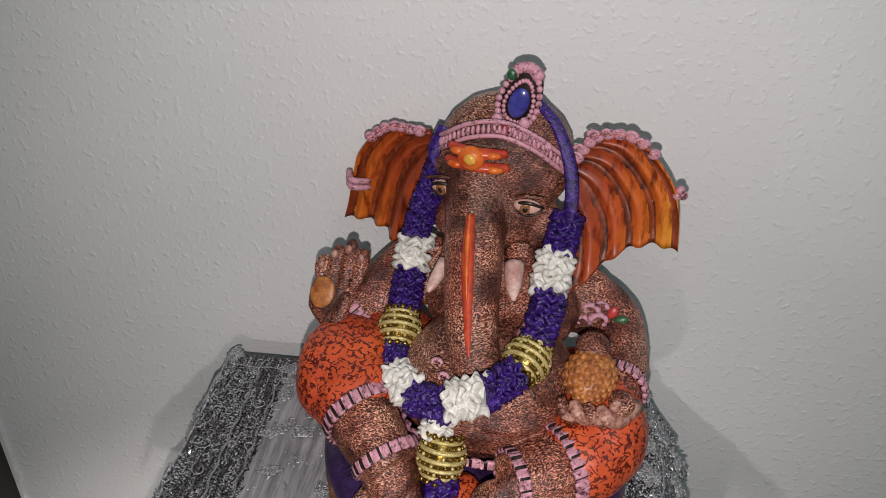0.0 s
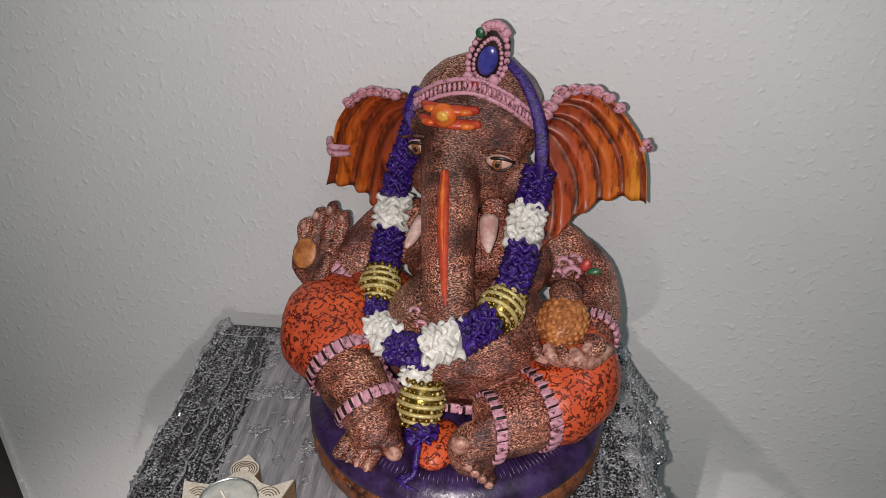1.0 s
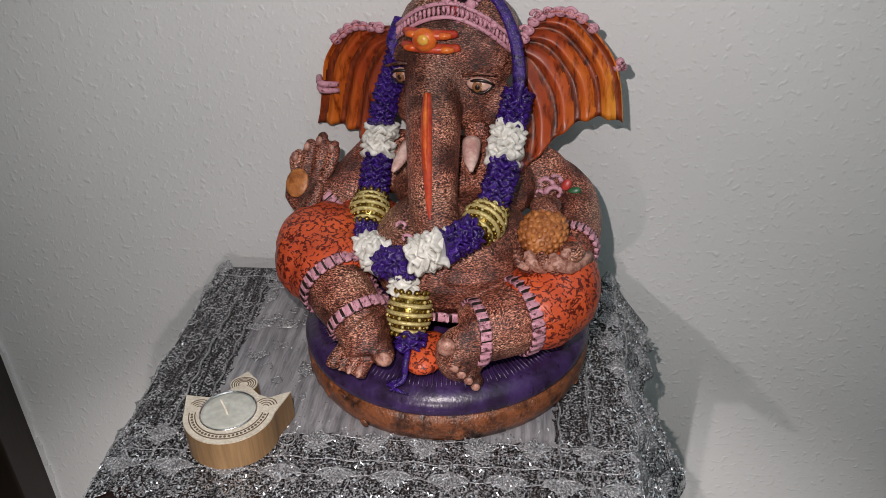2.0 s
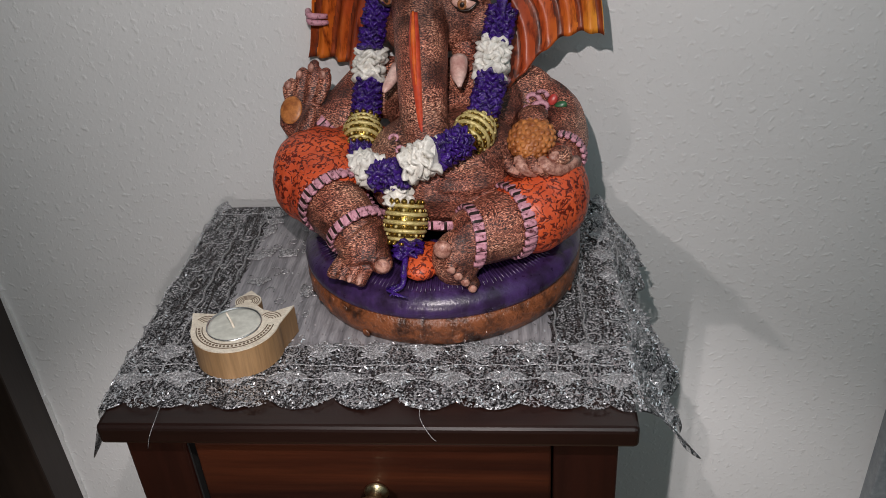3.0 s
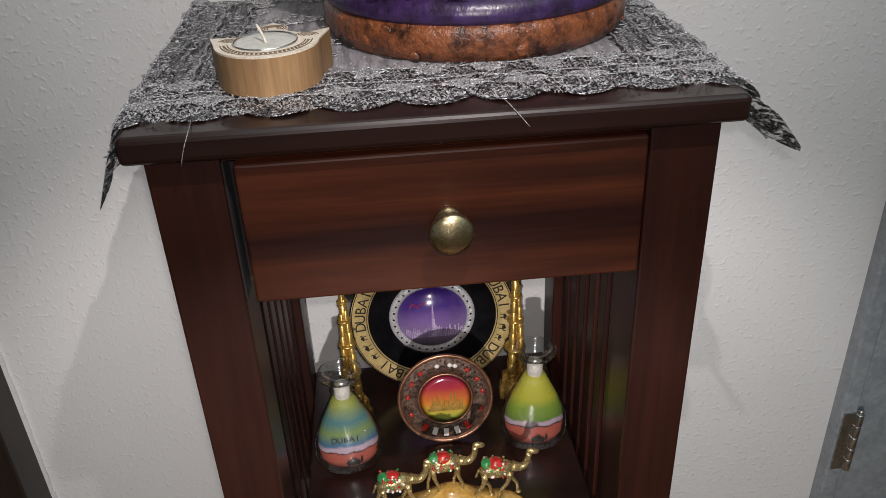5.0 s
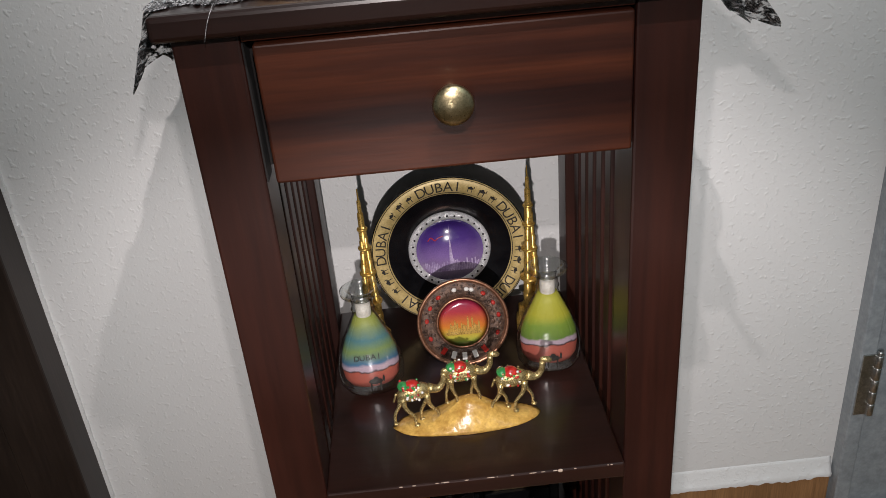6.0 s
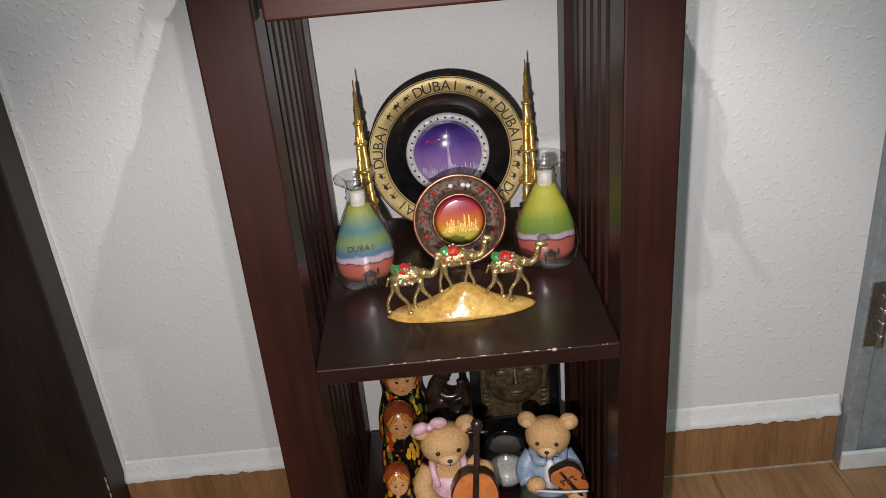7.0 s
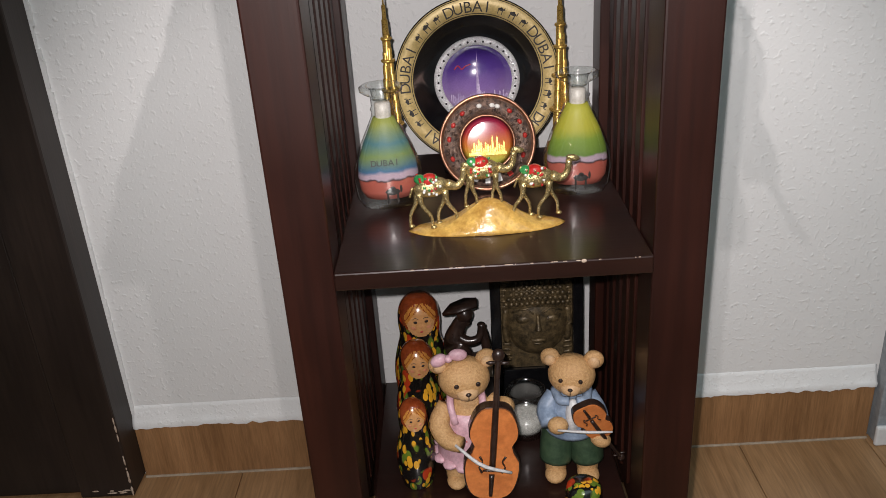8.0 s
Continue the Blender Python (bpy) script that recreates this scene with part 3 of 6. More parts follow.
def build_flesh(bm):
    ball(bm, (0.006, 0.000, 0.100), (0.066, 0.056, 0.052))
    ball(bm, (0.000, 0.048, 0.134), (0.060, 0.040, 0.040))
    ball(bm, (-0.062, 0.062, 0.140), (0.030, 0.028, 0.028))
    ball(bm, (0.054, 0.074, 0.132), (0.030, 0.028, 0.027))
    ball(bm, (0.02, -0.018, 0.110), (0.045, 0.036, 0.020))
    # raised arm and palm
    tube(bm, [(-0.072, 0.060, 0.148, 0.024), (-0.092, 0.044, 0.132, 0.021), (-0.108, 0.022, 0.118, 0.018), (-0.116, 0.014, 0.128, 0.014)], 0)
    ball(bm, (-0.1165, 0.012, 0.134), (0.0190, 0.0085, 0.030), (-8, 0, 0))
    for k, (x, z) in enumerate(((-0.1295, 0.167), (-0.1190, 0.1775), (-0.1080, 0.1845), (-0.0980, 0.178))):
        tube(bm, [(x * 0.75 - 0.0285, 0.011, 0.148, 0.0052), (x, 0.013, 0.160, 0.0058), (x + 0.001, 0.015, z - 0.004, 0.0054), (x + 0.001, 0.013, z, 0.003)], 0, 12, 10)
    tube(bm, [(-0.112, 0.004, 0.112, 0.0085), (-0.106, -0.004, 0.126, 0.0080), (-0.101, -0.005, 0.142, 0.0062), (-0.100, -0.004, 0.152, 0.0034)], 0, 12, 10)
    # other arm, bent to hold the fruit
    tube(bm, [(0.058, 0.078, 0.128, 0.025), (0.080, 0.072, 0.118, 0.0245), (0.094, 0.042, 0.111, 0.0215), (0.097, 0.004, 0.112, 0.0175), (0.090, -0.020, 0.112, 0.016)], 0)
    ball(bm, (0.092, -0.018, 0.111), (0.023, 0.021, 0.014))
    # legs: one knee raised, the other folded with the sole to the front
    tube(bm, [(-0.084, -0.034, 0.090, 0.018), (-0.070, -0.049, 0.087, 0.0245), (-0.050, -0.066, 0.080, 0.022), (-0.038, -0.074, 0.074, 0.020)], 0)
    tube(bm, [(-0.042, -0.066, 0.072, 0.021), (-0.036, -0.078, 0.066, 0.020), (-0.033, -0.088, 0.058, 0.015)], 0)
    for k in range(4):
        tube(bm, [(-0.029 - k * 0.0064, -0.080, 0.064, 0.0062), (-0.0315 - k * 0.0076, -0.094, 0.0580, 0.0055), (-0.0325 - k * 0.0080, -0.1030 + k * 0.0020, 0.0532, 0.0048)], 0, 10, 8)
    tube(bm, [(-0.024, -0.080, 0.066, 0.009), (-0.019, -0.088, 0.064, 0.0085), (-0.016, -0.092, 0.065, 0.007)], 0, 10, 10)
    tube(bm, [(0.084, -0.032, 0.083, 0.018), (0.068, -0.047, 0.082, 0.0260), (0.050, -0.062, 0.080, 0.024), (0.036, -0.068, 0.076, 0.020)], 0)
    ball(bm, (0.036, -0.078, 0.068), (0.0190, 0.0135, 0.025), (0, 16, 0))
    for k in range(4):
        ball(bm, (0.035 + k * 0.0045, -0.0905 + k * 0.002, 0.070 - k * 0.0065), (0.0058, 0.006, 0.0055))
    # head, brow and cheeks
    ball(bm, (-0.012, 0.080, 0.243), (0.051, 0.050, 0.048))
    ball(bm, (-0.015, 0.064, 0.221), (0.045, 0.037, 0.044))
    ball(bm, (0.019, 0.058, 0.203), (0.020, 0.018, 0.022))
    ball(bm, (-0.046, 0.056, 0.203), (0.016, 0.018, 0.022))
    ball(bm, (0.011, 0.056, 0.2455), (0.021, 0.016, 0.010), (0, 14, 0))
    ball(bm, (-0.046, 0.055, 0.2455), (0.016, 0.016, 0.010), (0, -14, 0))
    tube(bm, TRUNK, 0, 30, 18)
    tube(bm, [(0.010, 0.040, 0.190, 0.011), (0.015, 0.024, 0.182, 0.009)], 0, 8, 10)
    tube(bm, [(-0.038, 0.040, 0.186, 0.011), (-0.040, 0.024, 0.178, 0.009)], 0, 8, 10)


SEAT = pose(0.0465, -0.147, TOP + 0.0015, 0, 0, -11)
BUILD = Matrix.Diagonal((1.025, 1.11, 0.985, 1))


def lean(v):
    """The head and the trunk lean back from the chest upwards."""
    k = max(0.0, min(1.0, (v.z - 0.10) / 0.09))
    k = k * k * (3 - 2 * k) * max(0.0, min(1.0, (0.085 - v.y) / 0.06))
    out = 0.008 * max(0.0, min(1.0, (v.z - 0.105) / 0.02)) if v.x < -0.085 and v.y < 0.035 else 0.0
    return BUILD @ Vector((v.x - out, v.y + 0.024 * k, v.z - 0.014 * k))


def build_statue():
    bm = bmesh.new()
    # base and cushion
    lathe(bm, [(0.100, 0.0), (0.1075, 0.002), (0.1105, 0.010), (0.1110, 0.020), (0.1085, 0.0265)], 72, S["rock"])
    lathe(bm, [(0.1080, 0.0255), (0.1105, 0.029), (0.1110, 0.034), (0.1080, 0.040), (0.1000, 0.0450), (0.080, 0.0480), (0.040, 0.0500), (0.001, 0.0505)], 72, S["cushion"])
    rng = random.Random(3)
    for k in range(190):
        t = 2 * math.pi * k / 190
        r0, r1 = 0.060 + rng.random() * 0.02, 0.097 + rng.random() * 0.004
        tube(bm, [(r0 * math.cos(t), r0 * math.sin(t), 0.0483, 0.0004), ((r0 + r1) / 2 * math.cos(t), (r0 + r1) / 2 * math.sin(t), 0.0480, 0.0009), (r1 * math.cos(t), r1 * math.sin(t), 0.0452, 0.0006)], S["cushion"], 5, 5)
    for k in range(60):
        t = rng.random() * 2 * math.pi
        z = rng.uniform(0.004, 0.022)
        ball(bm, (0.1098 * math.cos(t), 0.1098 * math.sin(t), z), (0.0013, rng.uniform(0.0025, 0.006), rng.uniform(0.002, 0.005)), (rng.uniform(-40, 40), 0, math.degrees(t)), S["rock"], 8, 6)
    bm.transform(Matrix.Diagonal((1.066, 1.066, 1.02, 1)))
    foot = set(bm.verts)
    fused(build_flesh, 0.0012, 4, S["flesh"], bm)

    def trousers(b):
        ball(b, (-0.097, -0.014, 0.092), (0.035, 0.042, 0.042), (0, 10, -20))
        ball(b, (-0.084, -0.030, 0.089), (0.034, 0.033, 0.037), (0, 20, -30))
        ball(b, (-0.080, 0.020, 0.085), (0.045, 0.045, 0.036))
        ball(b, (0.090, -0.010, 0.089), (0.033, 0.041, 0.042), (0, 0, 25))
        ball(b, (0.083, -0.029, 0.084), (0.034, 0.035, 0.034))
        ball(b, (0.074, 0.020, 0.082), (0.044, 0.045, 0.034))
    fused(trousers, 0.0018, 5, S["scroll"], bm)
    ball(bm, (0.008, -0.072, 0.058), (0.016, 0.022, 0.010), (0, 0, 0), S["scroll"])
    # cuffs and anklets
    ring_band(bm, (-0.071, -0.047, 0.089), (0.70, -0.62, -0.20), 0.0275, 0.010, S["pink"], 26)
    ring_band(bm, (-0.044, -0.071, 0.080), (0.62, -0.55, -0.40), 0.0225, 0.008, S["pink"], 20)
    ring_band(bm, (0.069, -0.045, 0.083), (-0.70, -0.68, 0.05), 0.0285, 0.010, S["pink"], 26)
    ring_band(bm, (0.043, -0.067, 0.080), (-0.78, -0.55, 0.1), 0.0235, 0.008, S["pink"], 20)
    ring_band(bm, (0.0975, 0.008, 0.1125), (-0.1, -0.98, 0.02), 0.0195, 0.008, S["pink"], 22)
    ring_band(bm, (-0.105, 0.026, 0.122), (-0.6, -0.6, -0.6), 0.0195, 0.008, S["pink"], 18)
    ring_band(bm, (0.010, -0.004, 0.074), (0.0, 0.15, 1), 0.0655, 0.007, S["pink"], 40, 0.86)
    # toes and nails
    ball(bm, (-0.0155, -0.0955, 0.067), (0.0062, 0.0042, 0.0058), (0, 0, 0), S["nail"], 12, 8)
    for k in range(4):
        ball(bm, (-0.0322 - k * 0.0078, -0.1010 + k * 0.0020, 0.0580), (0.0026, 0.0060, 0.0022), (28, 0, 0), S["nail"], 10, 8)
        ball(bm, (0.036 + k * 0.0045, -0.0950 + k * 0.002, 0.069 - k * 0.0065), (0.0036, 0.0022, 0.0035), (0, 0, 0), S["nail"], 8, 6)
    ball(bm, (0.029, -0.0900, 0.083), (0.0070, 0.0050, 0.0072), (0, 0, 0), S["nail"], 14, 10)
    for x, z in ((-0.1285, 0.1645), (-0.1180, 0.1750), (-0.1070, 0.1820), (-0.0970, 0.1755)):
        ball(bm, (x, 0.0085, z), (0.0030, 0.0022, 0.0042), (0, 0, 0), S["nail"], 8, 6)
    ball(bm, (-0.1225, 0.0052, 0.142), (0.0100, 0.0022, 0.0130), (-8, 0, 0), S["fruit"], 14, 10)
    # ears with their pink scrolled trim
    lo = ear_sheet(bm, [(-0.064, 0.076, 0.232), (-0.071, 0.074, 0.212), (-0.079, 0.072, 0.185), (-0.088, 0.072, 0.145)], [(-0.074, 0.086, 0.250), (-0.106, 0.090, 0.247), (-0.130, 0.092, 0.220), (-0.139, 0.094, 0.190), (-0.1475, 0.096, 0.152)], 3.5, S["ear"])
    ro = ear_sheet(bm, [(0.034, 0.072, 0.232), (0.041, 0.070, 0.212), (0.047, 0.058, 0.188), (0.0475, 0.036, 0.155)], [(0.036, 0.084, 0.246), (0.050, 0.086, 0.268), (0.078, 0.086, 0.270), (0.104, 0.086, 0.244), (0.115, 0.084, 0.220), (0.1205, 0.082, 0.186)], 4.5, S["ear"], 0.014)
    for o, flip, span in ((lo, -1, 15), (ro, 1, 18)):
        for k in range(1, span, 2):
            p = o[k]
            curl(bm, p[0], p[1] - 0.002, p[2] - 0.0005, 0.0042 + 0.001 * math.sin(k * 2.1), S["pink"], flip if k % 4 == 1 else -flip)
            ball(bm, (p[0] + flip * 0.002, p[1] + 0.001, p[2] - 0.002), (0.0050, 0.004, 0.0042), (0, 0, 0), S["pink"], 10, 8)
    for dz in (-0.003, 0.003):
        tube(bm, [(-0.143, 0.097, 0.193 + dz, 0.0028), (-0.136, 0.086, 0.192 + dz, 0.0030), (-0.124, 0.094, 0.189 + dz, 0.0024)], S["pink"], 10, 8)
    ball(bm, (0.0985, 0.094, 0.219), (0.0045, 0.004, 0.0055), (0, 0, 0), S["pink"], 12, 8)
    for x, z in ((0.1125, 0.228), (0.1165, 0.229), (0.1140, 0.233)):
        ball(bm, (x, 0.088, z), (0.0035, 0.0035, 0.0035), (0, 0, 0), S["pink"], 10, 8)
    # eyes
    for x, y, z, t in ((0.0135, 0.0290, 0.2325, -16), (-0.0505, 0.0360, 0.2325, 22)):
        ball(bm, (x, y + 0.0035, z), (0.0105, 0.0052, 0.0052), (0, 8 if x > 0 else -8, -t), S["eyew"], 16, 10)
        ball(bm, (x - 0.001, y - 0.0010, z), (0.0042, 0.0016, 0.0046), (0, 0, -t), S["iris"], 12, 8)
        ball(bm, (x - 0.001, y - 0.0022, z), (0.0021, 0.0012, 0.0023), (0, 0, -t), S["eyeb"], 10, 8)
        for s, r in ((1, 0.0013), (-1, 0.0009)):
            tube(bm, [(x - 0.0105, y + 0.004, z - 0.001, r * 0.7), (x - 0.004, y - 0.0008, z + s * 0.0046, r), (x + 0.004, y - 0.0006, z + s * 0.0048, r), (x + 0.0110, y + 0.0045, z, r * 0.7)], S["eyeb"], 10, 6)
        tube(bm, [(x - 0.013, y + 0.001, z + 0.007, 0.001), (x, y - 0.004, z + 0.0125, 0.0016), (x + 0.013, y + 0.003, z + 0.009, 0.001)], S["flesh"], 10, 6)
    # tusks
    tube(bm, [(0.0095, 0.020, 0.1890, 0.0076), (0.0130, 0.006, 0.1820, 0.0062), (0.0165, -0.004, 0.1755, 0.0014)], S["tusk"], 12, 12)
    tube(bm, [(-0.0410, 0.018, 0.182, 0.0062), (-0.0455, 0.004, 0.171, 0.0044), (-0.0475, -0.001, 0.166, 0.0015)], S["tusk"], 12, 12)
    # forehead mark and the stripe down the trunk
    for dz, w in ((0.0055, 0.0200), (-0.0055, 0.0220)):
        tube(bm, [(-0.025 - w, 0.0365, 0.2650 + dz, 0.0036), (-0.025 - w * 0.55, 0.0290, 0.2665 + dz, 0.0050), (-0.025, 0.0265, 0.267 + dz, 0.0050), (-0.025 + w * 0.55, 0.0285, 0.2665 + dz, 0.0050), (-0.025 + w, 0.0350, 0.2650 + dz, 0.0036)], S["stripe"], 18, 10, 0.75)
        for a in (-0.62, 0.62):
            tube(bm, [(-0.025 + w * (a - 0.26), 0.0262, 0.2670 + dz, 0.0020), (-0.025 + w * a, 0.0250, 0.2672 + dz, 0.0030), (-0.025 + w * (a + 0.26), 0.0268, 0.2668 + dz, 0.0020)], S["mark"], 8, 8)
    ball(bm, (-0.0275, 0.0240, 0.2690), (0.0098, 0.0060, 0.0095), (0, 0, 0), S["mark"], 16, 12)
    ball(bm, (-0.0270, 0.0192, 0.2705), (0.0046, 0.0026, 0.0044), (0, 0, 0), S["yellow"], 12, 8)
    tube(bm, down_trunk(0.32, 0.93, -0.0018, (0.0032, 0.0046, 0.0044, 0.0036, 0.0024, 0.0010)), S["stripe"], 36, 12)
    tube(bm, down_trunk(0.33, 0.66, 0.0020, (0.0008, 0.0022, 0.0018, 0.0008)), S["mark"], 24, 8)
    for dx in (-1, 1):
        tube(bm, [(x + dx * (r + 0.0008), y + 0.0012, z - 0.0008, 0.0009) for x, y, z, r in down_trunk(0.32, 0.82, -0.0012, (0.0032, 0.0046, 0.0044, 0.0036, 0.0028))], S["nail"], 24, 6)
    # headband
    band = [(-0.0635, 0.080, 0.246), (-0.054, 0.050, 0.264), (-0.033, 0.037, 0.2825), (-0.009, 0.036, 0.2880), (0.013, 0.042, 0.2780), (0.030, 0.056, 0.2590), (0.0395, 0.080, 0.238)]
    for dz, r in ((-0.0045, 0.0016), (0.0045, 0.0016)):
        tube(bm, [(x, y - 0.0015 + (0.004 if dz > 0 else 0), z + dz, r) for x, y, z in band], S["pink"], 40, 8)
    for q in spline(band, 40):
        ball(bm, (q[0], q[1], q[2]), (0.0015, 0.0028, 0.0034), (0, 0, 0), S["pink"], 8, 6)
    # crown: a leaf-shaped plume with a blue stone, set about with beads
    cx, cy, cz = -0.001, 0.056, 0.303
    ball(bm, (cx, cy + 0.005, cz), (0.0140, 0.0050, 0.0245), (0, 14, 0), S["eyeb"], 18, 12)
    ball(bm, (cx - 0.0005, cy - 0.0015, cz - 0.003), (0.0072, 0.0045, 0.0115), (0, 14, 0), S["gem"], 16, 12)
    for k in range(26):
        t = 2 * math.pi * k / 26
        x, z = 0.0132 * math.cos(t) * (1 - 0.25 * math.sin(t)), 0.0232 * math.sin(t)
        c, s = math.cos(radians(-14)), math.sin(radians(-14))
        ball(bm, (cx + x * c - z * s, cy + 0.001, cz + x * s + z * c), (0.0024, 0.0026, 0.0024), (0, 0, 0), S["pink"], 8, 6)
        x, z = x * 0.72, z * 0.70
        ball(bm, (cx + x * c - z * s, cy - 0.001, cz - 0.002 + x * s + z * c), (0.0017, 0.0018, 0.0017), (0, 0, 0), S["pink"], 6, 5)
    tube(bm, [(cx + 0.012, cy + 0.004, cz + 0.014, 0.0045), (cx + 0.006, cy + 0.003, cz + 0.0215, 0.004), (cx - 0.003, cy + 0.002, cz + 0.0205, 0.0034), (cx - 0.005, cy + 0.001, cz + 0.015, 0.0028)], S["pink"], 12, 10)
    ball(bm, (cx - 0.0065, cy - 0.001, cz + 0.017), (0.0036, 0.0030, 0.0040), (0, 0, 0), S["green"], 10, 8)
    ball(bm, (cx - 0.0055, cy - 0.008, cz - 0.0195), (0.0056, 0.0036, 0.0046), (0, 0, 0), S["red"], 12, 8)
    for k in range(16):
        x = -0.026 + k * 0.0031
        ball(bm, (cx + x + 0.002, cy - 0.010 + abs(k - 8) * 0.0006, cz - 0.0215 - 0.0016 * abs(k - 7.5) + (0.003 if k % 2 else -0.003)), (0.0036, 0.0034, 0.0033), (0, 0, 0), S["pink"], 8, 6)
    for x, z in ((-0.014, -0.015), (0.005, -0.015)):
        ball(bm, (cx + x, cy - 0.007, cz + z), (0.0042, 0.0034, 0.0046), (0, 0, 0), S["pink"], 10, 8)
    # fruit with its scales, and the fingers round it
    fx, fy, fz = 0.078, -0.017, 0.139
    ball(bm, (fx, fy, fz), (0.0175, 0.0175, 0.0165), (0, 0, 0), S["fruit"], 18, 12)
    for k in range(120):
        z = 1 - 2 * (k + 0.5) / 120
        t, r = k * 2.399963, math.sqrt(1 - z * z)
        ball(bm, (fx + 0.0163 * r * math.cos(t), fy + 0.0163 * r * math.sin(t), fz + 0.0154 * z), (0.0028, 0.0028, 0.0028), (0, 0, 0), S["fruit"], 6, 5)
    ball(bm, (fx - 0.002, fy + 0.010, fz + 0.016), (0.012, 0.010, 0.006), (20, 0, 0), S["flesh"], 12, 8)
    for k in range(4):
        x = 0.0685 + k * 0.0088
        tube(bm, [(x + 0.017, -0.013, 0.115 + k * 0.0015, 0.0055), (x + 0.007, -0.033, 0.119 + k * 0.0014, 0.0056), (x - 0.002, -0.039, 0.127 + k * 0.001, 0.0050), (x - 0.006, -0.036, 0.1335, 0.0030)], S["nail" if k % 2 else "flesh"], 12, 8)
        tube(bm, [(x + 0.006, -0.0375, 0.1205 + k * 0.0014, 0.0030), (x - 0.001, -0.0430, 0.127 + k * 0.001, 0.0030)], S["nail"], 6, 8)
    ball(bm, (0.1020, -0.029, 0.133), (0.0095, 0.0080, 0.0075), (0, 20, 30), S["flesh"], 14, 10)
    ball(bm, (0.0990, -0.0355, 0.1350), (0.0050, 0.0030, 0.0045), (0, 20, 30), S["nail"], 10, 8)
    # scrolls on the shoulder, with a red and a green leaf
    for x, y, z, s, f in ((0.066, 0.050, 0.140, 0.0070, 1), (0.076, 0.047, 0.134, 0.0080, -1), (0.062, 0.048, 0.130, 0.0060, 1), (0.073, 0.052, 0.143, 0.0060, 1), (-0.078, 0.036, 0.145, 0.0070, -1), (-0.070, 0.034, 0.138, 0.0060, 1)):
        curl(bm, x, y, z, s, S["pink"], f)
    ball(bm, (0.0830, 0.0540, 0.1390), (0.0040, 0.0025, 0.0058), (0, 20, 0), S["red"], 10, 8)
    ball(bm, (0.0900, 0.0520, 0.1350), (0.0040, 0.0025, 0.0058), (0, 60, 0), S["green"], 10, 8)
    # collar at both sides of the trunk
    for pts in ([(0.046, 0.030, 0.170), (0.034, 0.010, 0.158), (0.024, -0.012, 0.140)],):
        tube(bm, [(*p, 0.0062) for p in pts], S["pink"], 14, 10)
        for q in spline(pts, 12):
            ball(bm, (q[0], q[1] - 0.006, q[2] + 0.001), (0.0026, 0.0026, 0.0026), (0, 0, 0), S["eyeb"], 8, 6)
    for k in range(6):
        curl(bm, -0.020 + k * 0.004, -0.050, 0.150 - k * 0.010, 0.0045, S["pink"], 1 if k % 2 else -1)
    for v in bm.verts:
        if v not in foot:
            v.co = lean(v.co)
    ob = link_mesh("statue", bm, STATUE_MATS)
    ob.matrix_world = SEAT
    return tagged(ob, "painted clay statue, seated, brown and orange on a round purple base", "statue")


build_statue()

# ---- satin garland on the statue ----
SATIN = surface("purple_satin", (0.008, 0.002, 0.040), (0.060, 0.016, 0.24), 160, 0.27, stretch=(1, 1, 2.5), bump=0.5, depth=0.002)
PETAL = surface("white_satin", (0.66, 0.64, 0.58), (0.82, 0.80, 0.74), 90, 0.42, bump=0.3, depth=0.001)
GOLDC = surface("gold_cord", (0.46, 0.36, 0.11), (0.80, 0.68, 0.32), 420, 0.40, 0.35, bump=0.5)
GOLDB = surface("gold_bead_metal", (0.16, 0.09, 0.012), (0.50, 0.33, 0.08), 300, 0.20, 0.9, bump=0.1)


def ruffle(length, radius, seed, folds, pleats):
    """A bunch of gathered ribbon: pleated frills crowded along an axis (z)."""
    bm = bmesh.new()
    rng = random.Random(seed)
    n, rings = 48, []
    for k in range(folds):
        z0 = -length / 2 + length * (k + 0.5) / folds
        ph, tilt, td = rng.random() * 6.28, rng.uniform(-0.25, 0.25), rng.random() * 6.28
        for f, dz in ((0.62, -0.5), (0.90, -0.30), (1.0, 0.0), (0.90, 0.30), (0.62, 0.5)):
            ring = []
            for i in range(n):
                t = 2 * math.pi * i / n
                wob = 0.10 * math.sin(pleats * t + ph) + 0.06 * math.sin((pleats + 5) * t - ph * 2) + 0.05 * noise.noise((math.cos(t) * 3, math.sin(t) * 3, k * 1.7 + seed))
                r = radius * (f + wob * f)
                z = z0 + dz * length / folds * 1.3 + 0.18 * radius * math.sin(pleats * 0.6 * t + ph * 1.7) * f + tilt * radius * math.cos(t - td)
                ring.append(bm.verts.new((r * math.cos(t), r * math.sin(t), z)))
            rings.append(ring)
    for g, h in zip(rings, rings[1:]):
        for i in range(n):
            bm.faces.new((g[i], g[(i + 1) % n], h[(i + 1) % n], h[i])).smooth = True
    bm.faces.new(rings[0][::-1])
    bm.faces.new(rings[-1])
    return bm


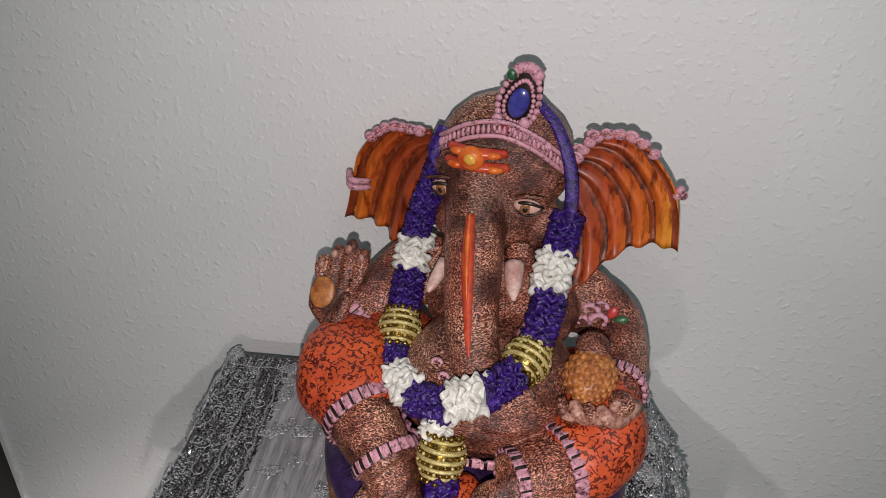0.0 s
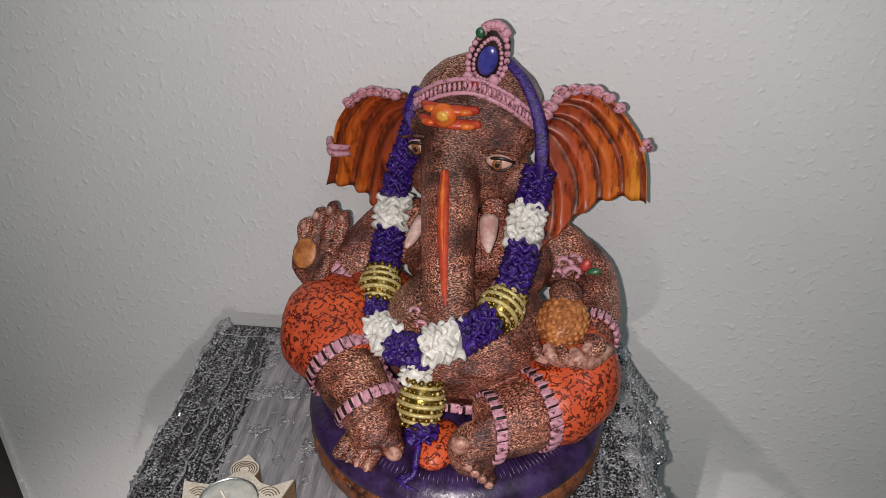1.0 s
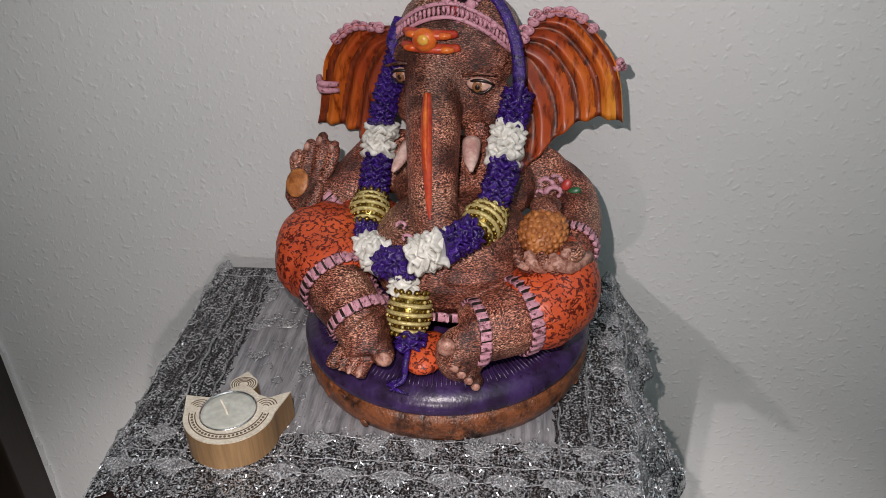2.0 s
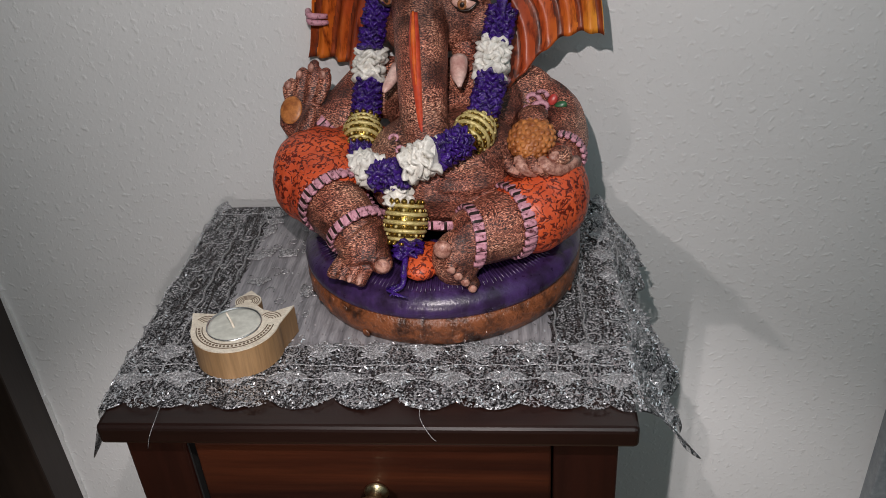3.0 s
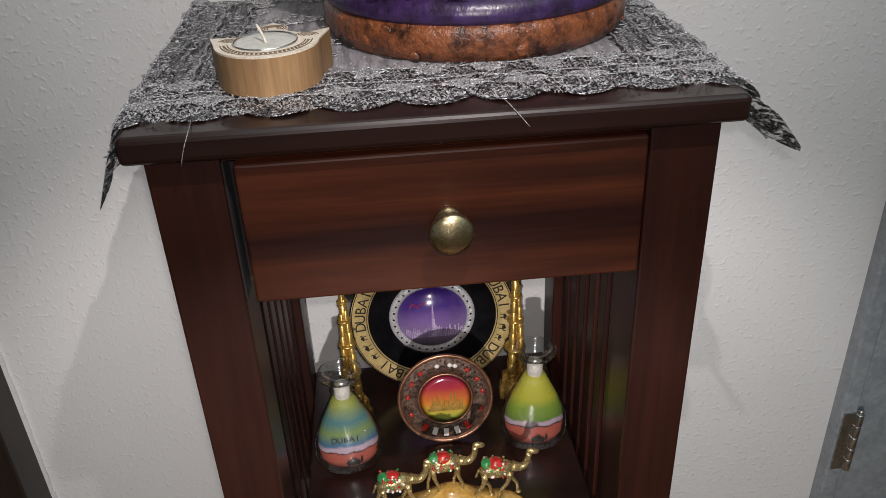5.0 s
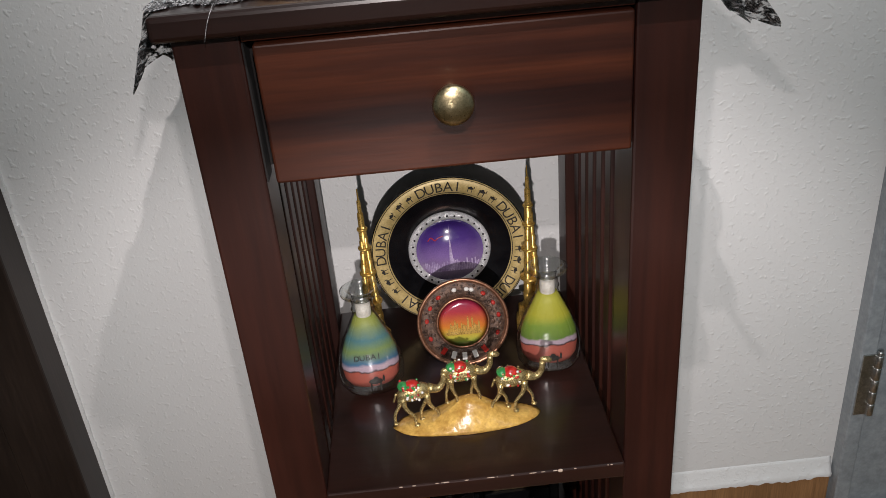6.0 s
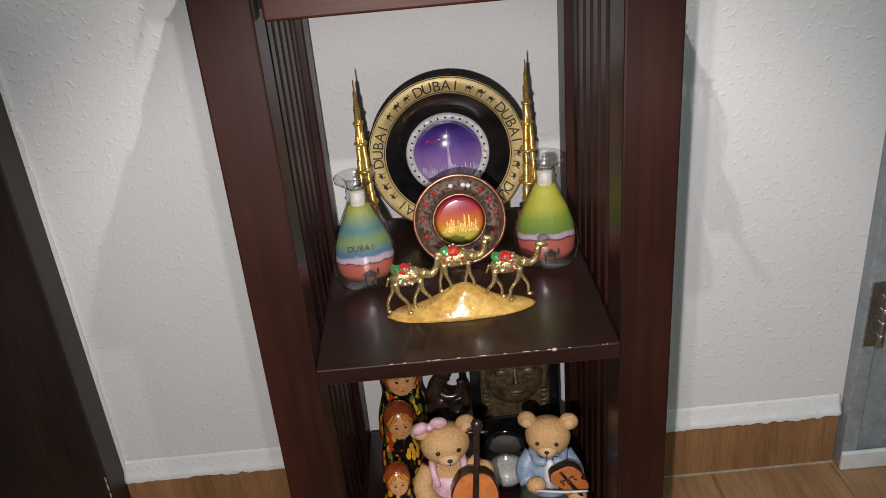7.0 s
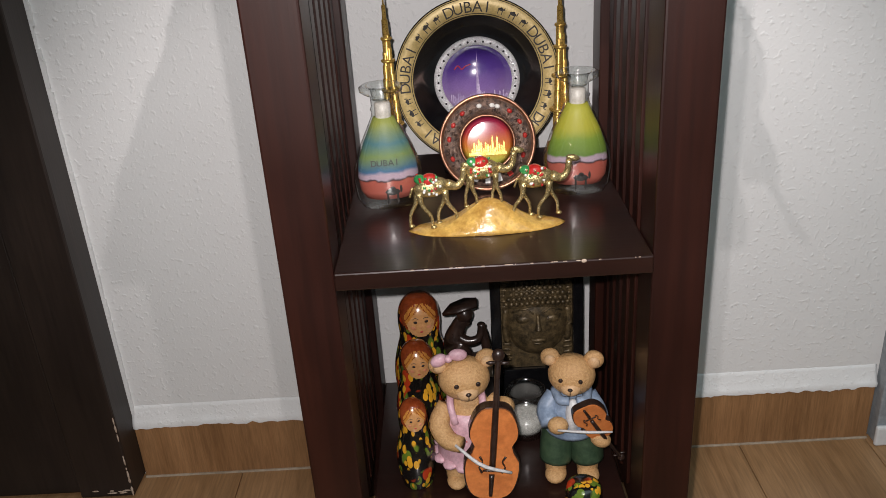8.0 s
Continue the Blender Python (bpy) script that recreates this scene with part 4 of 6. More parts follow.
def gold_barrel(length, radius):
    """A bead wound with raised cords, small studs between them and a collar of round beads at each end."""
    bm = bmesh.new()
    belly = lambda u: radius * (0.62 + 0.38 * math.sin(math.pi * (0.06 + 0.88 * u)))
    lathe(bm, [(belly(i / 30) * 0.97, (i / 30 - 0.5) * length) for i in range(31)], 28, 1)
    for c in range(5):
        u = 0.06 + 0.22 * c
        r, z = belly(u), (u - 0.5) * length
        lathe(bm, [(r - 0.001, z - 0.0017), (r + 0.0007, z - 0.0011), (r + 0.0012, z), (r + 0.0007, z + 0.0011), (r - 0.001, z + 0.0017)], 36, 0, close=False)
    for row in range(4):
        u = 0.17 + 0.22 * row
        r = belly(u)
        for k in range(20):
            t = 2 * math.pi * (k + 0.5 * (row % 2)) / 20
            ball(bm, (r * math.cos(t), r * math.sin(t), (u - 0.5) * length), (0.0014, 0.0014, 0.0014), (0, 0, 0), 1 if (k + row) % 3 else 0, 6, 5)
    for s in (-1, 1):
        for k in range(13):
            t = 2 * math.pi * k / 13
            ball(bm, (radius * 0.74 * math.cos(t), radius * 0.74 * math.sin(t), s * length * 0.55), (0.0024, 0.0024, 0.0024), (0, 0, 0), 1, 7, 6)
    return bm


def build_garland():
    g = thing("garland", SEAT, "purple and white satin garland with gold beads hung on the statue", "garland")
    loop = [("p", -0.0600, 0.066, 0.2200), ("p", -0.0665, 0.056, 0.1940), ("w", -0.0695, 0.049, 0.1650), ("p", -0.0690, 0.034, 0.1400), ("g", -0.0660, 0.0106, 0.1200), ("p", -0.0600, -0.012, 0.1100), ("w", -0.0457, -0.0324, 0.1118), ("p", -0.0195, -0.0490, 0.1180), ("w", 0.0058, -0.0533, 0.1346), ("p", 0.0245, -0.0400, 0.1400), ("g", 0.0350, -0.0120, 0.1390), ("p", 0.0400, 0.0120, 0.1580), ("w", 0.0385, 0.0380, 0.1780), ("p", 0.0400, 0.0570, 0.1990)]
    pos = [BUILD @ Vector(q[1:]) for q in loop]
    for k, (kind, *_) in enumerate(loop):
        d = (pos[min(k + 1, len(pos) - 1)] - pos[max(k - 1, 0)]).normalized()
        near = [(pos[k] - pos[j]).length for j in (k - 1, k + 1) if 0 <= j < len(pos)]
        ln = sum(near) / len(near)
        if kind == "p":
            ob = part("purple_ruffle", ruffle(ln * 1.05, 0.0110 if k < 2 else 0.0125, 20 + k, 9, 12), SATIN, g)
        elif kind == "w":
            ob = part("white_ruffle", ruffle(ln * 0.95, 0.0143, 50 + k, 6, 9), PETAL, g, "white satin petals")
        else:
            ob = part("gold_bead", gold_barrel(0.026, 0.0165), [GOLDC, GOLDB], g, "gold cord bead with metal studs")
        ob.matrix_local = Matrix.Translation(pos[k]) @ d.to_track_quat("Z", "Y").to_matrix().to_4x4()
    for kind, x, y, z, ln, r in (("w", -0.0140, -0.0540, 0.1025, 0.010, 0.0120), ("g", -0.0075, -0.0620, 0.0850, 0.029, 0.0168), ("p", -0.0030, -0.0740, 0.0690, 0.010, 0.0120)):
        if kind == "g":
            ob = part("gold_bead", gold_barrel(ln, r), [GOLDC, GOLDB], g, "gold cord bead with metal studs")
        else:
            ob = part("white_ruffle" if kind == "w" else "purple_ruffle", ruffle(ln, r, 90, 3, 8), PETAL if kind == "w" else SATIN, g)
        ob.matrix_local = Matrix.Translation(BUILD @ Vector((x, y, z))) @ Matrix.Rotation(radians(-28), 4, "X")
    bm = bmesh.new()
    tube(bm, [(-0.002, -0.082, 0.068, 0.0022), (-0.001, -0.092, 0.062, 0.0026), (-0.001, -0.094, 0.0555, 0.0024), (-0.002, -0.098, 0.0515, 0.0022), (-0.007, -0.103, 0.0500, 0.0016)], 0, 14, 8)
    for k in range(5):
        tube(bm, [(-0.001, -0.096, 0.0525, 0.0012), (-0.004 - k * 0.002, -0.102, 0.0508, 0.001), (-0.008 + k * 0.0035, -0.107, 0.0495, 0.0006)], 0, 8, 6)
    bm.transform(BUILD)
    part("ribbon_tail", bm, SATIN, g)
    for pts in ([(0.0420, 0.034, 0.218), (0.0432, 0.038, 0.241), (0.0375, 0.054, 0.260), (0.0250, 0.070, 0.278), (0.0080, 0.084, 0.288)], [(-0.058, 0.050, 0.236), (-0.060, 0.052, 0.256), (-0.056, 0.064, 0.268)]):
        bm = bmesh.new()
        tube(bm, [(*p, 0.0050) for p in pts], 0, 24, 10, 0.45)
        for v in bm.verts:
            v.co = lean(v.co)
        part("ribbon", bm, SATIN, g, "flat purple ribbon over the head")


build_garland()

# ---- lace cloth and wooden candle holder on the cabinet ----


def lace_net():
    """Sheer dark net: real gaps between silver threads."""
    m, nt, b = base("silver_net", 0.40, 0.55)
    f = noise_tex(nt, 560.0, 2.0, 0.6)
    w = noise_tex(nt, 260.0, 2.0, 0.6, (1, 0.12, 1))
    col = ramp(nt, f, [(0.44, (0.014, 0.014, 0.016)), (0.54, (0.22, 0.22, 0.23)), (0.66, (0.80, 0.80, 0.82))])
    nt.links.new(col, b.inputs["Base Color"])
    hole = ramp(nt, w, [(0.42, (0.2, 0.2, 0.2)), (0.52, (1, 1, 1))])
    nt.links.new(hole, b.inputs["Alpha"])
    nt.links.new(bumped(nt, f, 0.8, 0.001), b.inputs["Normal"])
    return m


NET = lace_net()
THREAD = surface("silver_thread", (0.10, 0.10, 0.105), (0.80, 0.80, 0.82), 640, 0.32, 0.45, bump=1.0, depth=0.0008)
SATING = surface("grey_sheer", (0.20, 0.195, 0.21), (0.44, 0.43, 0.45), 160, 0.38, 0.2, stretch=(1, 0.08, 1), bump=0.4)
SEQUIN = surface("sequin", (0.70, 0.70, 0.72), (0.92, 0.92, 0.94), 60, 0.18, 0.7, bump=0.05)
PALEWOOD = wood("mango_wood", (0.20, 0.11, 0.045), (0.42, 0.26, 0.125), "Z", 26, 0.5, 0.05)
IVORY = surface("ivory_paint", (0.62, 0.55, 0.44), (0.76, 0.70, 0.58), 120, 0.5)
CARVED = surface("carved_dark", (0.10, 0.07, 0.045), (0.16, 0.11, 0.07), 120, 0.6)
WAX = surface("candle_wax", (0.52, 0.53, 0.47), (0.60, 0.61, 0.55), 40, 0.38, bump=0.1)
ALU = surface("thin_aluminium", (0.6, 0.6, 0.6), (0.75, 0.75, 0.75), 90, 0.3, 1.0)


def cloth_height(x, y):
    """The cloth lies on the top and falls over both sides, a little forward at the corner."""
    z = TOP + 0.0016 + 0.0011 * noise.noise((x * 30, y * 30, 0)) + 0.0008 * noise.noise((x * 80, y * 80, 4))
    return z


def cloth_point(u, y):
    """u runs across in metres along the cloth; past the edge it hangs down."""
    edge = 0.1935
    s = 1 if u > 0 else -1
    over = abs(u) - edge
    if over <= 0:
        return Vector((u, y, cloth_height(u, y)))
    wave = 0.006 * math.sin(y * 55 + s) + 0.003 * math.sin(y * 130)
    out = 0.62 if s > 0 else 0.28
    droop = min(1, over / 0.02)
    return Vector((s * (edge + over * out * (0.5 + 0.5 * droop) + wave * min(1, over / 0.03)), y - 0.05 * over, TOP + 0.0012 - over * 0.80 * droop))


def front_edge(u):
    """Scalloped front edge of the cloth."""
    k = u / 0.0405
    return -0.316 - 0.0160 * abs(math.cos(math.pi * k)) ** 0.7 + 0.004 * noise.noise((u * 14, 2, 0))


def side_drop(y, s):
    k = y / 0.0405
    base_drop = (0.052 if s > 0 else 0.058) + 0.012 * math.sin(y * 21 + s)
    if s < 0:
        base_drop += 0.017 * math.exp(-((y + 0.325) / 0.030) ** 2)
    return 0.1935 + base_drop + 0.008 * abs(math.cos(math.pi * k))


def fan(bm, at, turn, size, rng):
    """One lace flower: a fan of raised looped petals round a heart, on the cloth at (u, y)."""
    for k in range(7):
        a = turn + radians(-66 + 22 * k)
        r = size * (0.66 + 0.10 * math.cos(k * 2.0))
        tip = (at[0] + r * math.sin(a), at[1] - r * math.cos(a))
        wa = size * 0.13
        loop = []
        for j in range(9):
            t = 2 * math.pi * j / 8
            lx, ly = wa * math.sin(t), r * (0.58 - 0.42 * math.cos(t))
            u, y = at[0] + ly * math.sin(a) + lx * math.cos(a), at[1] - ly * math.cos(a) + lx * math.sin(a)
            p = cloth_point(u, y)
            loop.append((p.x, p.y, p.z + 0.0014, 0.0009))
        tube(bm, loop, 0, 13, 4, 0.8, False)
        p = cloth_point(at[0] + 0.58 * r * math.sin(a), at[1] - 0.58 * r * math.cos(a))
        ball(bm, (p.x, p.y, p.z + 0.0006), (wa * 0.95, r * 0.40, 0.0008), (0, 0, math.degrees(a)), 0, 8, 4)
    p = cloth_point(*at)
    ball(bm, (p.x, p.y, p.z + 0.001), (size * 0.16, size * 0.16, 0.0014), (0, 0, 0), 0, 8, 5)


def build_cloth():
    c = thing("lace_cloth", pose(0, 0, 0), "silver grey sequinned lace cloth with scalloped edges, over the cabinet", "tablecloth")
    bm = bmesh.new()
    nu, nv = 150, 90
    g = []
    for j in range(nv + 1):
        row = []
        for i in range(nu + 1):
            a = i / nu * 2 - 1
            v = j / nv
            y0 = front_edge(a * 0.22)
            y = y0 + (-0.034 - y0) * v
            u = a * side_drop(y, 1 if a > 0 else -1)
            row.append(bm.verts.new(cloth_point(u, y)))
        g.append(row)
    for j in range(nv):
        for i in range(nu):
            u = abs(g[j][i].co.x - 0.0)
            y = g[j][i].co.y
            f = bm.faces.new((g[j][i], g[j][i + 1], g[j + 1][i + 1], g[j + 1][i]))
            f.smooth = True
            f.material_index = 1 if (u < 0.135 and -0.262 < y < -0.045) else 0
    net = part("net", bm, [NET, SATING], c, "dark sheer net with a paler middle")
    so = net.modifiers.new("thick", "SOLIDIFY")
    so.thickness = 0.0005
    rng = random.Random(11)
    bm = bmesh.new()
    for k in range(-5, 5):
        u = (k + 0.5) * 0.0405
        fan(bm, (u, front_edge(u) + 0.022), 0.0, 0.0215, rng)
        fan(bm, (u + 0.02, front_edge(u) + 0.046), math.pi, 0.0175, rng)
        fan(bm, (u + 0.02, front_edge(u) + 0.046), 0.0, 0.0125, rng)
    for s in (-1, 1):
        for k in range(8):
            y = -0.285 + k * 0.0330
            fan(bm, (s * (side_drop(y, s) - 0.024), y), s * math.pi / 2, 0.0215, rng)
            fan(bm, (s * (side_drop(y, s) - 0.052), y + 0.018), -s * math.pi / 2, 0.0175, rng)
            fan(bm, (s * (side_drop(y, s) - 0.052), y + 0.018), s * math.pi / 2, 0.0125, rng)
    for k in range(7):
        fan(bm, (-0.13 + k * 0.043, -0.055), math.pi, 0.019, rng)
    for k in range(9):
        fan(bm, (rng.uniform(-0.13, -0.06), rng.uniform(-0.20, -0.06)), rng.random() * 6.28, 0.015, rng)
    part("lace_flower", bm, THREAD, c, "raised silver thread flowers", kind="stuff")
    # cords that run along the borders
    bm = bmesh.new()
    for y in (-0.262, -0.285, -0.30, -0.05):
        pts = []
        for i in range(60):
            u = -0.19 + 0.38 * i / 59
            p = cloth_point(u, y + 0.0010 * math.sin(i * 1.3))
            pts.append((p.x, p.y, p.z + 0.0010, 0.0006))
        tube(bm, pts, 0, 120, 4)
    for u in (-0.205, -0.16, -0.138, 0.14, 0.163, 0.205):
        pts = []
        for i in range(50):
            y = -0.31 + 0.27 * i / 49
            p = cloth_point(u + 0.0010 * math.sin(i * 1.3), y)
            pts.append((p.x, p.y, p.z + 0.0012, 0.0009))
        tube(bm, pts, 0, 100, 4)
    for k in range(150):
        u, y = rng.uniform(-0.2, 0.205), rng.uniform(-0.315, -0.04)
        if abs(u) < 0.13 and -0.26 < y < -0.05 and u > -0.05:
            continue
        pts, a, r = [], rng.random() * 6.28, rng.uniform(0.003, 0.007)
        for i in range(8):
            a += rng.uniform(0.3, 1.1)
            u, y = u + r * 0.6 * math.cos(a), y + r * 0.6 * math.sin(a)
            p = cloth_point(u, max(-0.325, min(-0.040, y)))
            pts.append((p.x, p.y, p.z + 0.0012, 0.0006))
        tube(bm, pts, 0, 16, 4)
    part("cord", bm, THREAD, c, kind="stuff")
    bm = bmesh.new()
    for k in range(13000):
        s = rng.random()
        if s < 0.5:
            u = rng.uniform(-0.2, 0.2)
            y = front_edge(u) + rng.random() ** 1.4 * 0.07
        elif s < 0.9:
            sg = rng.choice((-1, 1))
            y = rng.uniform(-0.31, -0.04)
            u = sg * (side_drop(y, sg) - rng.random() * 0.085)
        else:
            u, y = rng.uniform(-0.19, 0.19), rng.uniform(-0.30, -0.04)
        p = cloth_point(u, y)
        ln, wd, a = rng.uniform(0.0005, 0.0013), rng.uniform(0.0003, 0.0005), rng.random() * 6.28
        m = Matrix.Translation(p + Vector((0, 0, 0.0018))) @ Euler((rng.uniform(-0.6, 0.6), rng.uniform(-0.6, 0.6), a)).to_matrix().to_4x4()
        bm.faces.new([bm.verts.new(m @ Vector((x * ln, y2 * wd, 0))) for x, y2 in ((-1, -0.6), (-0.6, -1), (0.6, -1), (1, -0.6), (1, 0.6), (0.6, 1), (-0.6, 1), (-1, 0.6))])
    part("sequin", bm, SEQUIN, c, "small bright sequins", kind="stuff")
    for pts in ([(-0.149, -0.326, TOP + 0.001), (-0.147, -0.342, TOP + 0.002), (-0.150, -0.3515, TOP - 0.006), (-0.154, -0.352, TOP - 0.018)], [(0.041, -0.326, TOP + 0.001), (0.043, -0.343, TOP + 0.003), (0.050, -0.3515, TOP - 0.004), (0.054, -0.352, TOP - 0.009)]):
        bm = bmesh.new()
        tube(bm, [(*p, 0.0003) for p in pts], 0, 14, 5)
        part("loose_thread", bm, THREAD, c)


def build_candle_holder():
    """A lamp-shaped block of wood with carved painted top and a tealight sunk in it."""
    h = thing("candle_holder", pose(-0.1045, -0.2690, TOP + 0.0030, 0, 0, 4) @ Matrix.Scale(0.89, 4), "lamp-shaped wooden candle holder with a carved ivory top", "candle holder")
    arc = [(0.0385 * math.sin(t), 0.002 - 0.0385 * math.cos(t)) for t in (radians(-88 + 176 * k / 28) for k in range(29))]
    left = [(-0.0425, 0.0210), (-0.0360, 0.0200), (-0.022, 0.0180), (-0.0120, 0.0225)]
    leaf = [(0.0135 * math.sin(t) * (1 - 0.25 * abs(t) / 3.14) + 0.004, 0.0350 + 0.0110 * math.cos(t) + 0.006 * max(0, 1 - abs(t) / 0.5)) for t in (radians(-125 + 250 * k / 16) for k in range(17))]
    right = [(0.0200, 0.0215), (0.030, 0.0175), (0.0470, 0.0255)]
    out = arc + right[::-1] + leaf[::-1] + left[::-1]
    bm = bmesh.new()
    prism(bm, out, 0.0, 0.0275)
    part("body", bm, PALEWOOD, h, "pale grained wood")
    bm = bmesh.new()
    prism(bm, [(x * 0.995, y * 0.995 + 0.0001) for x, y in out], 0.0276, 0.0290)
    top = part("top_plate", bm, IVORY, h, "ivory painted top with carved lines")
    bm = bmesh.new()
    for x0, y0, t0, t1, r in ((0.0, 0.002, -84, 84, 0.0335), (0.0, 0.002, -84, 84, 0.0285)):
        tube(bm, [(x0 + r * math.sin(radians(t0 + (t1 - t0) * k / 20)), y0 - r * math.cos(radians(t0 + (t1 - t0) * k / 20)), 0.0290, 0.0005) for k in range(21)], 0, 40, 5)
    for sx, x0, y0 in ((-1, -0.024, 0.004), (1, 0.026, 0.006)):
        for k in range(4):
            r = 0.003 + k * 0.0026
            tube(bm, [(x0 + sx * 0.003 + r * math.cos(radians(a)) * 0.9, y0 + r * math.sin(radians(a)), 0.0290, 0.0005) for a in range(20, 170, 25)], 0, 16, 5)
    for k in range(4):
        r = 0.4 + k * 0.18
        tube(bm, [(0.004 + 0.0125 * r * math.sin(radians(a)) * (1 - 0.25 * abs(a) / 180), 0.0345 + 0.0095 * r * math.cos(radians(a)), 0.0290, 0.0005) for a in range(-120, 121, 24)], 0, 18, 5)
    part("carved_line", bm, CARVED, top, kind="stuff")
    bm = bmesh.new()
    for k in range(27):
        t = radians(-80 + 160 * k / 26)
        ball(bm, (0.031 * math.sin(t), 0.002 - 0.031 * math.cos(t), 0.0291), (0.0012, 0.0012, 0.0006), (0, 0, 0), 0, 8, 5)
    part("carved_dots", bm, CARVED, top, kind="stuff")
    cup = bmesh.new()
    lathe(cup, [(0.0238, 0.0285), (0.0238, 0.0305), (0.0230, 0.0305), (0.0226, 0.0290)], 40, m=pose(-0.001, 0.001, 0))
    part("cup_rim", cup, ALU, h, "thin metal tealight rim")
    bm = bmesh.new()
    lathe(bm, [(0.0228, 0.0286), (0.0226, 0.0296), (0.0200, 0.0301), (0.0100, 0.0302), (0.0040, 0.0298), (0.0005, 0.0296)], 40, m=pose(-0.001, 0.001, 0))
    candle = part("candle", bm, WAX, h, "greenish white tealight wax")
    bm = bmesh.new()
    tube(bm, [(0.000, -0.004, 0.0290, 0.0011), (-0.002, -0.002, 0.0350, 0.0010), (-0.0055, 0.001, 0.0420, 0.0009)], 0, 8, 8)
    part("wick", bm, IVORY, candle, "white unburnt wick")


build_cloth()
build_candle_holder()

# ---- souvenirs on the middle shelf ----
LACQ = surface("black_lacquer", (0.004, 0.004, 0.005), (0.009, 0.009, 0.010), 30, 0.05, bump=0.01)
GOLDR = surface("gold_band", (0.52, 0.39, 0.15), (0.64, 0.49, 0.22), 120, 0.42, 0.15, bump=0.05)
GOLDM = surface("gold_plate_metal", (0.50, 0.30, 0.06), (0.75, 0.50, 0.14), 150, 0.28, 0.7, bump=0.15)
SILVER = surface("silver_glitter", (0.50, 0.50, 0.51), (0.85, 0.85, 0.87), 500, 0.22, 0.35, bump=0.9, depth=0.001)
INK = surface("black_ink", (0.010, 0.008, 0.006), (0.02, 0.016, 0.012), 200, 0.5)
COPPER = surface("copper_rim", (0.26, 0.12, 0.07), (0.46, 0.24, 0.15), 130, 0.30, 0.8)
RELIEFD = surface("dark_relief_metal", (0.03, 0.016, 0.012), (0.16, 0.095, 0.065), 260, 0.35, 0.4, bump=0.9, depth=0.001)
REDGEM = surface("red_gem", (0.32, 0.012, 0.012), (0.55, 0.04, 0.03), 60, 0.10, coat=0.8)
WHITEG = surface("white_enamel", (0.7, 0.68, 0.64), (0.8, 0.78, 0.74), 60, 0.25)
GREENE = surface("green_enamel", (0.02, 0.16, 0.05), (0.06, 0.34, 0.09), 120, 0.15, coat=0.7)
RESIN = surface("sand_resin", (0.42, 0.23, 0.05), (0.68, 0.43, 0.11), 60, 0.16, coat=0.6, bump=0.5, depth=0.002)
GLASS = glass("clear_glass")
PLUG = surface("white_plug", (0.62, 0.58, 0.52), (0.74, 0.70, 0.64), 90, 0.5)
LILAC = surface("picture_haze", (0.30, 0.22, 0.42), (0.55, 0.45, 0.66), 70, 0.25)


def layered(name, stops, axis=2, scale=1.0, rough=0.6, wobble=0.002, coat=0.0):
    """Layers of colour up one axis, with wavering edges (coloured sand, printed sky)."""
    m, nt, b = base(name, rough, 0.0, coat)
    tc = nt.nodes.new("ShaderNodeTexCoord")
    sx = nt.nodes.new("ShaderNodeSeparateXYZ")
    nt.links.new(tc.outputs["Object"], sx.inputs[0])
    nz = noise_tex(nt, 70.0, 3.0)
    ad = nt.nodes.new("ShaderNodeMath")
    ad.operation = "MULTIPLY_ADD"
    ad.inputs[1].default_value = wobble * 2
    nt.links.new(nz, ad.inputs[0])
    nt.links.new(sx.outputs[axis], ad.inputs[2])
    mu = nt.nodes.new("ShaderNodeMath")
    mu.operation = "MULTIPLY_ADD"
    mu.inputs[1].default_value = scale
    mu.inputs[2].default_value = 0.0 if axis == 2 else 0.5
    nt.links.new(ad.outputs[0], mu.inputs[0])
    col = ramp(nt, mu.outputs[0], stops)
    g = ramp(nt, noise_tex(nt, 900.0, 2.0), [(0.3, (0.82, 0.82, 0.82)), (0.7, (1, 1, 1))])
    nt.links.new(mixed(nt, col, g, 1.0, "MULTIPLY"), b.inputs["Base Color"])
    return m


CORAL, BLK, SNOW = (0.42, 0.10, 0.07), (0.02, 0.015, 0.02), (0.46, 0.35, 0.42)
SAND_A = layered("sand_blue", [(0.0, (0.40, 0.11, 0.075)), (0.35, CORAL), (0.365, BLK), (0.38, SNOW), (0.42, SNOW), (0.45, (0.055, 0.15, 0.27)), (0.60, (0.20, 0.28, 0.09)), (0.72, (0.07, 0.19, 0.22)), (0.92, (0.30, 0.33, 0.07))], 2, 10.0, 0.6, 0.005)
SAND_B = layered("sand_yellow", [(0.0, (0.40, 0.11, 0.075)), (0.38, CORAL), (0.395, BLK), (0.41, SNOW), (0.445, SNOW), (0.47, (0.12, 0.21, 0.035)), (0.62, (0.19, 0.29, 0.035)), (0.72, (0.42, 0.40, 0.035)), (0.92, (0.45, 0.43, 0.05))], 2, 10.0, 0.6, 0.005)
DUSK = layered("printed_dusk_sky", [(0.10, (0.05, 0.03, 0.10)), (0.28, (0.35, 0.25, 0.42)), (0.45, (0.26, 0.16, 0.42)), (0.70, (0.075, 0.035, 0.22)), (0.95, (0.030, 0.012, 0.12))], 1, 12.0, 0.22, 0.004, 0.6)
HOLO = layered("foil_sunset", [(0.08, (0.05, 0.30, 0.06)), (0.30, (0.50, 0.42, 0.06)), (0.50, (0.62, 0.20, 0.03)), (0.80, (0.42, 0.035, 0.05)), (0.95, (0.30, 0.02, 0.06))], 1, 18.0, 0.16, 0.004, 0.8)

LETTERS = {}


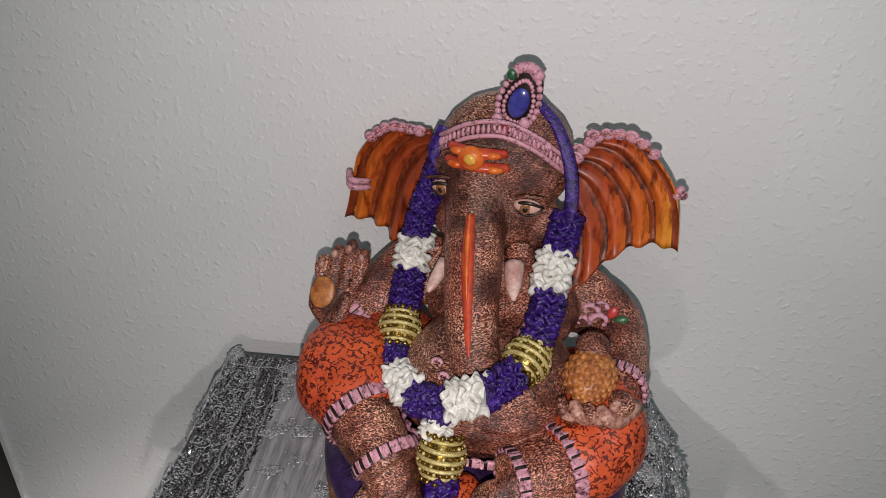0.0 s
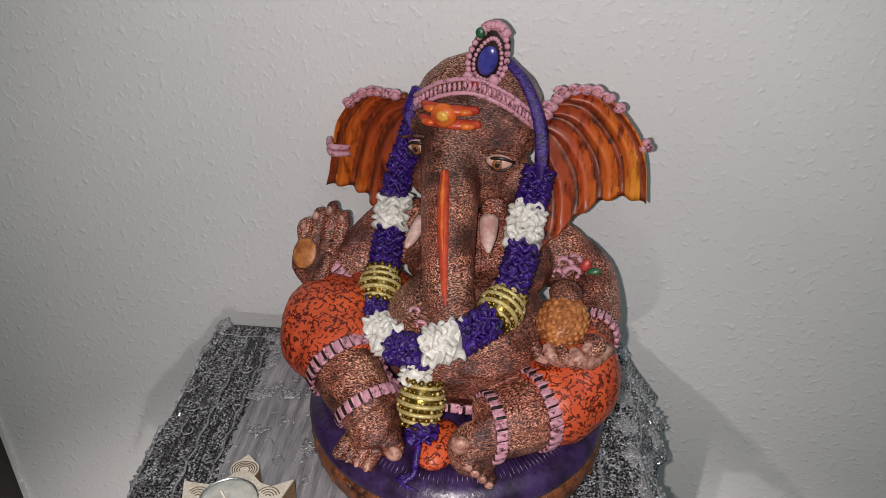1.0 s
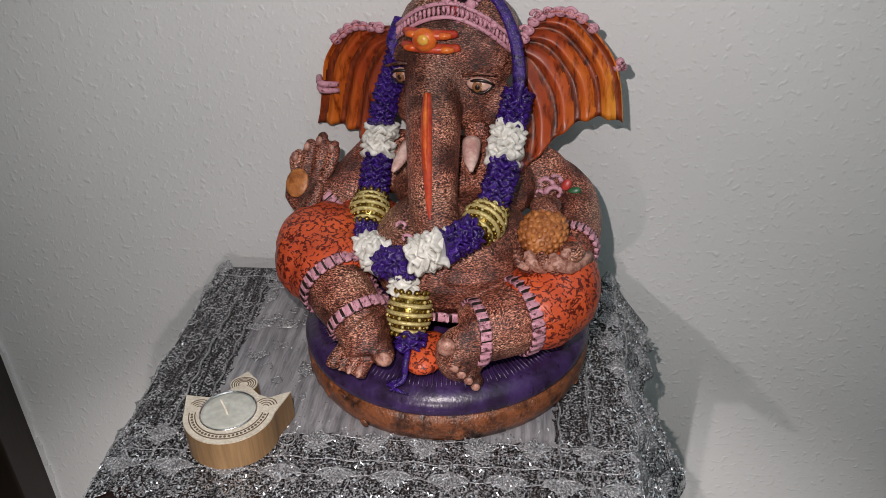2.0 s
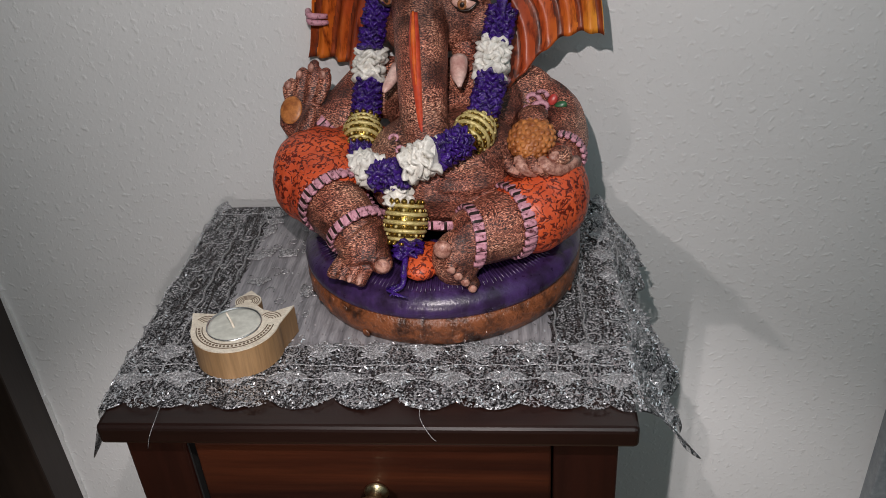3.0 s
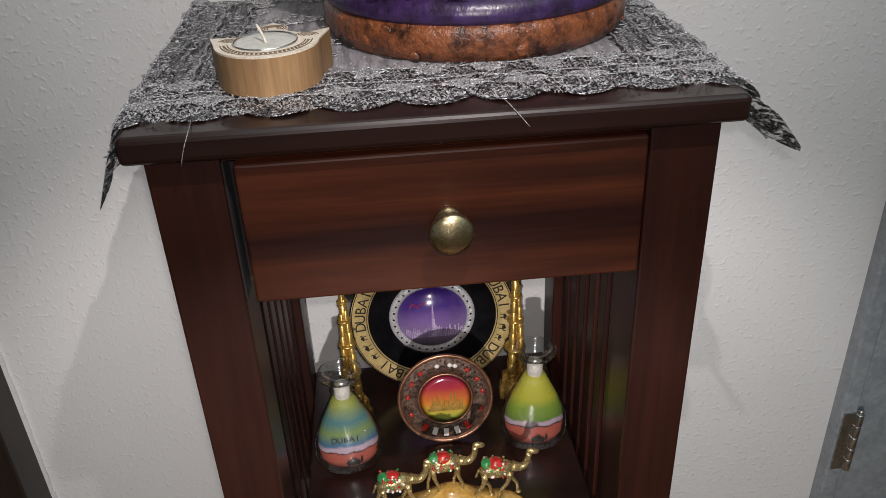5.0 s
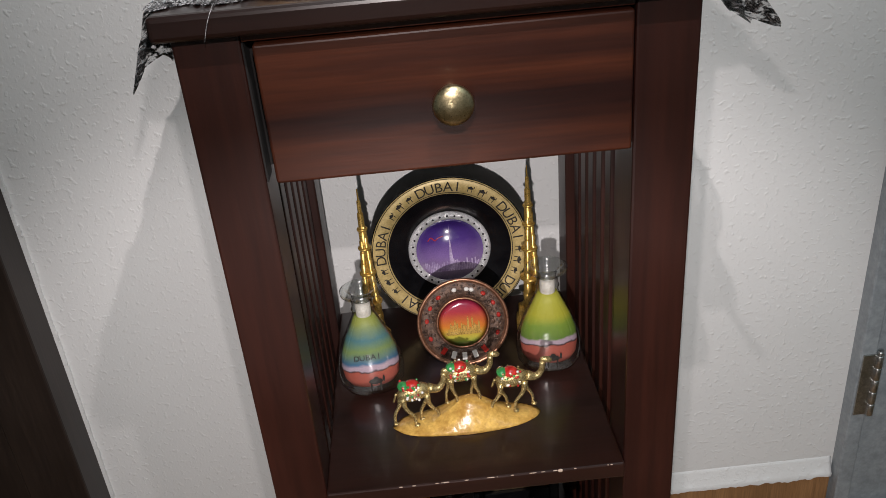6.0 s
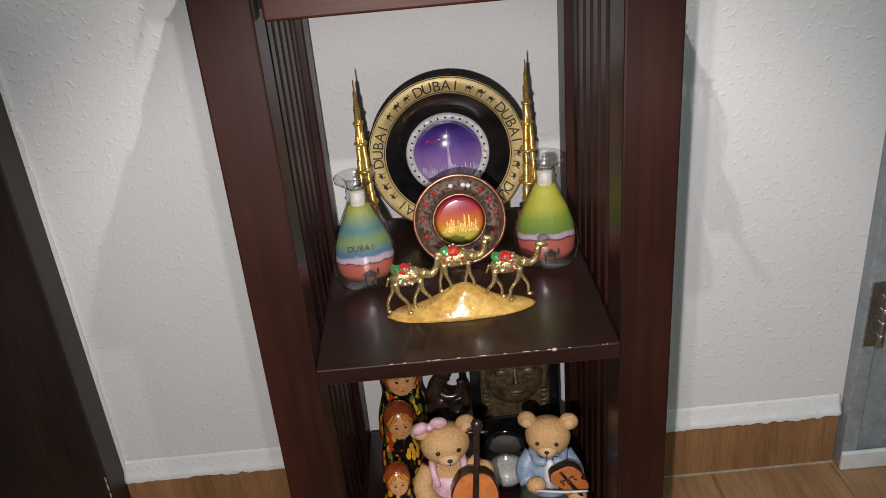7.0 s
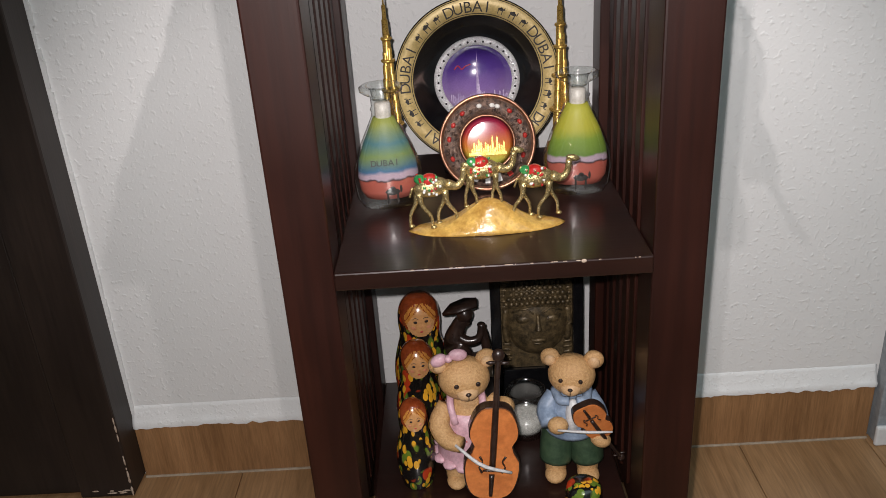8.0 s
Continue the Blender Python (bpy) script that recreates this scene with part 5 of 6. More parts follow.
def letter(ch):
    """The built-in font's outline of one character, as a mesh 1 unit high, centred across."""
    if ch not in LETTERS:
        cu = bpy.data.curves.new("letter", "FONT")
        cu.body, cu.align_x, cu.resolution_u = ch, "CENTER", 3
        ob = new("letter", cu)
        bpy.context.view_layer.update()
        LETTERS[ch] = bpy.data.meshes.new_from_object(ob.evaluated_get(bpy.context.evaluated_depsgraph_get()))
        bpy.data.objects.remove(ob)
    return LETTERS[ch]


def lay_text(bm, word, at, size, step):
    """Letters laid into bm; at(k) gives each one's pose."""
    for k, ch in enumerate(word):
        me, m = letter(ch), at((k - (len(word) - 1) / 2) * step) @ Matrix.Diagonal((size, size, size, 1))
        vs = [bm.verts.new(m @ v.co) for v in me.vertices]
        for p in me.polygons:
            bm.faces.new([vs[i] for i in p.vertices])


def rim_pose(r, a, z):
    """A pose on a dial of radius r, turned so that up points outwards, at a degrees."""
    return Matrix.Rotation(radians(a - 90), 4, "Z") @ Matrix.Translation((0, r, z))


def blot(bm, m, s):
    """A small plain mark with legs, such as printed borders carry."""
    for x, y, rx, ry in ((0, 0.35, 0.42, 0.20), (0.02, 0.52, 0.16, 0.14), (-0.28, 0.0, 0.06, 0.36), (0.26, 0.0, 0.06, 0.36), (0.46, 0.5, 0.07, 0.22)):
        pts = [m @ Vector((s * (x + rx * math.cos(t)), s * (y + ry * math.sin(t)), 0.0001 * s)) for t in (radians(k * 45) for k in range(8))]
        bm.faces.new([bm.verts.new(p) for p in pts])


def build_plate():
    p = thing("souvenir_plate", pose(0.003, -0.072, SHELF + 0.0925, 87, 0, 0), "round black and gold souvenir plate on a black easel", "plate")
    bm = bmesh.new()
    lathe(bm, [(0.020, -0.004), (0.050, -0.003), (0.086, 0.005), (0.0892, 0.0075), (0.0885, 0.0085), (0.068, 0.0055), (0.060, 0.0025), (0.046, 0.0015), (0.001, 0.0015)], 96)
    part("dish", bm, LACQ, p, "glossy black dish")
    bm = bmesh.new()
    lathe(bm, [(0.0690, 0.0058), (0.0690, 0.0064), (0.0875, 0.0091), (0.0880, 0.0085)], 96, close=False)
    rim = part("gold_rim", bm, GOLDR, p, "dull gold rim with black lettering")
    tilt = Matrix.Rotation(radians(8), 4, "X")
    for a in (95, 23, -49, -121, 167):
        for k, ch in enumerate("DUBAI"):
            bm = bmesh.new()
            lay_text(bm, ch, lambda _, a=a, k=k: rim_pose(0.0722, a - (k - 2) * 7.6, 0.0076) @ tilt, 0.0165, 0)
            part("letter", bm, INK, rim)
    bm = bmesh.new()
    for a in (59, -13, -85, -157, 131):
        for d, s in ((-10, 0.008), (0, 0.0095), (10, 0.008)):
            blot(bm, rim_pose(0.0755, a + d, 0.0079) @ tilt, s)
    part("printed_marks", bm, INK, rim, kind="stuff")
    for r in (0.0705, 0.0868):
        bm = bmesh.new()
        lathe(bm, [(r - 0.0004, 0.0066 + (r - 0.069) * 0.146), (r + 0.0004, 0.0069 + (r - 0.069) * 0.146)], 96, close=False)
        part("rim_line", bm, INK, rim)
    bm = bmesh.new()
    lathe(bm, [(0.0375, 0.0015), (0.0380, 0.0040), (0.0455, 0.0040), (0.0465, 0.0015)], 96, close=False)
    ring = part("silver_ring", bm, SILVER, p, "glittering silver ring with dark stones")
    bm = bmesh.new()
    for k in range(32):
        t = 2 * math.pi * k / 32
        ball(bm, (0.0417 * math.cos(t), 0.0417 * math.sin(t), 0.0040), (0.0013, 0.0013, 0.0009), (0, 0, 0), 0, 8, 5)
    part("ring_stones", bm, LACQ, ring, kind="stuff")
    bm = bmesh.new()
    lathe(bm, [(0.0376, 0.0018), (0.0376, 0.0030), (0.001, 0.0030)], 72)
    pic = part("printed_disc", bm, DUSK, p, "violet printed city skyline at dusk")
    bm = bmesh.new()
    prism(bm, [(0.0005, 0.032), (0.0012, 0.010), (0.0032, -0.014), (0.0040, -0.024), (-0.0020, -0.024), (-0.0012, -0.014), (-0.0002, 0.010)], 0.0031, 0.0033)
    part("printed_tower", bm, LILAC, pic)
    rng = random.Random(21)
    bm = bmesh.new()
    for k in range(34):
        x = -0.031 + k * 0.00188
        top = -0.0165 + rng.uniform(-0.004, 0.005)
        low = -math.sqrt(max(0.0, 0.0365 ** 2 - x * x)) * 0.95
        if low < top:
            prism(bm, [(x, max(low, -0.026)), (x + 0.0014, max(low, -0.026)), (x + 0.0014, top), (x + 0.0007, top + 0.001), (x, top)], 0.0031, 0.0032)
    part("printed_skyline", bm, LILAC, pic, kind="stuff")
    bm = bmesh.new()
    tube(bm, [(-0.024, 0.013, 0.0032, 0.0006), (-0.020, 0.017, 0.0032, 0.0007), (-0.016, 0.013, 0.0032, 0.0006), (-0.012, 0.016, 0.0032, 0.0006), (-0.006, 0.018, 0.0032, 0.0005)], 0, 20, 5)
    part("red_script_bar", bm, REDGEM, pic, "red scrawled mark")
    e = pose(0, 0, 0, -87, 0, 0) @ Matrix.Translation((-0.003, 0.080, -SHELF - 0.0925))
    for s in (-1, 1):
        bm = bmesh.new()
        tube(bm, [(s * 0.034, -0.118, SHELF + 0.022, 0.0035), (s * 0.034, -0.122, SHELF + 0.008, 0.0038), (s * 0.034, -0.112, SHELF + 0.0045, 0.0042), (s * 0.036, -0.080, SHELF + 0.0045, 0.0042), (s * 0.036, -0.045, SHELF + 0.030, 0.004), (s * 0.030, -0.040, SHELF + 0.075, 0.0035)], 0, 26, 10)
        bm.transform(e)
        part("easel_leg", bm, LACQ, p, "black easel leg")


def build_small_disc():
    d = thing("souvenir_dish", pose(0.0075, -0.157, SHELF + 0.0485, 76, 0, 0), "small copper-rimmed souvenir dish with red stones", "souvenir dish")
    bm = bmesh.new()
    lathe(bm, [(0.030, -0.004), (0.0475, -0.001), (0.0490, 0.0015), (0.0490, 0.0035), (0.0475, 0.0042), (0.0455, 0.0036), (0.0450, 0.0020), (0.028, 0.0012), (0.001, 0.0012)], 72)
    part("body", bm, COPPER, d)
    bm = bmesh.new()
    lathe(bm, [(0.0285, 0.0016), (0.0295, 0.0026), (0.0440, 0.0028), (0.0450, 0.0018)], 64, close=False)
    rng = random.Random(31)
    for k in range(90):
        t, r = rng.random() * 6.28, rng.uniform(0.030, 0.0435)
        ball(bm, (r * math.cos(t), r * math.sin(t), 0.0028), (rng.uniform(0.0008, 0.0024), rng.uniform(0.0008, 0.0024), 0.0012), (0, 0, 0), 0, 7, 5)
    ring = part("relief_ring", bm, RELIEFD, d, "dark relief ring", kind="stuff")
    for k, a in enumerate((150, 128, 52, 30, 172, 8, -22, 202)):
        bm = bmesh.new()
        ball(bm, (0.0385 * math.cos(radians(a)), 0.0385 * math.sin(radians(a)), 0.0036), (0.0023, 0.0030, 0.0016), (0, 0, a), 0, 10, 7)
        part("red_stone", bm, REDGEM, ring)
    for a in (232, 250, 268, 286, 304):
        bm = bmesh.new()
        m = rim_pose(0.0370, a, 0.0034)
        prism(bm, [(-0.0025, -0.004), (0.0025, -0.004), (0.0025, 0.004), (-0.0025, 0.004)], 0, 0.0012, m=m)
        part("letter_bar", bm, REDGEM if a in (232, 304) else WHITEG, ring)
    for a in (100, 80, 72):
        bm = bmesh.new()
        ball(bm, (0.0375 * math.cos(radians(a)), 0.0375 * math.sin(radians(a)), 0.0036), (0.0024, 0.0028, 0.0014), (0, 0, a), 0, 10, 7)
        part("white_stone", bm, WHITEG, ring)
    bm = bmesh.new()
    lathe(bm, [(0.0285, 0.0018), (0.0285, 0.0040), (0.0265, 0.0044), (0.0262, 0.0030)], 64, close=False)
    part("inner_rim", bm, COPPER, d)
    bm = bmesh.new()
    lathe(bm, [(0.0263, 0.0030), (0.020, 0.0036), (0.010, 0.0040), (0.001, 0.0041)], 48)
    pic = part("foil_picture", bm, HOLO, d, "shiny red and gold foil picture")
    bm = bmesh.new()
    for k in range(15):
        x = -0.0165 + k * 0.0023
        h = 0.004 + 0.007 * abs(math.sin(k * 1.9)) + (0.006 if k in (3, 9, 11) else 0)
        prism(bm, [(x, -0.0095), (x + 0.0018, -0.0095), (x + 0.0018, -0.0095 + h * 0.8), (x + 0.0009, -0.0095 + h), (x, -0.0095 + h * 0.8)], 0.0040, 0.0048)
    prism(bm, [(-0.019, -0.0125), (0.019, -0.0125), (0.019, -0.0095), (-0.019, -0.0095)], 0.0038, 0.0046)
    part("gold_skyline", bm, GOLDM, pic, "raised gold skyline", kind="stuff")


def build_tower(x, y, first=None):
    if first:
        return copy_thing(first, pose(x, y, SHELF, 0, 0, 25))
    t = thing("tower_model", pose(x, y, SHELF, 0, 0, 0), "gold metal model of a stepped skyscraper", "tower model", "tower models")
    bm = bmesh.new()
    lathe(bm, [(0.020, 0.0), (0.020, 0.010), (0.0185, 0.012), (0.0165, 0.0125), (0.0165, 0.024), (0.015, 0.0255)], 6)
    part("foot", bm, GOLDM, t)
    steps = 11
    for w in range(3):
        for k in range(steps):
            bm = bmesh.new()
            top = 0.024 + (k * 3 + w + 1) * 0.0044
            r = 0.0046 * (1 - 0.050 * k)
            d = 0.0080 * (1 - k / steps) ** 0.9
            a = radians(120 * w + 90)
            lathe(bm, [(r, 0.0235), (r, top - 0.0006), (r * 0.8, top)], 12, m=pose(d * math.cos(a), d * math.sin(a), 0))
            part("tier", bm, GOLDM, t)
    bm = bmesh.new()
    lathe(bm, [(0.0045, 0.10), (0.0042, 0.150), (0.0034, 0.1505), (0.0032, 0.170), (0.0022, 0.1705), (0.0020, 0.184), (0.0010, 0.1845), (0.0006, 0.197)], 12)
    part("spire", bm, GOLDM, t)
    for z in (0.062, 0.098, 0.128, 0.150):
        bm = bmesh.new()
        r = 0.0105 * (1 - (z - 0.02) / 0.155) + 0.0040
        lathe(bm, [(r * 0.9, z), (r, z + 0.0008), (r, z + 0.0022), (r * 0.9, z + 0.003)], 18)
        part("collar", bm, GOLDM, t)
    return t


def flat_lathe(bm, profile, n=40, mi=0):
    """A turned form whose rings are (half width, half depth, height)."""
    rings = [[bm.verts.new((rx * math.cos(t), ry * math.sin(t), z)) for t in (2 * math.pi * k / n for k in range(n))] for rx, ry, z in profile]
    fs = [bm.faces.new((g[k], g[(k + 1) % n], h[(k + 1) % n], h[k])) for g, h in zip(rings, rings[1:]) for k in range(n)]
    fs += [bm.faces.new(rings[0][::-1]), bm.faces.new(rings[-1])]
    for f in fs:
        f.material_index, f.smooth = mi, True


def build_bottle(m, sand, label, word):
    b = thing("sand_bottle", m, label, "bottle", "sand bottles")
    outer = [(0.021, 0.0120, 0.0), (0.0250, 0.0150, 0.0015), (0.0298, 0.0170, 0.010), (0.0315, 0.0182, 0.026), (0.0298, 0.0175, 0.042), (0.0232, 0.0150, 0.062), (0.0155, 0.0120, 0.079), (0.0105, 0.0098, 0.090), (0.0098, 0.0095, 0.094), (0.0112, 0.0110, 0.0965), (0.0098, 0.0096, 0.099), (0.0100, 0.0100, 0.1085), (0.0155, 0.0155, 0.1115), (0.0188, 0.0188, 0.1140), (0.0192, 0.0192, 0.1175), (0.0165, 0.0165, 0.1195)]
    inner = [(0.0140, 0.0140, 0.1192), (0.0095, 0.0095, 0.1150), (0.0085, 0.0085, 0.1080), (0.0082, 0.0080, 0.1055)]
    outer, inner = ([(rx * 1.09, ry * 1.06, z * 1.02) for rx, ry, z in row] for row in (outer, inner))
    bm = bmesh.new()
    flat_lathe(bm, outer + inner)
    shell = part("glass", bm, GLASS, b, "clear glass with a flared lip")
    shell.visible_shadow = False
    bm = bmesh.new()
    flat_lathe(bm, [(rx * 0.87, ry * 0.86, 0.0095 + z * 0.885) for rx, ry, z in outer[1:8]])
    fill = part("sand", bm, sand, b, "layers of coloured sand")
    bm = bmesh.new()
    lathe(bm, [(0.0074, 0.0885), (0.0078, 0.092), (0.0078, 0.1035), (0.0070, 0.1050)], 20)
    part("plug", bm, PLUG, b, "white plug in the neck")
    bm = bmesh.new()
    blot(bm, pose(0.003, -0.0186, 0.014, 90, 0, 0), 0.018)
    part("dark_mark", bm, INK, fill, kind="stuff")
    if word:
        bm = bmesh.new()
        lay_text(bm, word, lambda k: pose(-0.002 + k, -0.0182, 0.0470, 78, 0, 0), 0.0085, 0.0056)
        part("lettering", bm, INK, fill, "black handwritten capitals")
    return b


def build_camels():
    """Three gilt animals on a dune of yellow resin: one cast piece."""
    bm = bmesh.new()
    nu, nv = 44, 14
    mound = lambda u, v: 0.023 * math.exp(-((u - 0.05) / 0.42) ** 2) * (1 - v ** 2) + 0.004 * (1 - v ** 4) + 0.002 * noise.noise((u * 4, v * 4, 1)) * (1 - v)
    rows = []
    for j in range(nv + 1):
        v = 1 - j / nv * 0.985
        row = []
        for i in range(nu):
            t = 2 * math.pi * i / nu
            wob = 1 + 0.06 * noise.noise((math.cos(t) * 2, math.sin(t) * 2, 5))
            u, w = v * math.cos(t), v * math.sin(t)
            row.append(bm.verts.new((0.073 * u * wob, 0.024 * w * wob, mound(u, v) if j else 0.0)))
        rows.append(row)
    for g, h in zip(rows, rows[1:]):
        for i in range(nu):
            f = bm.faces.new((g[i], g[(i + 1) % nu], h[(i + 1) % nu], h[i]))
            f.smooth = True
    bm.faces.new(rows[0][::-1])
    bm.faces.new(rows[-1])
    fig = thing("camel_figurine", pose(-0.0005, -0.257, SHELF + 0.0003), "three gilt enamelled camels on a yellow resin dune", "figurine")
    part("dune", bm, RESIN, fig, "glossy yellow resin dune")

    def camel(x, y, z, s, turn, stride):
        bm = bmesh.new()
        m = pose(x, y, z, 0, 0, turn) @ Matrix.Diagonal((s, s, s, 1))
        at = lambda a, b, c: tuple(m @ Vector((a, b, c)))
        ball(bm, at(0, 0, 0.030), (0.0132 * s, 0.0062 * s, 0.0072 * s), (0, -6, turn), 1, 12, 8)
        ball(bm, at(-0.001, 0, 0.0355), (0.0062 * s, 0.0056 * s, 0.0048 * s), (0, 0, turn), 2, 10, 8)
        ball(bm, at(-0.0075, 0, 0.0365), (0.0044 * s, 0.0048 * s, 0.0034 * s), (0, 0, turn), 3, 10, 8)
        for k, (lx, ly) in enumerate(((0.010, 0.003), (0.009, -0.003), (-0.010, 0.003), (-0.009, -0.003))):
            d = stride * (0.008 if k % 2 else -0.006)
            tube(bm, [(*at(lx, ly, 0.028), 0.0028 * s), (*at(lx + d * 0.2, ly, 0.018), 0.0017 * s), (*at(lx + d * 0.9, ly, 0.010), 0.0013 * s), (*at(lx + d, ly, 0.0015), 0.0012 * s)], 1, 10, 7)
            ball(bm, at(lx + d + 0.0008, ly, 0.0012), (0.0024 * s, 0.0018 * s, 0.0014 * s), (0, 0, turn), 1, 8, 6)
        tube(bm, [(*at(0.011, 0, 0.031), 0.0040 * s), (*at(0.018, 0, 0.029), 0.0030 * s), (*at(0.0225, 0, 0.034), 0.0024 * s), (*at(0.0235, 0, 0.0420), 0.0023 * s)], 1, 12, 8)
        ball(bm, at(0.0262, 0, 0.0430), (0.0050 * s, 0.0023 * s, 0.0025 * s), (0, 14, turn), 1, 10, 7)
        tube(bm, [(*at(-0.013, 0, 0.031), 0.0010 * s), (*at(-0.0155, 0, 0.024), 0.0008 * s)], 1, 6, 6)
        rng = random.Random(int(x * 1000) + 200)
        for k in range(46):
            a, b = rng.uniform(-0.009, 0.007), rng.choice((-1, 1))
            h = rng.uniform(0.026, 0.039)
            ball(bm, at(a, b * (0.0058 - 0.16 * max(0, h - 0.031)), h), (0.0011 * s, 0.0009 * s, 0.0011 * s), (0, 0, 0), rng.choice((1, 1, 2, 3, 4)), 6, 5)
        part("camel", bm, [RESIN, BRONZE, REDGEM, GREENE, WHITEG], fig, "gilt camel with red and green enamel")

    camel(-0.049, -0.004, 0.0035, 1.30, 8, 1.0)
    camel(-0.002, 0.003, 0.0165, 1.24, 4, 0.5)
    camel(0.046, -0.001, 0.0060, 1.28, 2, -1.0)


BRONZE = surface("gilt_metal", (0.34, 0.25, 0.10), (0.66, 0.53, 0.26), 260, 0.26, 0.75, bump=0.8, depth=0.0008)
build_plate()
build_small_disc()
first_tower = build_tower(-0.088, -0.120)
build_tower(0.089, -0.102, first_tower)
build_bottle(pose(-0.0925, -0.190, SHELF + 0.0005, 0, 0, 4), SAND_A, "clear glass bottle of blue, yellow and coral sand", "DUBAI")
build_bottle(pose(0.0945, -0.182, SHELF + 0.0005, 0, 0, -6), SAND_B, "clear glass bottle of yellow, green and coral sand", "")
build_camels()

# ---- figures on the lower shelf ----


def floral_lacquer():
    """Black lacquer painted with red, yellow and green flowers and leaves."""
    m, nt, b = base("floral_lacquer", 0.14, 0.0, 0.6)
    tc = nt.nodes.new("ShaderNodeTexCoord")
    cols = []
    for sc, lim, c in ((62.0, 0.36, (0.46, 0.045, 0.012)), (135.0, 0.38, (0.68, 0.34, 0.025)), (105.0, 0.40, (0.11, 0.17, 0.02))):
        v = nt.nodes.new("ShaderNodeTexVoronoi")
        v.inputs["Scale"].default_value = sc
        mp = nt.nodes.new("ShaderNodeMapping")
        mp.inputs["Location"].default_value = (sc * 0.013, 0.3, sc * 0.007)
        mp.inputs["Scale"].default_value = (1, 1, 0.55)
        nt.links.new(tc.outputs["Object"], mp.inputs[0])
        nt.links.new(mp.outputs[0], v.inputs["Vector"])
        mask = ramp(nt, v.outputs["Distance"], [(lim, (1, 1, 1)), (lim + 0.05, (0, 0, 0))])
        pick = ramp(nt, noise_tex(nt, sc * 0.35, 1.0), [(0.45, (0, 0, 0)), (0.49, (1, 1, 1))])
        cols.append((mixed(nt, mask, pick, 1.0, "MULTIPLY"), c))
    rgb = nt.nodes.new("ShaderNodeRGB")
    rgb.outputs[0].default_value = (0.008, 0.007, 0.006, 1)
    out = rgb.outputs[0]
    for mask, c in (cols[2], cols[0], cols[1]):
        k = nt.nodes.new("ShaderNodeRGB")
        k.outputs[0].default_value = (*c, 1)
        out = mixed(nt, out, k.outputs[0], mask)
    nt.links.new(out, b.inputs["Base Color"])
    return m


FLORAL = floral_lacquer()
SCARF = surface("orange_lacquer", (0.17, 0.030, 0.009), (0.29, 0.060, 0.015), 60, 0.15, coat=0.6)
FACEP = surface("painted_cream", (0.55, 0.27, 0.10), (0.64, 0.34, 0.14), 60, 0.2, coat=0.5)
BLUSH = surface("painted_blush", (0.62, 0.24, 0.12), (0.68, 0.30, 0.16), 60, 0.2, coat=0.5)
BLOND = surface("painted_yellow", (0.46, 0.17, 0.03), (0.60, 0.27, 0.055), 60, 0.2, coat=0.5)
FUR = surface("resin_fur", (0.52, 0.29, 0.115), (0.68, 0.42, 0.19), 420, 0.5, bump=0.8, depth=0.0012)
MUZZLE = surface("resin_muzzle", (0.58, 0.36, 0.18), (0.66, 0.43, 0.23), 200, 0.5)
ROSE = surface("pink_resin", (0.62, 0.36, 0.42), (0.74, 0.48, 0.54), 70, 0.45, bump=0.2)
SKYB = surface("blue_resin", (0.20, 0.27, 0.38), (0.30, 0.38, 0.50), 70, 0.45, bump=0.2)
MOSS = surface("green_resin", (0.030, 0.060, 0.032), (0.055, 0.095, 0.05), 70, 0.45, bump=0.2)
SHIRT = surface("white_resin", (0.66, 0.66, 0.66), (0.76, 0.76, 0.76), 70, 0.45)
FIDDLE = surface("orange_varnish", (0.56, 0.17, 0.045), (0.66, 0.22, 0.06), 40, 0.35, bump=0.1)
EBONY = surface("dark_varnish", (0.018, 0.010, 0.008), (0.04, 0.022, 0.016), 70, 0.3, coat=0.3)
STICK = surface("grey_white_resin", (0.5, 0.5, 0.5), (0.62, 0.62, 0.62), 70, 0.4)
OLDGOLD = surface("old_gold_relief", (0.050, 0.037, 0.020), (0.19, 0.135, 0.065), 130, 0.40, 0.35, bump=0.6, depth=0.0012)


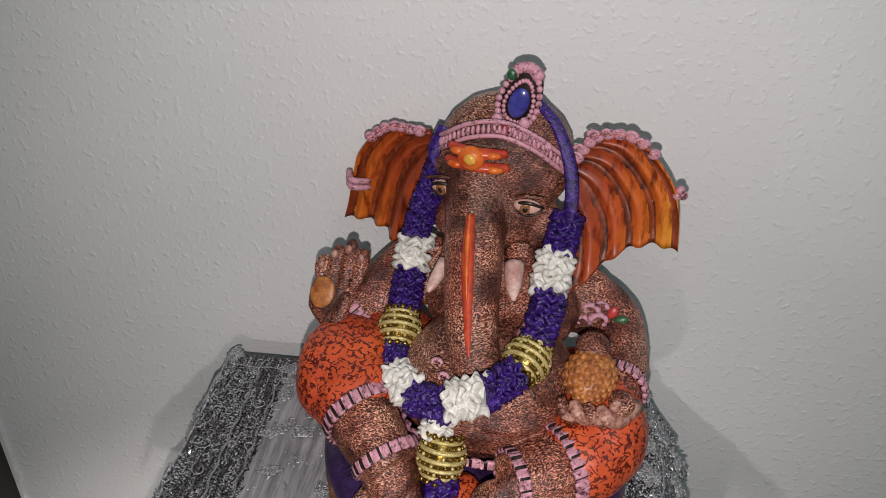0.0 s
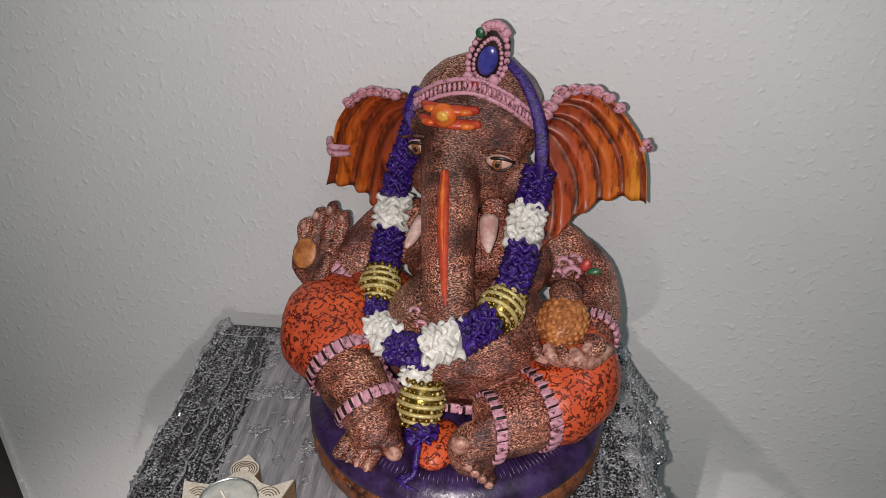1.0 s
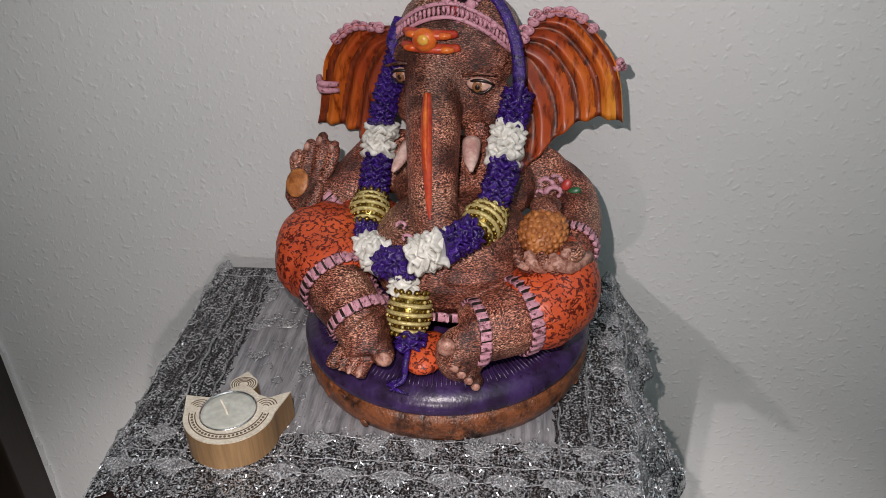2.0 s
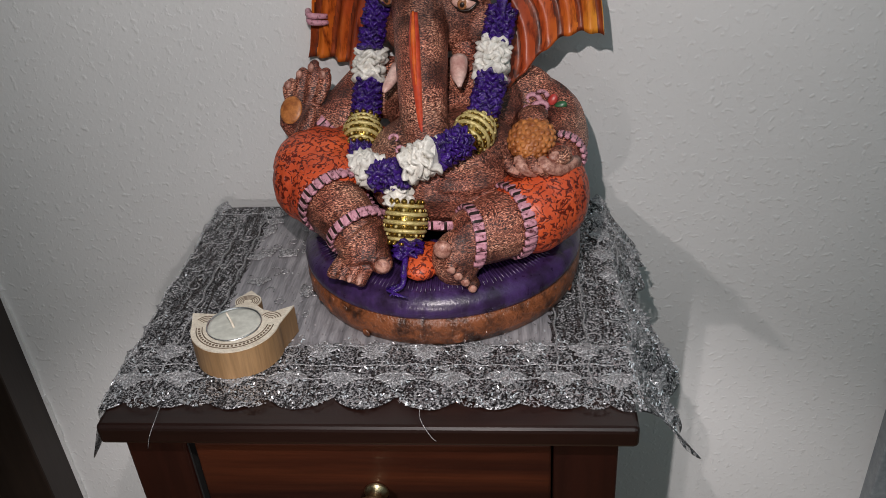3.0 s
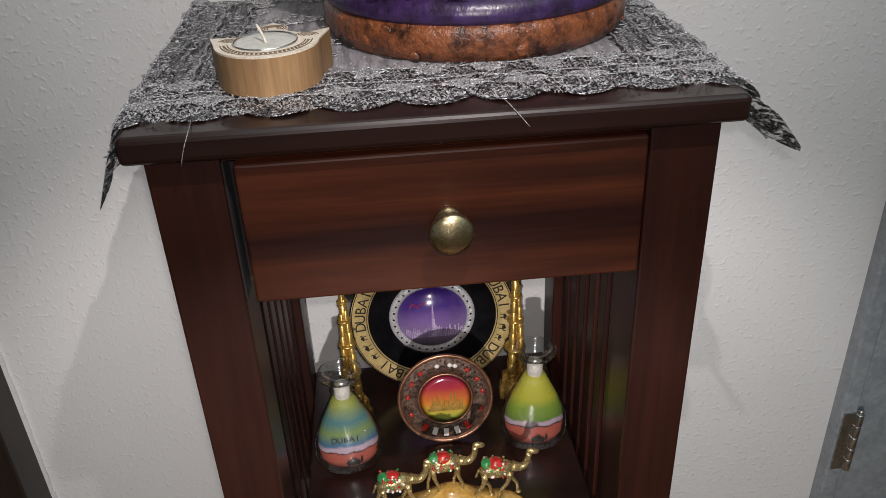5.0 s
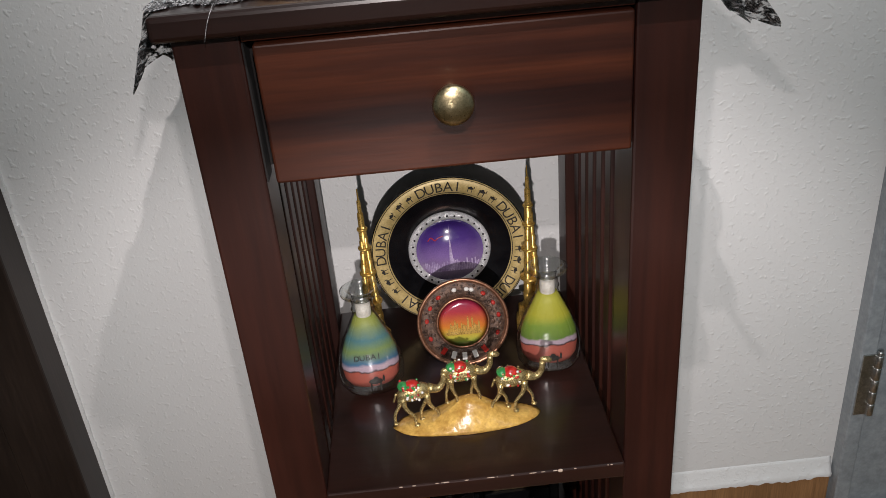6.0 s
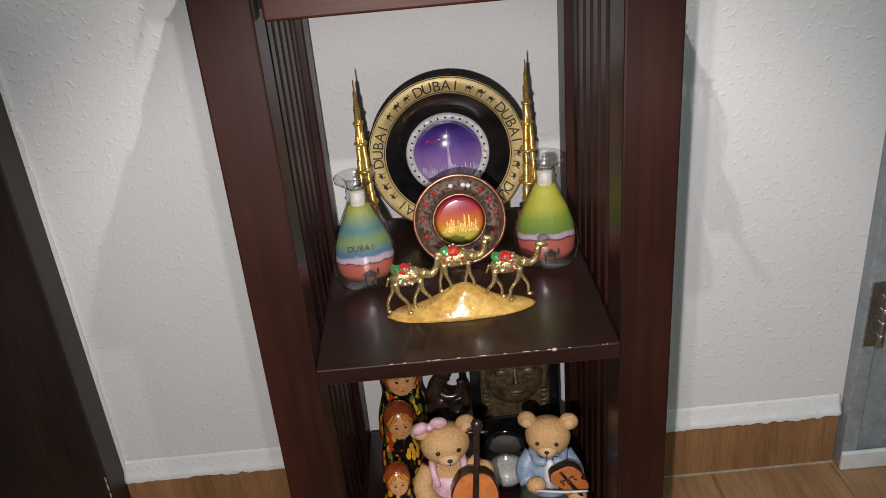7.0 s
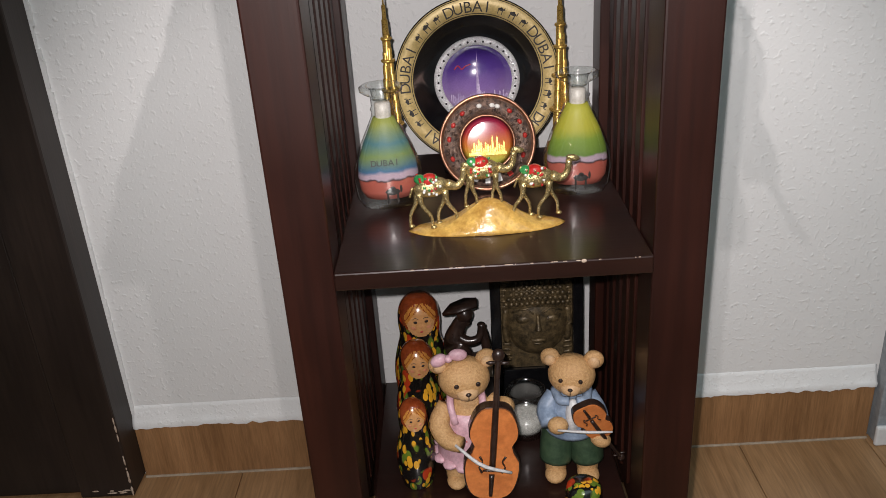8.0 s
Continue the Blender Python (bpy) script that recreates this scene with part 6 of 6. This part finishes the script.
def build_doll(x, y, h, r, label, turn):
    """A turned doll, painted in fields: black floral body, orange hood, parted blond hair, cream face."""
    bm = bmesh.new()
    prof = spline([(0.70, 0.0), (0.78, 0.01), (0.92, 0.14), (1.0, 0.30), (0.96, 0.44), (0.83, 0.56), (0.735, 0.635), (0.715, 0.69), (0.74, 0.76), (0.72, 0.85), (0.60, 0.925), (0.36, 0.98), (0.02, 1.0)], 84)
    lathe(bm, [(r * a, h * b) for a, b in prof], 108, 0)

    def skin(u, v):
        """The front of the doll at a share of its radius and height."""
        wide = min(prof, key=lambda p: abs(p[1] - v))[0]
        return u * r, -r * math.sqrt(max(0.01, wide * wide - u * u)), v * h

    for f in bm.faces:
        c = f.calc_center_median()
        u, v = c.x / r, c.z / h
        f.smooth = True
        if v > 0.93 or (v > 0.74 and (u / 0.66) ** 2 + ((v - 0.87) / 0.145) ** 2 < 1 and c.y < 0) or (v > 0.84 and c.y > 0):
            f.material_index = 1
        if c.y < 0 and (u / 0.54) ** 2 + ((v - 0.850) / 0.108) ** 2 < 1 and v > 0.80:
            streak = math.sin(46 * (abs(u) + 3.2 * (v - 0.8)))
            f.material_index = 3 if streak > -0.75 else 1
        if c.y < 0 and (u / 0.47) ** 2 + ((v - 0.822) / 0.112) ** 2 < 1 and v < 0.925 - 0.26 * u * u - 0.10 * abs(u):
            f.material_index = 2
    for s in (-1, 1):
        ball(bm, skin(s * 0.19, 0.835), (r * 0.070, r * 0.02, h * 0.011), (0, 0, s * 15), 4, 10, 6)
        brow = [skin(s * a, b) for a, b in ((0.08, 0.858), (0.18, 0.866), (0.30, 0.853))]
        tube(bm, [(*p, r * k) for p, k in zip(brow, (0.010, 0.016, 0.008))], 4, 8, 5)
        ball(bm, skin(s * 0.27, 0.788), (r * 0.095, r * 0.012, h * 0.015), (0, 0, s * 22), 5, 10, 6)
    ball(bm, skin(0, 0.757), (r * 0.060, r * 0.02, h * 0.008), (0, 0, 0), 6, 10, 6)
    ball(bm, skin(0, 0.795), (r * 0.022, r * 0.02, h * 0.008), (0, 0, 0), 5, 8, 6)
    ob = link_mesh("nesting_doll", bm, [FLORAL, SCARF, FACEP, BLOND, EBONY, BLUSH, REDP])
    ob.matrix_world = pose(x, y, LOW + 0.0003, 0, 0, turn)
    tagged(ob, label, "doll", "nesting dolls")


def fiddle_outline(w, h):
    pts = []
    for k in range(36):
        t = 2 * math.pi * k / 36
        z = -math.cos(t) * h / 2
        u = z / h + 0.5
        wid = w / 2 * (abs(math.sin(t)) ** 0.55) * (1.0 - 0.16 * u - 0.30 * math.exp(-((u - 0.56) / 0.10) ** 2))
        pts.append((wid if math.sin(t) > 0 else -wid, z))
    return pts


def fiddle(bm, m, w, h, deep, mi, dark, neck):
    """A violin or cello: waisted body with a dark rim, neck, strings and scroll."""
    flip = Matrix(((1, 0, 0, 0), (0, 0, 1, 0), (0, 1, 0, 0), (0, 0, 0, 1)))
    prism(bm, fiddle_outline(w * 1.06, h * 1.03), -deep * 0.1, deep, dark, m @ flip)
    prism(bm, fiddle_outline(w, h), -deep * 0.35, deep * 0.9, mi, m @ flip)
    at = lambda x, y, z: tuple(m @ Vector((x, y, z)))
    tube(bm, [(*at(0, -deep * 0.55, -h * 0.12), w * 0.055), (*at(0, -deep * 0.6, h * 0.3), w * 0.06), (*at(0, -deep * 0.3, h / 2 + neck * 0.6), w * 0.05), (*at(0, 0, h / 2 + neck), w * 0.05)], dark, 14, 8)
    ball(bm, at(0, 0, h / 2 + neck), (w * 0.11, w * 0.09, w * 0.13), (0, 0, 0), dark, 10, 8)
    for s in (-1, 1):
        ball(bm, at(s * w * 0.11, 0, h / 2 + neck * 0.86), (w * 0.09, w * 0.035, w * 0.035), (0, 0, 0), dark, 8, 6)
        tube(bm, [(*at(s * w * 0.22, -deep * 0.4, -h * 0.02), w * 0.022), (*at(s * w * 0.17, -deep * 0.4, -h * 0.08), w * 0.016), (*at(s * w * 0.22, -deep * 0.4, -h * 0.14), w * 0.016), (*at(s * w * 0.17, -deep * 0.4, -h * 0.20), w * 0.022)], dark, 10, 6)
    tube(bm, [(*at(-w * 0.16, -deep * 0.5, -h * 0.17), w * 0.02), (*at(w * 0.16, -deep * 0.5, -h * 0.17), w * 0.02)], dark, 4, 6)
    tube(bm, [(*at(0, -deep * 0.45, -h * 0.22), w * 0.05), (*at(0, -deep * 0.45, -h * 0.46), w * 0.035)], dark, 6, 8)


def bear_head(bm, x, y, z, s, tilt):
    m = pose(x, y, z, 0, 0, tilt)
    at = lambda a, b, c: tuple(m @ Vector((a * s, b * s, c * s)))
    sc = lambda a, b, c: (a * s, b * s, c * s)
    ball(bm, at(0, 0, 0), sc(0.0270, 0.0230, 0.0245), (0, 0, tilt), 0, 24, 16)
    for k in (-1, 1):
        ball(bm, at(k * 0.0245, 0.004, 0.0185), sc(0.0115, 0.0070, 0.0115), (0, 0, tilt), 0, 16, 10)
        ball(bm, at(k * 0.0245, -0.0015, 0.0180), sc(0.0070, 0.0040, 0.0072), (0, 0, tilt), 1, 12, 8)
        ball(bm, at(k * 0.0110, -0.0212, 0.0040), sc(0.0026, 0.0018, 0.0028), (0, 0, tilt), 2, 10, 8)
    ball(bm, at(0, -0.0175, -0.0075), sc(0.0120, 0.0100, 0.0088), (0, 0, tilt), 1, 16, 10)
    ball(bm, at(0, -0.0268, -0.0040), sc(0.0030, 0.0020, 0.0022), (0, 0, tilt), 2, 10, 8)
    tube(bm, [(*at(0, -0.0275, -0.006), 0.0006 * s), (*at(0, -0.0272, -0.0105), 0.0006 * s)], 2, 4, 5)


def build_cello_bear():
    bm = bmesh.new()
    bear_head(bm, -0.005, 0.0, 0.139, 1.02, 8)
    ball(bm, (-0.003, 0.006, 0.088), (0.026, 0.022, 0.034), (0, 0, 0), 0)
    lathe(bm, [(0.034, 0.034), (0.035, 0.037), (0.030, 0.060), (0.0265, 0.085), (0.0245, 0.098)], 28, 3, pose(-0.004, 0.006, 0))
    for k in range(14):
        t = 2 * math.pi * k / 14
        ball(bm, (-0.004 + 0.034 * math.cos(t), 0.006 + 0.034 * math.sin(t), 0.036), (0.0085, 0.0085, 0.0045), (0, 0, 0), 3, 8, 6)
    for s in (-1, 1):
        tube(bm, [(-0.004 + s * 0.013, -0.020, 0.092, 0.004), (-0.004 + s * 0.017, -0.012, 0.112, 0.004), (-0.004 + s * 0.016, 0.008, 0.120, 0.004)], 3, 10, 8)
        tube(bm, [(-0.004 + s * 0.014, 0.002, 0.045, 0.013), (-0.004 + s * 0.015, -0.004, 0.020, 0.012), (-0.004 + s * 0.015, -0.008, 0.008, 0.011)], 0, 10, 12)
        ball(bm, (-0.004 + s * 0.015, -0.014, 0.007), (0.011, 0.015, 0.007), (0, 0, 0), 0, 14, 10)
    tube(bm, [(-0.024, 0.000, 0.104, 0.011), (-0.034, -0.010, 0.086, 0.0115), (-0.026, -0.026, 0.076, 0.0105), (-0.012, -0.036, 0.076, 0.009)], 0, 14, 12)
    tube(bm, [(0.020, 0.000, 0.108, 0.010), (0.030, -0.008, 0.104, 0.010), (0.036, -0.020, 0.112, 0.0105), (0.033, -0.026, 0.120, 0.009)], 0, 14, 12)
    for s in (-1, 1):
        ball(bm, (-0.020 + s * 0.010, -0.006, 0.1700 + s * 0.003), (0.0100, 0.0055, 0.0072), (0, s * 20 - 20, 0), 3, 12, 8)
    ball(bm, (-0.020, -0.008, 0.170), (0.0045, 0.005, 0.0045), (0, 0, 0), 3, 10, 8)
    fb, bb = bmesh.new(), bmesh.new()
    fiddle(fb, pose(0.020, -0.046, 0.071, -6, 5, 0), 0.061, 0.112, 0.011, 4, 5, 0.062)
    tube(bb, [(-0.018, -0.046, 0.084, 0.0016), (0.008, -0.064, 0.070, 0.0022), (0.038, -0.062, 0.056, 0.0016)], 6, 8, 6)
    for k in range(3):
        ball(bm, (-0.018 + k * 0.012, -0.022, 0.080 - (k % 2) * 0.012), (0.0014, 0.001, 0.0014), (0, 0, 0), 7, 6, 5)
    mats = [FUR, MUZZLE, EBONY, ROSE, FIDDLE, EBONY, STICK, REDP]
    fig = thing("bear_figurine", pose(-0.025, -0.229, LOW + 0.0003), "tan resin bear in a pink dress playing a cello", "figurine", "bear musicians")
    for k in (bm, fb, bb):
        k.transform(Matrix.Diagonal((1.0, 1.0, 0.935, 1.0)))
    part("bear", bm, mats, fig)
    part("cello", fb, mats, fig, "orange cello with a dark neck")
    part("bow", bb, mats, fig, "pale grey bow")


def build_violin_bear():
    bm = bmesh.new()
    bear_head(bm, 0.0, 0.0, 0.135, 0.97, -8)
    ball(bm, (0, 0.006, 0.086), (0.027, 0.023, 0.032), (0, 0, 0), 3)
    lathe(bm, [(0.031, 0.062), (0.032, 0.066), (0.029, 0.085), (0.024, 0.106), (0.018, 0.112)], 28, 3, pose(0, 0.006, 0))
    ball(bm, (0.000, -0.018, 0.092), (0.0085, 0.010, 0.022), (0, 0, 0), 6, 14, 10)
    for s in (-1, 1):
        tube(bm, [(s * 0.004, -0.020, 0.113, 0.005), (s * 0.014, -0.016, 0.112, 0.0055), (s * 0.019, 0.004, 0.113, 0.005)], 3, 10, 8)
        tube(bm, [(s * 0.014, 0.004, 0.066, 0.0185), (s * 0.0165, 0.000, 0.040, 0.0195), (s * 0.018, -0.002, 0.022, 0.0190)], 4, 10, 16)
        tube(bm, [(s * 0.017, -0.002, 0.040, 0.0125), (s * 0.018, -0.004, 0.018, 0.0125), (s * 0.018, -0.006, 0.008, 0.012)], 0, 8, 12)
        ball(bm, (s * 0.0185, -0.013, 0.0078), (0.0125, 0.0165, 0.0078), (0, 0, s * 12), 0, 14, 10)
    tube(bm, [(-0.018, 0.004, 0.106, 0.0105), (-0.028, -0.006, 0.092, 0.0115), (-0.025, -0.022, 0.084, 0.0105)], 3, 12, 12)
    ball(bm, (-0.017, -0.030, 0.088), (0.0115, 0.0095, 0.0100), (0, 0, 0), 0, 14, 10)
    tube(bm, [(0.018, 0.004, 0.106, 0.0105), (0.028, -0.006, 0.088, 0.0115), (0.031, -0.018, 0.070, 0.0105)], 3, 12, 12)
    ball(bm, (0.030, -0.026, 0.066), (0.0120, 0.0100, 0.0090), (0, 20, 0), 0, 14, 10)
    fb, bb = bmesh.new(), bmesh.new()
    fiddle(fb, pose(0.021, -0.034, 0.096, -14, 152, 0), 0.038, 0.056, 0.007, 5, 2, 0.046)
    tube(bb, [(-0.018, -0.041, 0.090, 0.0013), (0.012, -0.046, 0.091, 0.0017), (0.040, -0.046, 0.091, 0.0012)], 7, 8, 6)
    for z in (0.078, 0.086):
        ball(bm, (0.010, -0.024, z), (0.0018, 0.0012, 0.0018), (0, 0, 0), 2, 8, 6)
    mats = [FUR, MUZZLE, EBONY, SKYB, MOSS, FIDDLE, SHIRT, STICK]
    fig = thing("bear_figurine", pose(0.083, -0.230, LOW + 0.0003, 0, 0, -4), "tan resin bear in blue jacket and green shorts playing a violin", "figurine", "bear musicians")
    for k in (bm, fb, bb):
        k.transform(Matrix.Diagonal((0.95, 0.97, 0.945, 1.0)))
    part("bear", bm, mats, fig)
    part("violin", fb, mats, fig, "small orange violin")
    part("bow", bb, mats, fig, "pale grey bow")


def build_carving():
    bm = bmesh.new()
    lathe(bm, [(0.022, 0.0), (0.023, 0.004), (0.018, 0.010), (0.012, 0.020), (0.012, 0.050)], 20, 0)
    tube(bm, [(0.000, 0, 0.045, 0.016), (-0.006, 0, 0.075, 0.016), (-0.012, 0, 0.098, 0.013), (-0.006, 0, 0.118, 0.009), (0.002, 0, 0.128, 0.009)], 0, 24, 14)
    ball(bm, (0.002, -0.002, 0.135), (0.010, 0.010, 0.011), (0, 0, 0), 0)
    tube(bm, [(-0.012, 0, 0.108, 0.008), (0.004, -0.006, 0.100, 0.006), (0.018, -0.006, 0.104, 0.005), (0.022, -0.004, 0.122, 0.0045)], 0, 18, 10)
    tube(bm, [(0.000, 0, 0.064, 0.011), (0.016, -0.002, 0.072, 0.009), (0.026, -0.002, 0.080, 0.006), (0.024, -0.003, 0.104, 0.0055), (0.020, -0.004, 0.122, 0.004)], 0, 20, 10)
    prism(bm, [(-0.025, -0.006), (-0.006, -0.012), (0.017, -0.010), (0.019, 0.004), (0.004, 0.011), (-0.014, 0.008)], 0, 0.0035, 0, pose(0.0, 0.0, 0.144, 10, -16, 0))
    ball(bm, (0.001, 0.0, 0.1435), (0.011, 0.009, 0.004), (0, -16, 0), 0)
    ob = link_mesh("carved_figurine", bm, EBONY, True)
    ob.matrix_world = pose(-0.027, -0.100, LOW + 0.0003)
    tagged(ob, "dark brown carved wooden figure with a flat square cap", "figurine")


def build_plaque():
    p = thing("relief_plaque", pose(0.0635, -0.080, LOW + 0.0005, -3, 0, 0), "dark old-gold relief of a serene head in a black frame", "plaque")
    for x0, x1, z0, z1 in ((-0.0565, -0.0440, 0.0, 0.190), (0.0440, 0.0565, 0.0, 0.190), (-0.0438, 0.0438, 0.0, 0.040), (-0.0438, 0.0438, 0.180, 0.190)):
        part("frame_bar", boxed(x0, x1, -0.006, 0.010, z0, z1, 0.001), LACQ, p, "black frame")
    bm = bmesh.new()
    box(bm, -0.0437, 0.0437, 0.0, 0.006, 0.0405, 0.1795)
    for k in range(17):
        z = 0.052 + k * 0.0073
        for s in (-1, 1):
            tube(bm, [(s * 0.032, 0.000, z, 0.0022), (s * 0.0425, 0.000, z + 0.0012, 0.0024)], 0, 4, 6)
    ball(bm, (0, 0.002, 0.104), (0.0385, 0.018, 0.046), (0, 0, 0), 0, 28, 18)
    ball(bm, (0, 0.002, 0.138), (0.0405, 0.016, 0.030), (0, 0, 0), 0, 24, 14)
    ball(bm, (0, 0.004, 0.166), (0.018, 0.014, 0.012), (0, 0, 0), 0, 18, 12)
    for r in range(6):
        for k in range(13 - r):
            x = (k - (12 - r) / 2) * 0.0062
            z = 0.131 + r * 0.0062 + 0.0045 * (1 - (x / 0.039) ** 2)
            y = 0.002 - 0.017 * math.sqrt(max(0.05, 1 - (x / 0.0425) ** 2 - ((z - 0.132) / 0.044) ** 2))
            ball(bm, (x, y, z), (0.0033, 0.0030, 0.0033), (0, 0, 0), 0, 8, 6)
    tube(bm, [(0, -0.0145, 0.120, 0.0022), (0, -0.0180, 0.108, 0.0030), (0, -0.0195, 0.100, 0.0046)], 0, 10, 8)
    for s in (-1, 1):
        tube(bm, [(s * 0.005, -0.0160, 0.121, 0.001), (s * 0.016, -0.0140, 0.1275, 0.0014), (s * 0.030, -0.0080, 0.121, 0.001)], 0, 10, 6)
        ball(bm, (s * 0.0165, -0.0112, 0.1125), (0.0100, 0.0045, 0.0060), (0, 0, 0), 0, 12, 8)
        tube(bm, [(s * 0.0375, 0.000, 0.122, 0.004), (s * 0.0395, -0.001, 0.100, 0.0042), (s * 0.037, -0.001, 0.078, 0.004)], 0, 12, 8)
    ball(bm, (0, -0.0150, 0.086), (0.0105, 0.0040, 0.0030), (0, 0, 0), 0, 12, 8)
    ball(bm, (0, -0.0140, 0.081), (0.0080, 0.0040, 0.0026), (0, 0, 0), 0, 12, 8)
    part("relief_panel", bm, OLDGOLD, p, "old-gold relief panel")


def build_glass_bowl():
    g = thing("glass_holder", pose(0.041, -0.158, LOW + 0.0005), "clear glass candle holder with a white candle", "candle holder")
    bm = bmesh.new()
    lathe(bm, [(0.014, 0.0), (0.020, 0.002), (0.0265, 0.018), (0.0285, 0.034), (0.0265, 0.050), (0.0225, 0.062), (0.0215, 0.062), (0.0250, 0.050), (0.0265, 0.034), (0.0245, 0.020), (0.018, 0.006), (0.001, 0.005)], 36)
    sh = part("bowl", bm, GLASS, g, "clear glass bowl")
    sh.visible_shadow = False
    bm = bmesh.new()
    lathe(bm, [(0.0165, 0.0062), (0.0205, 0.012), (0.0215, 0.024), (0.0200, 0.028), (0.0120, 0.029), (0.001, 0.0285)], 28)
    part("candle", bm, WHITEG, g, "white candle")


def build_pot():
    ob = bmesh.new()
    lathe(ob, [(0.013, 0.0), (0.0165, 0.003), (0.0190, 0.020), (0.0180, 0.042), (0.0165, 0.050), (0.0120, 0.0535), (0.001, 0.0545)], 32)
    o = link_mesh("nesting_doll", ob, FLORAL)
    o.matrix_world = pose(0.083, -0.312, LOW + 0.0003)
    tagged(o, "tiny rounded black lacquer doll with yellow flowers", "doll", "nesting dolls")


build_doll(-0.080, -0.092, 0.162, 0.0345, "large black floral nesting doll with orange scarf", 8)
build_doll(-0.083, -0.153, 0.132, 0.0275, "medium black floral nesting doll with orange scarf", 8)
build_doll(-0.087, -0.232, 0.108, 0.0215, "small black floral nesting doll with orange scarf", 10)
build_cello_bear()
build_violin_bear()
build_carving()
build_plaque()
build_glass_bowl()
build_pot()

lay_planks(floor)
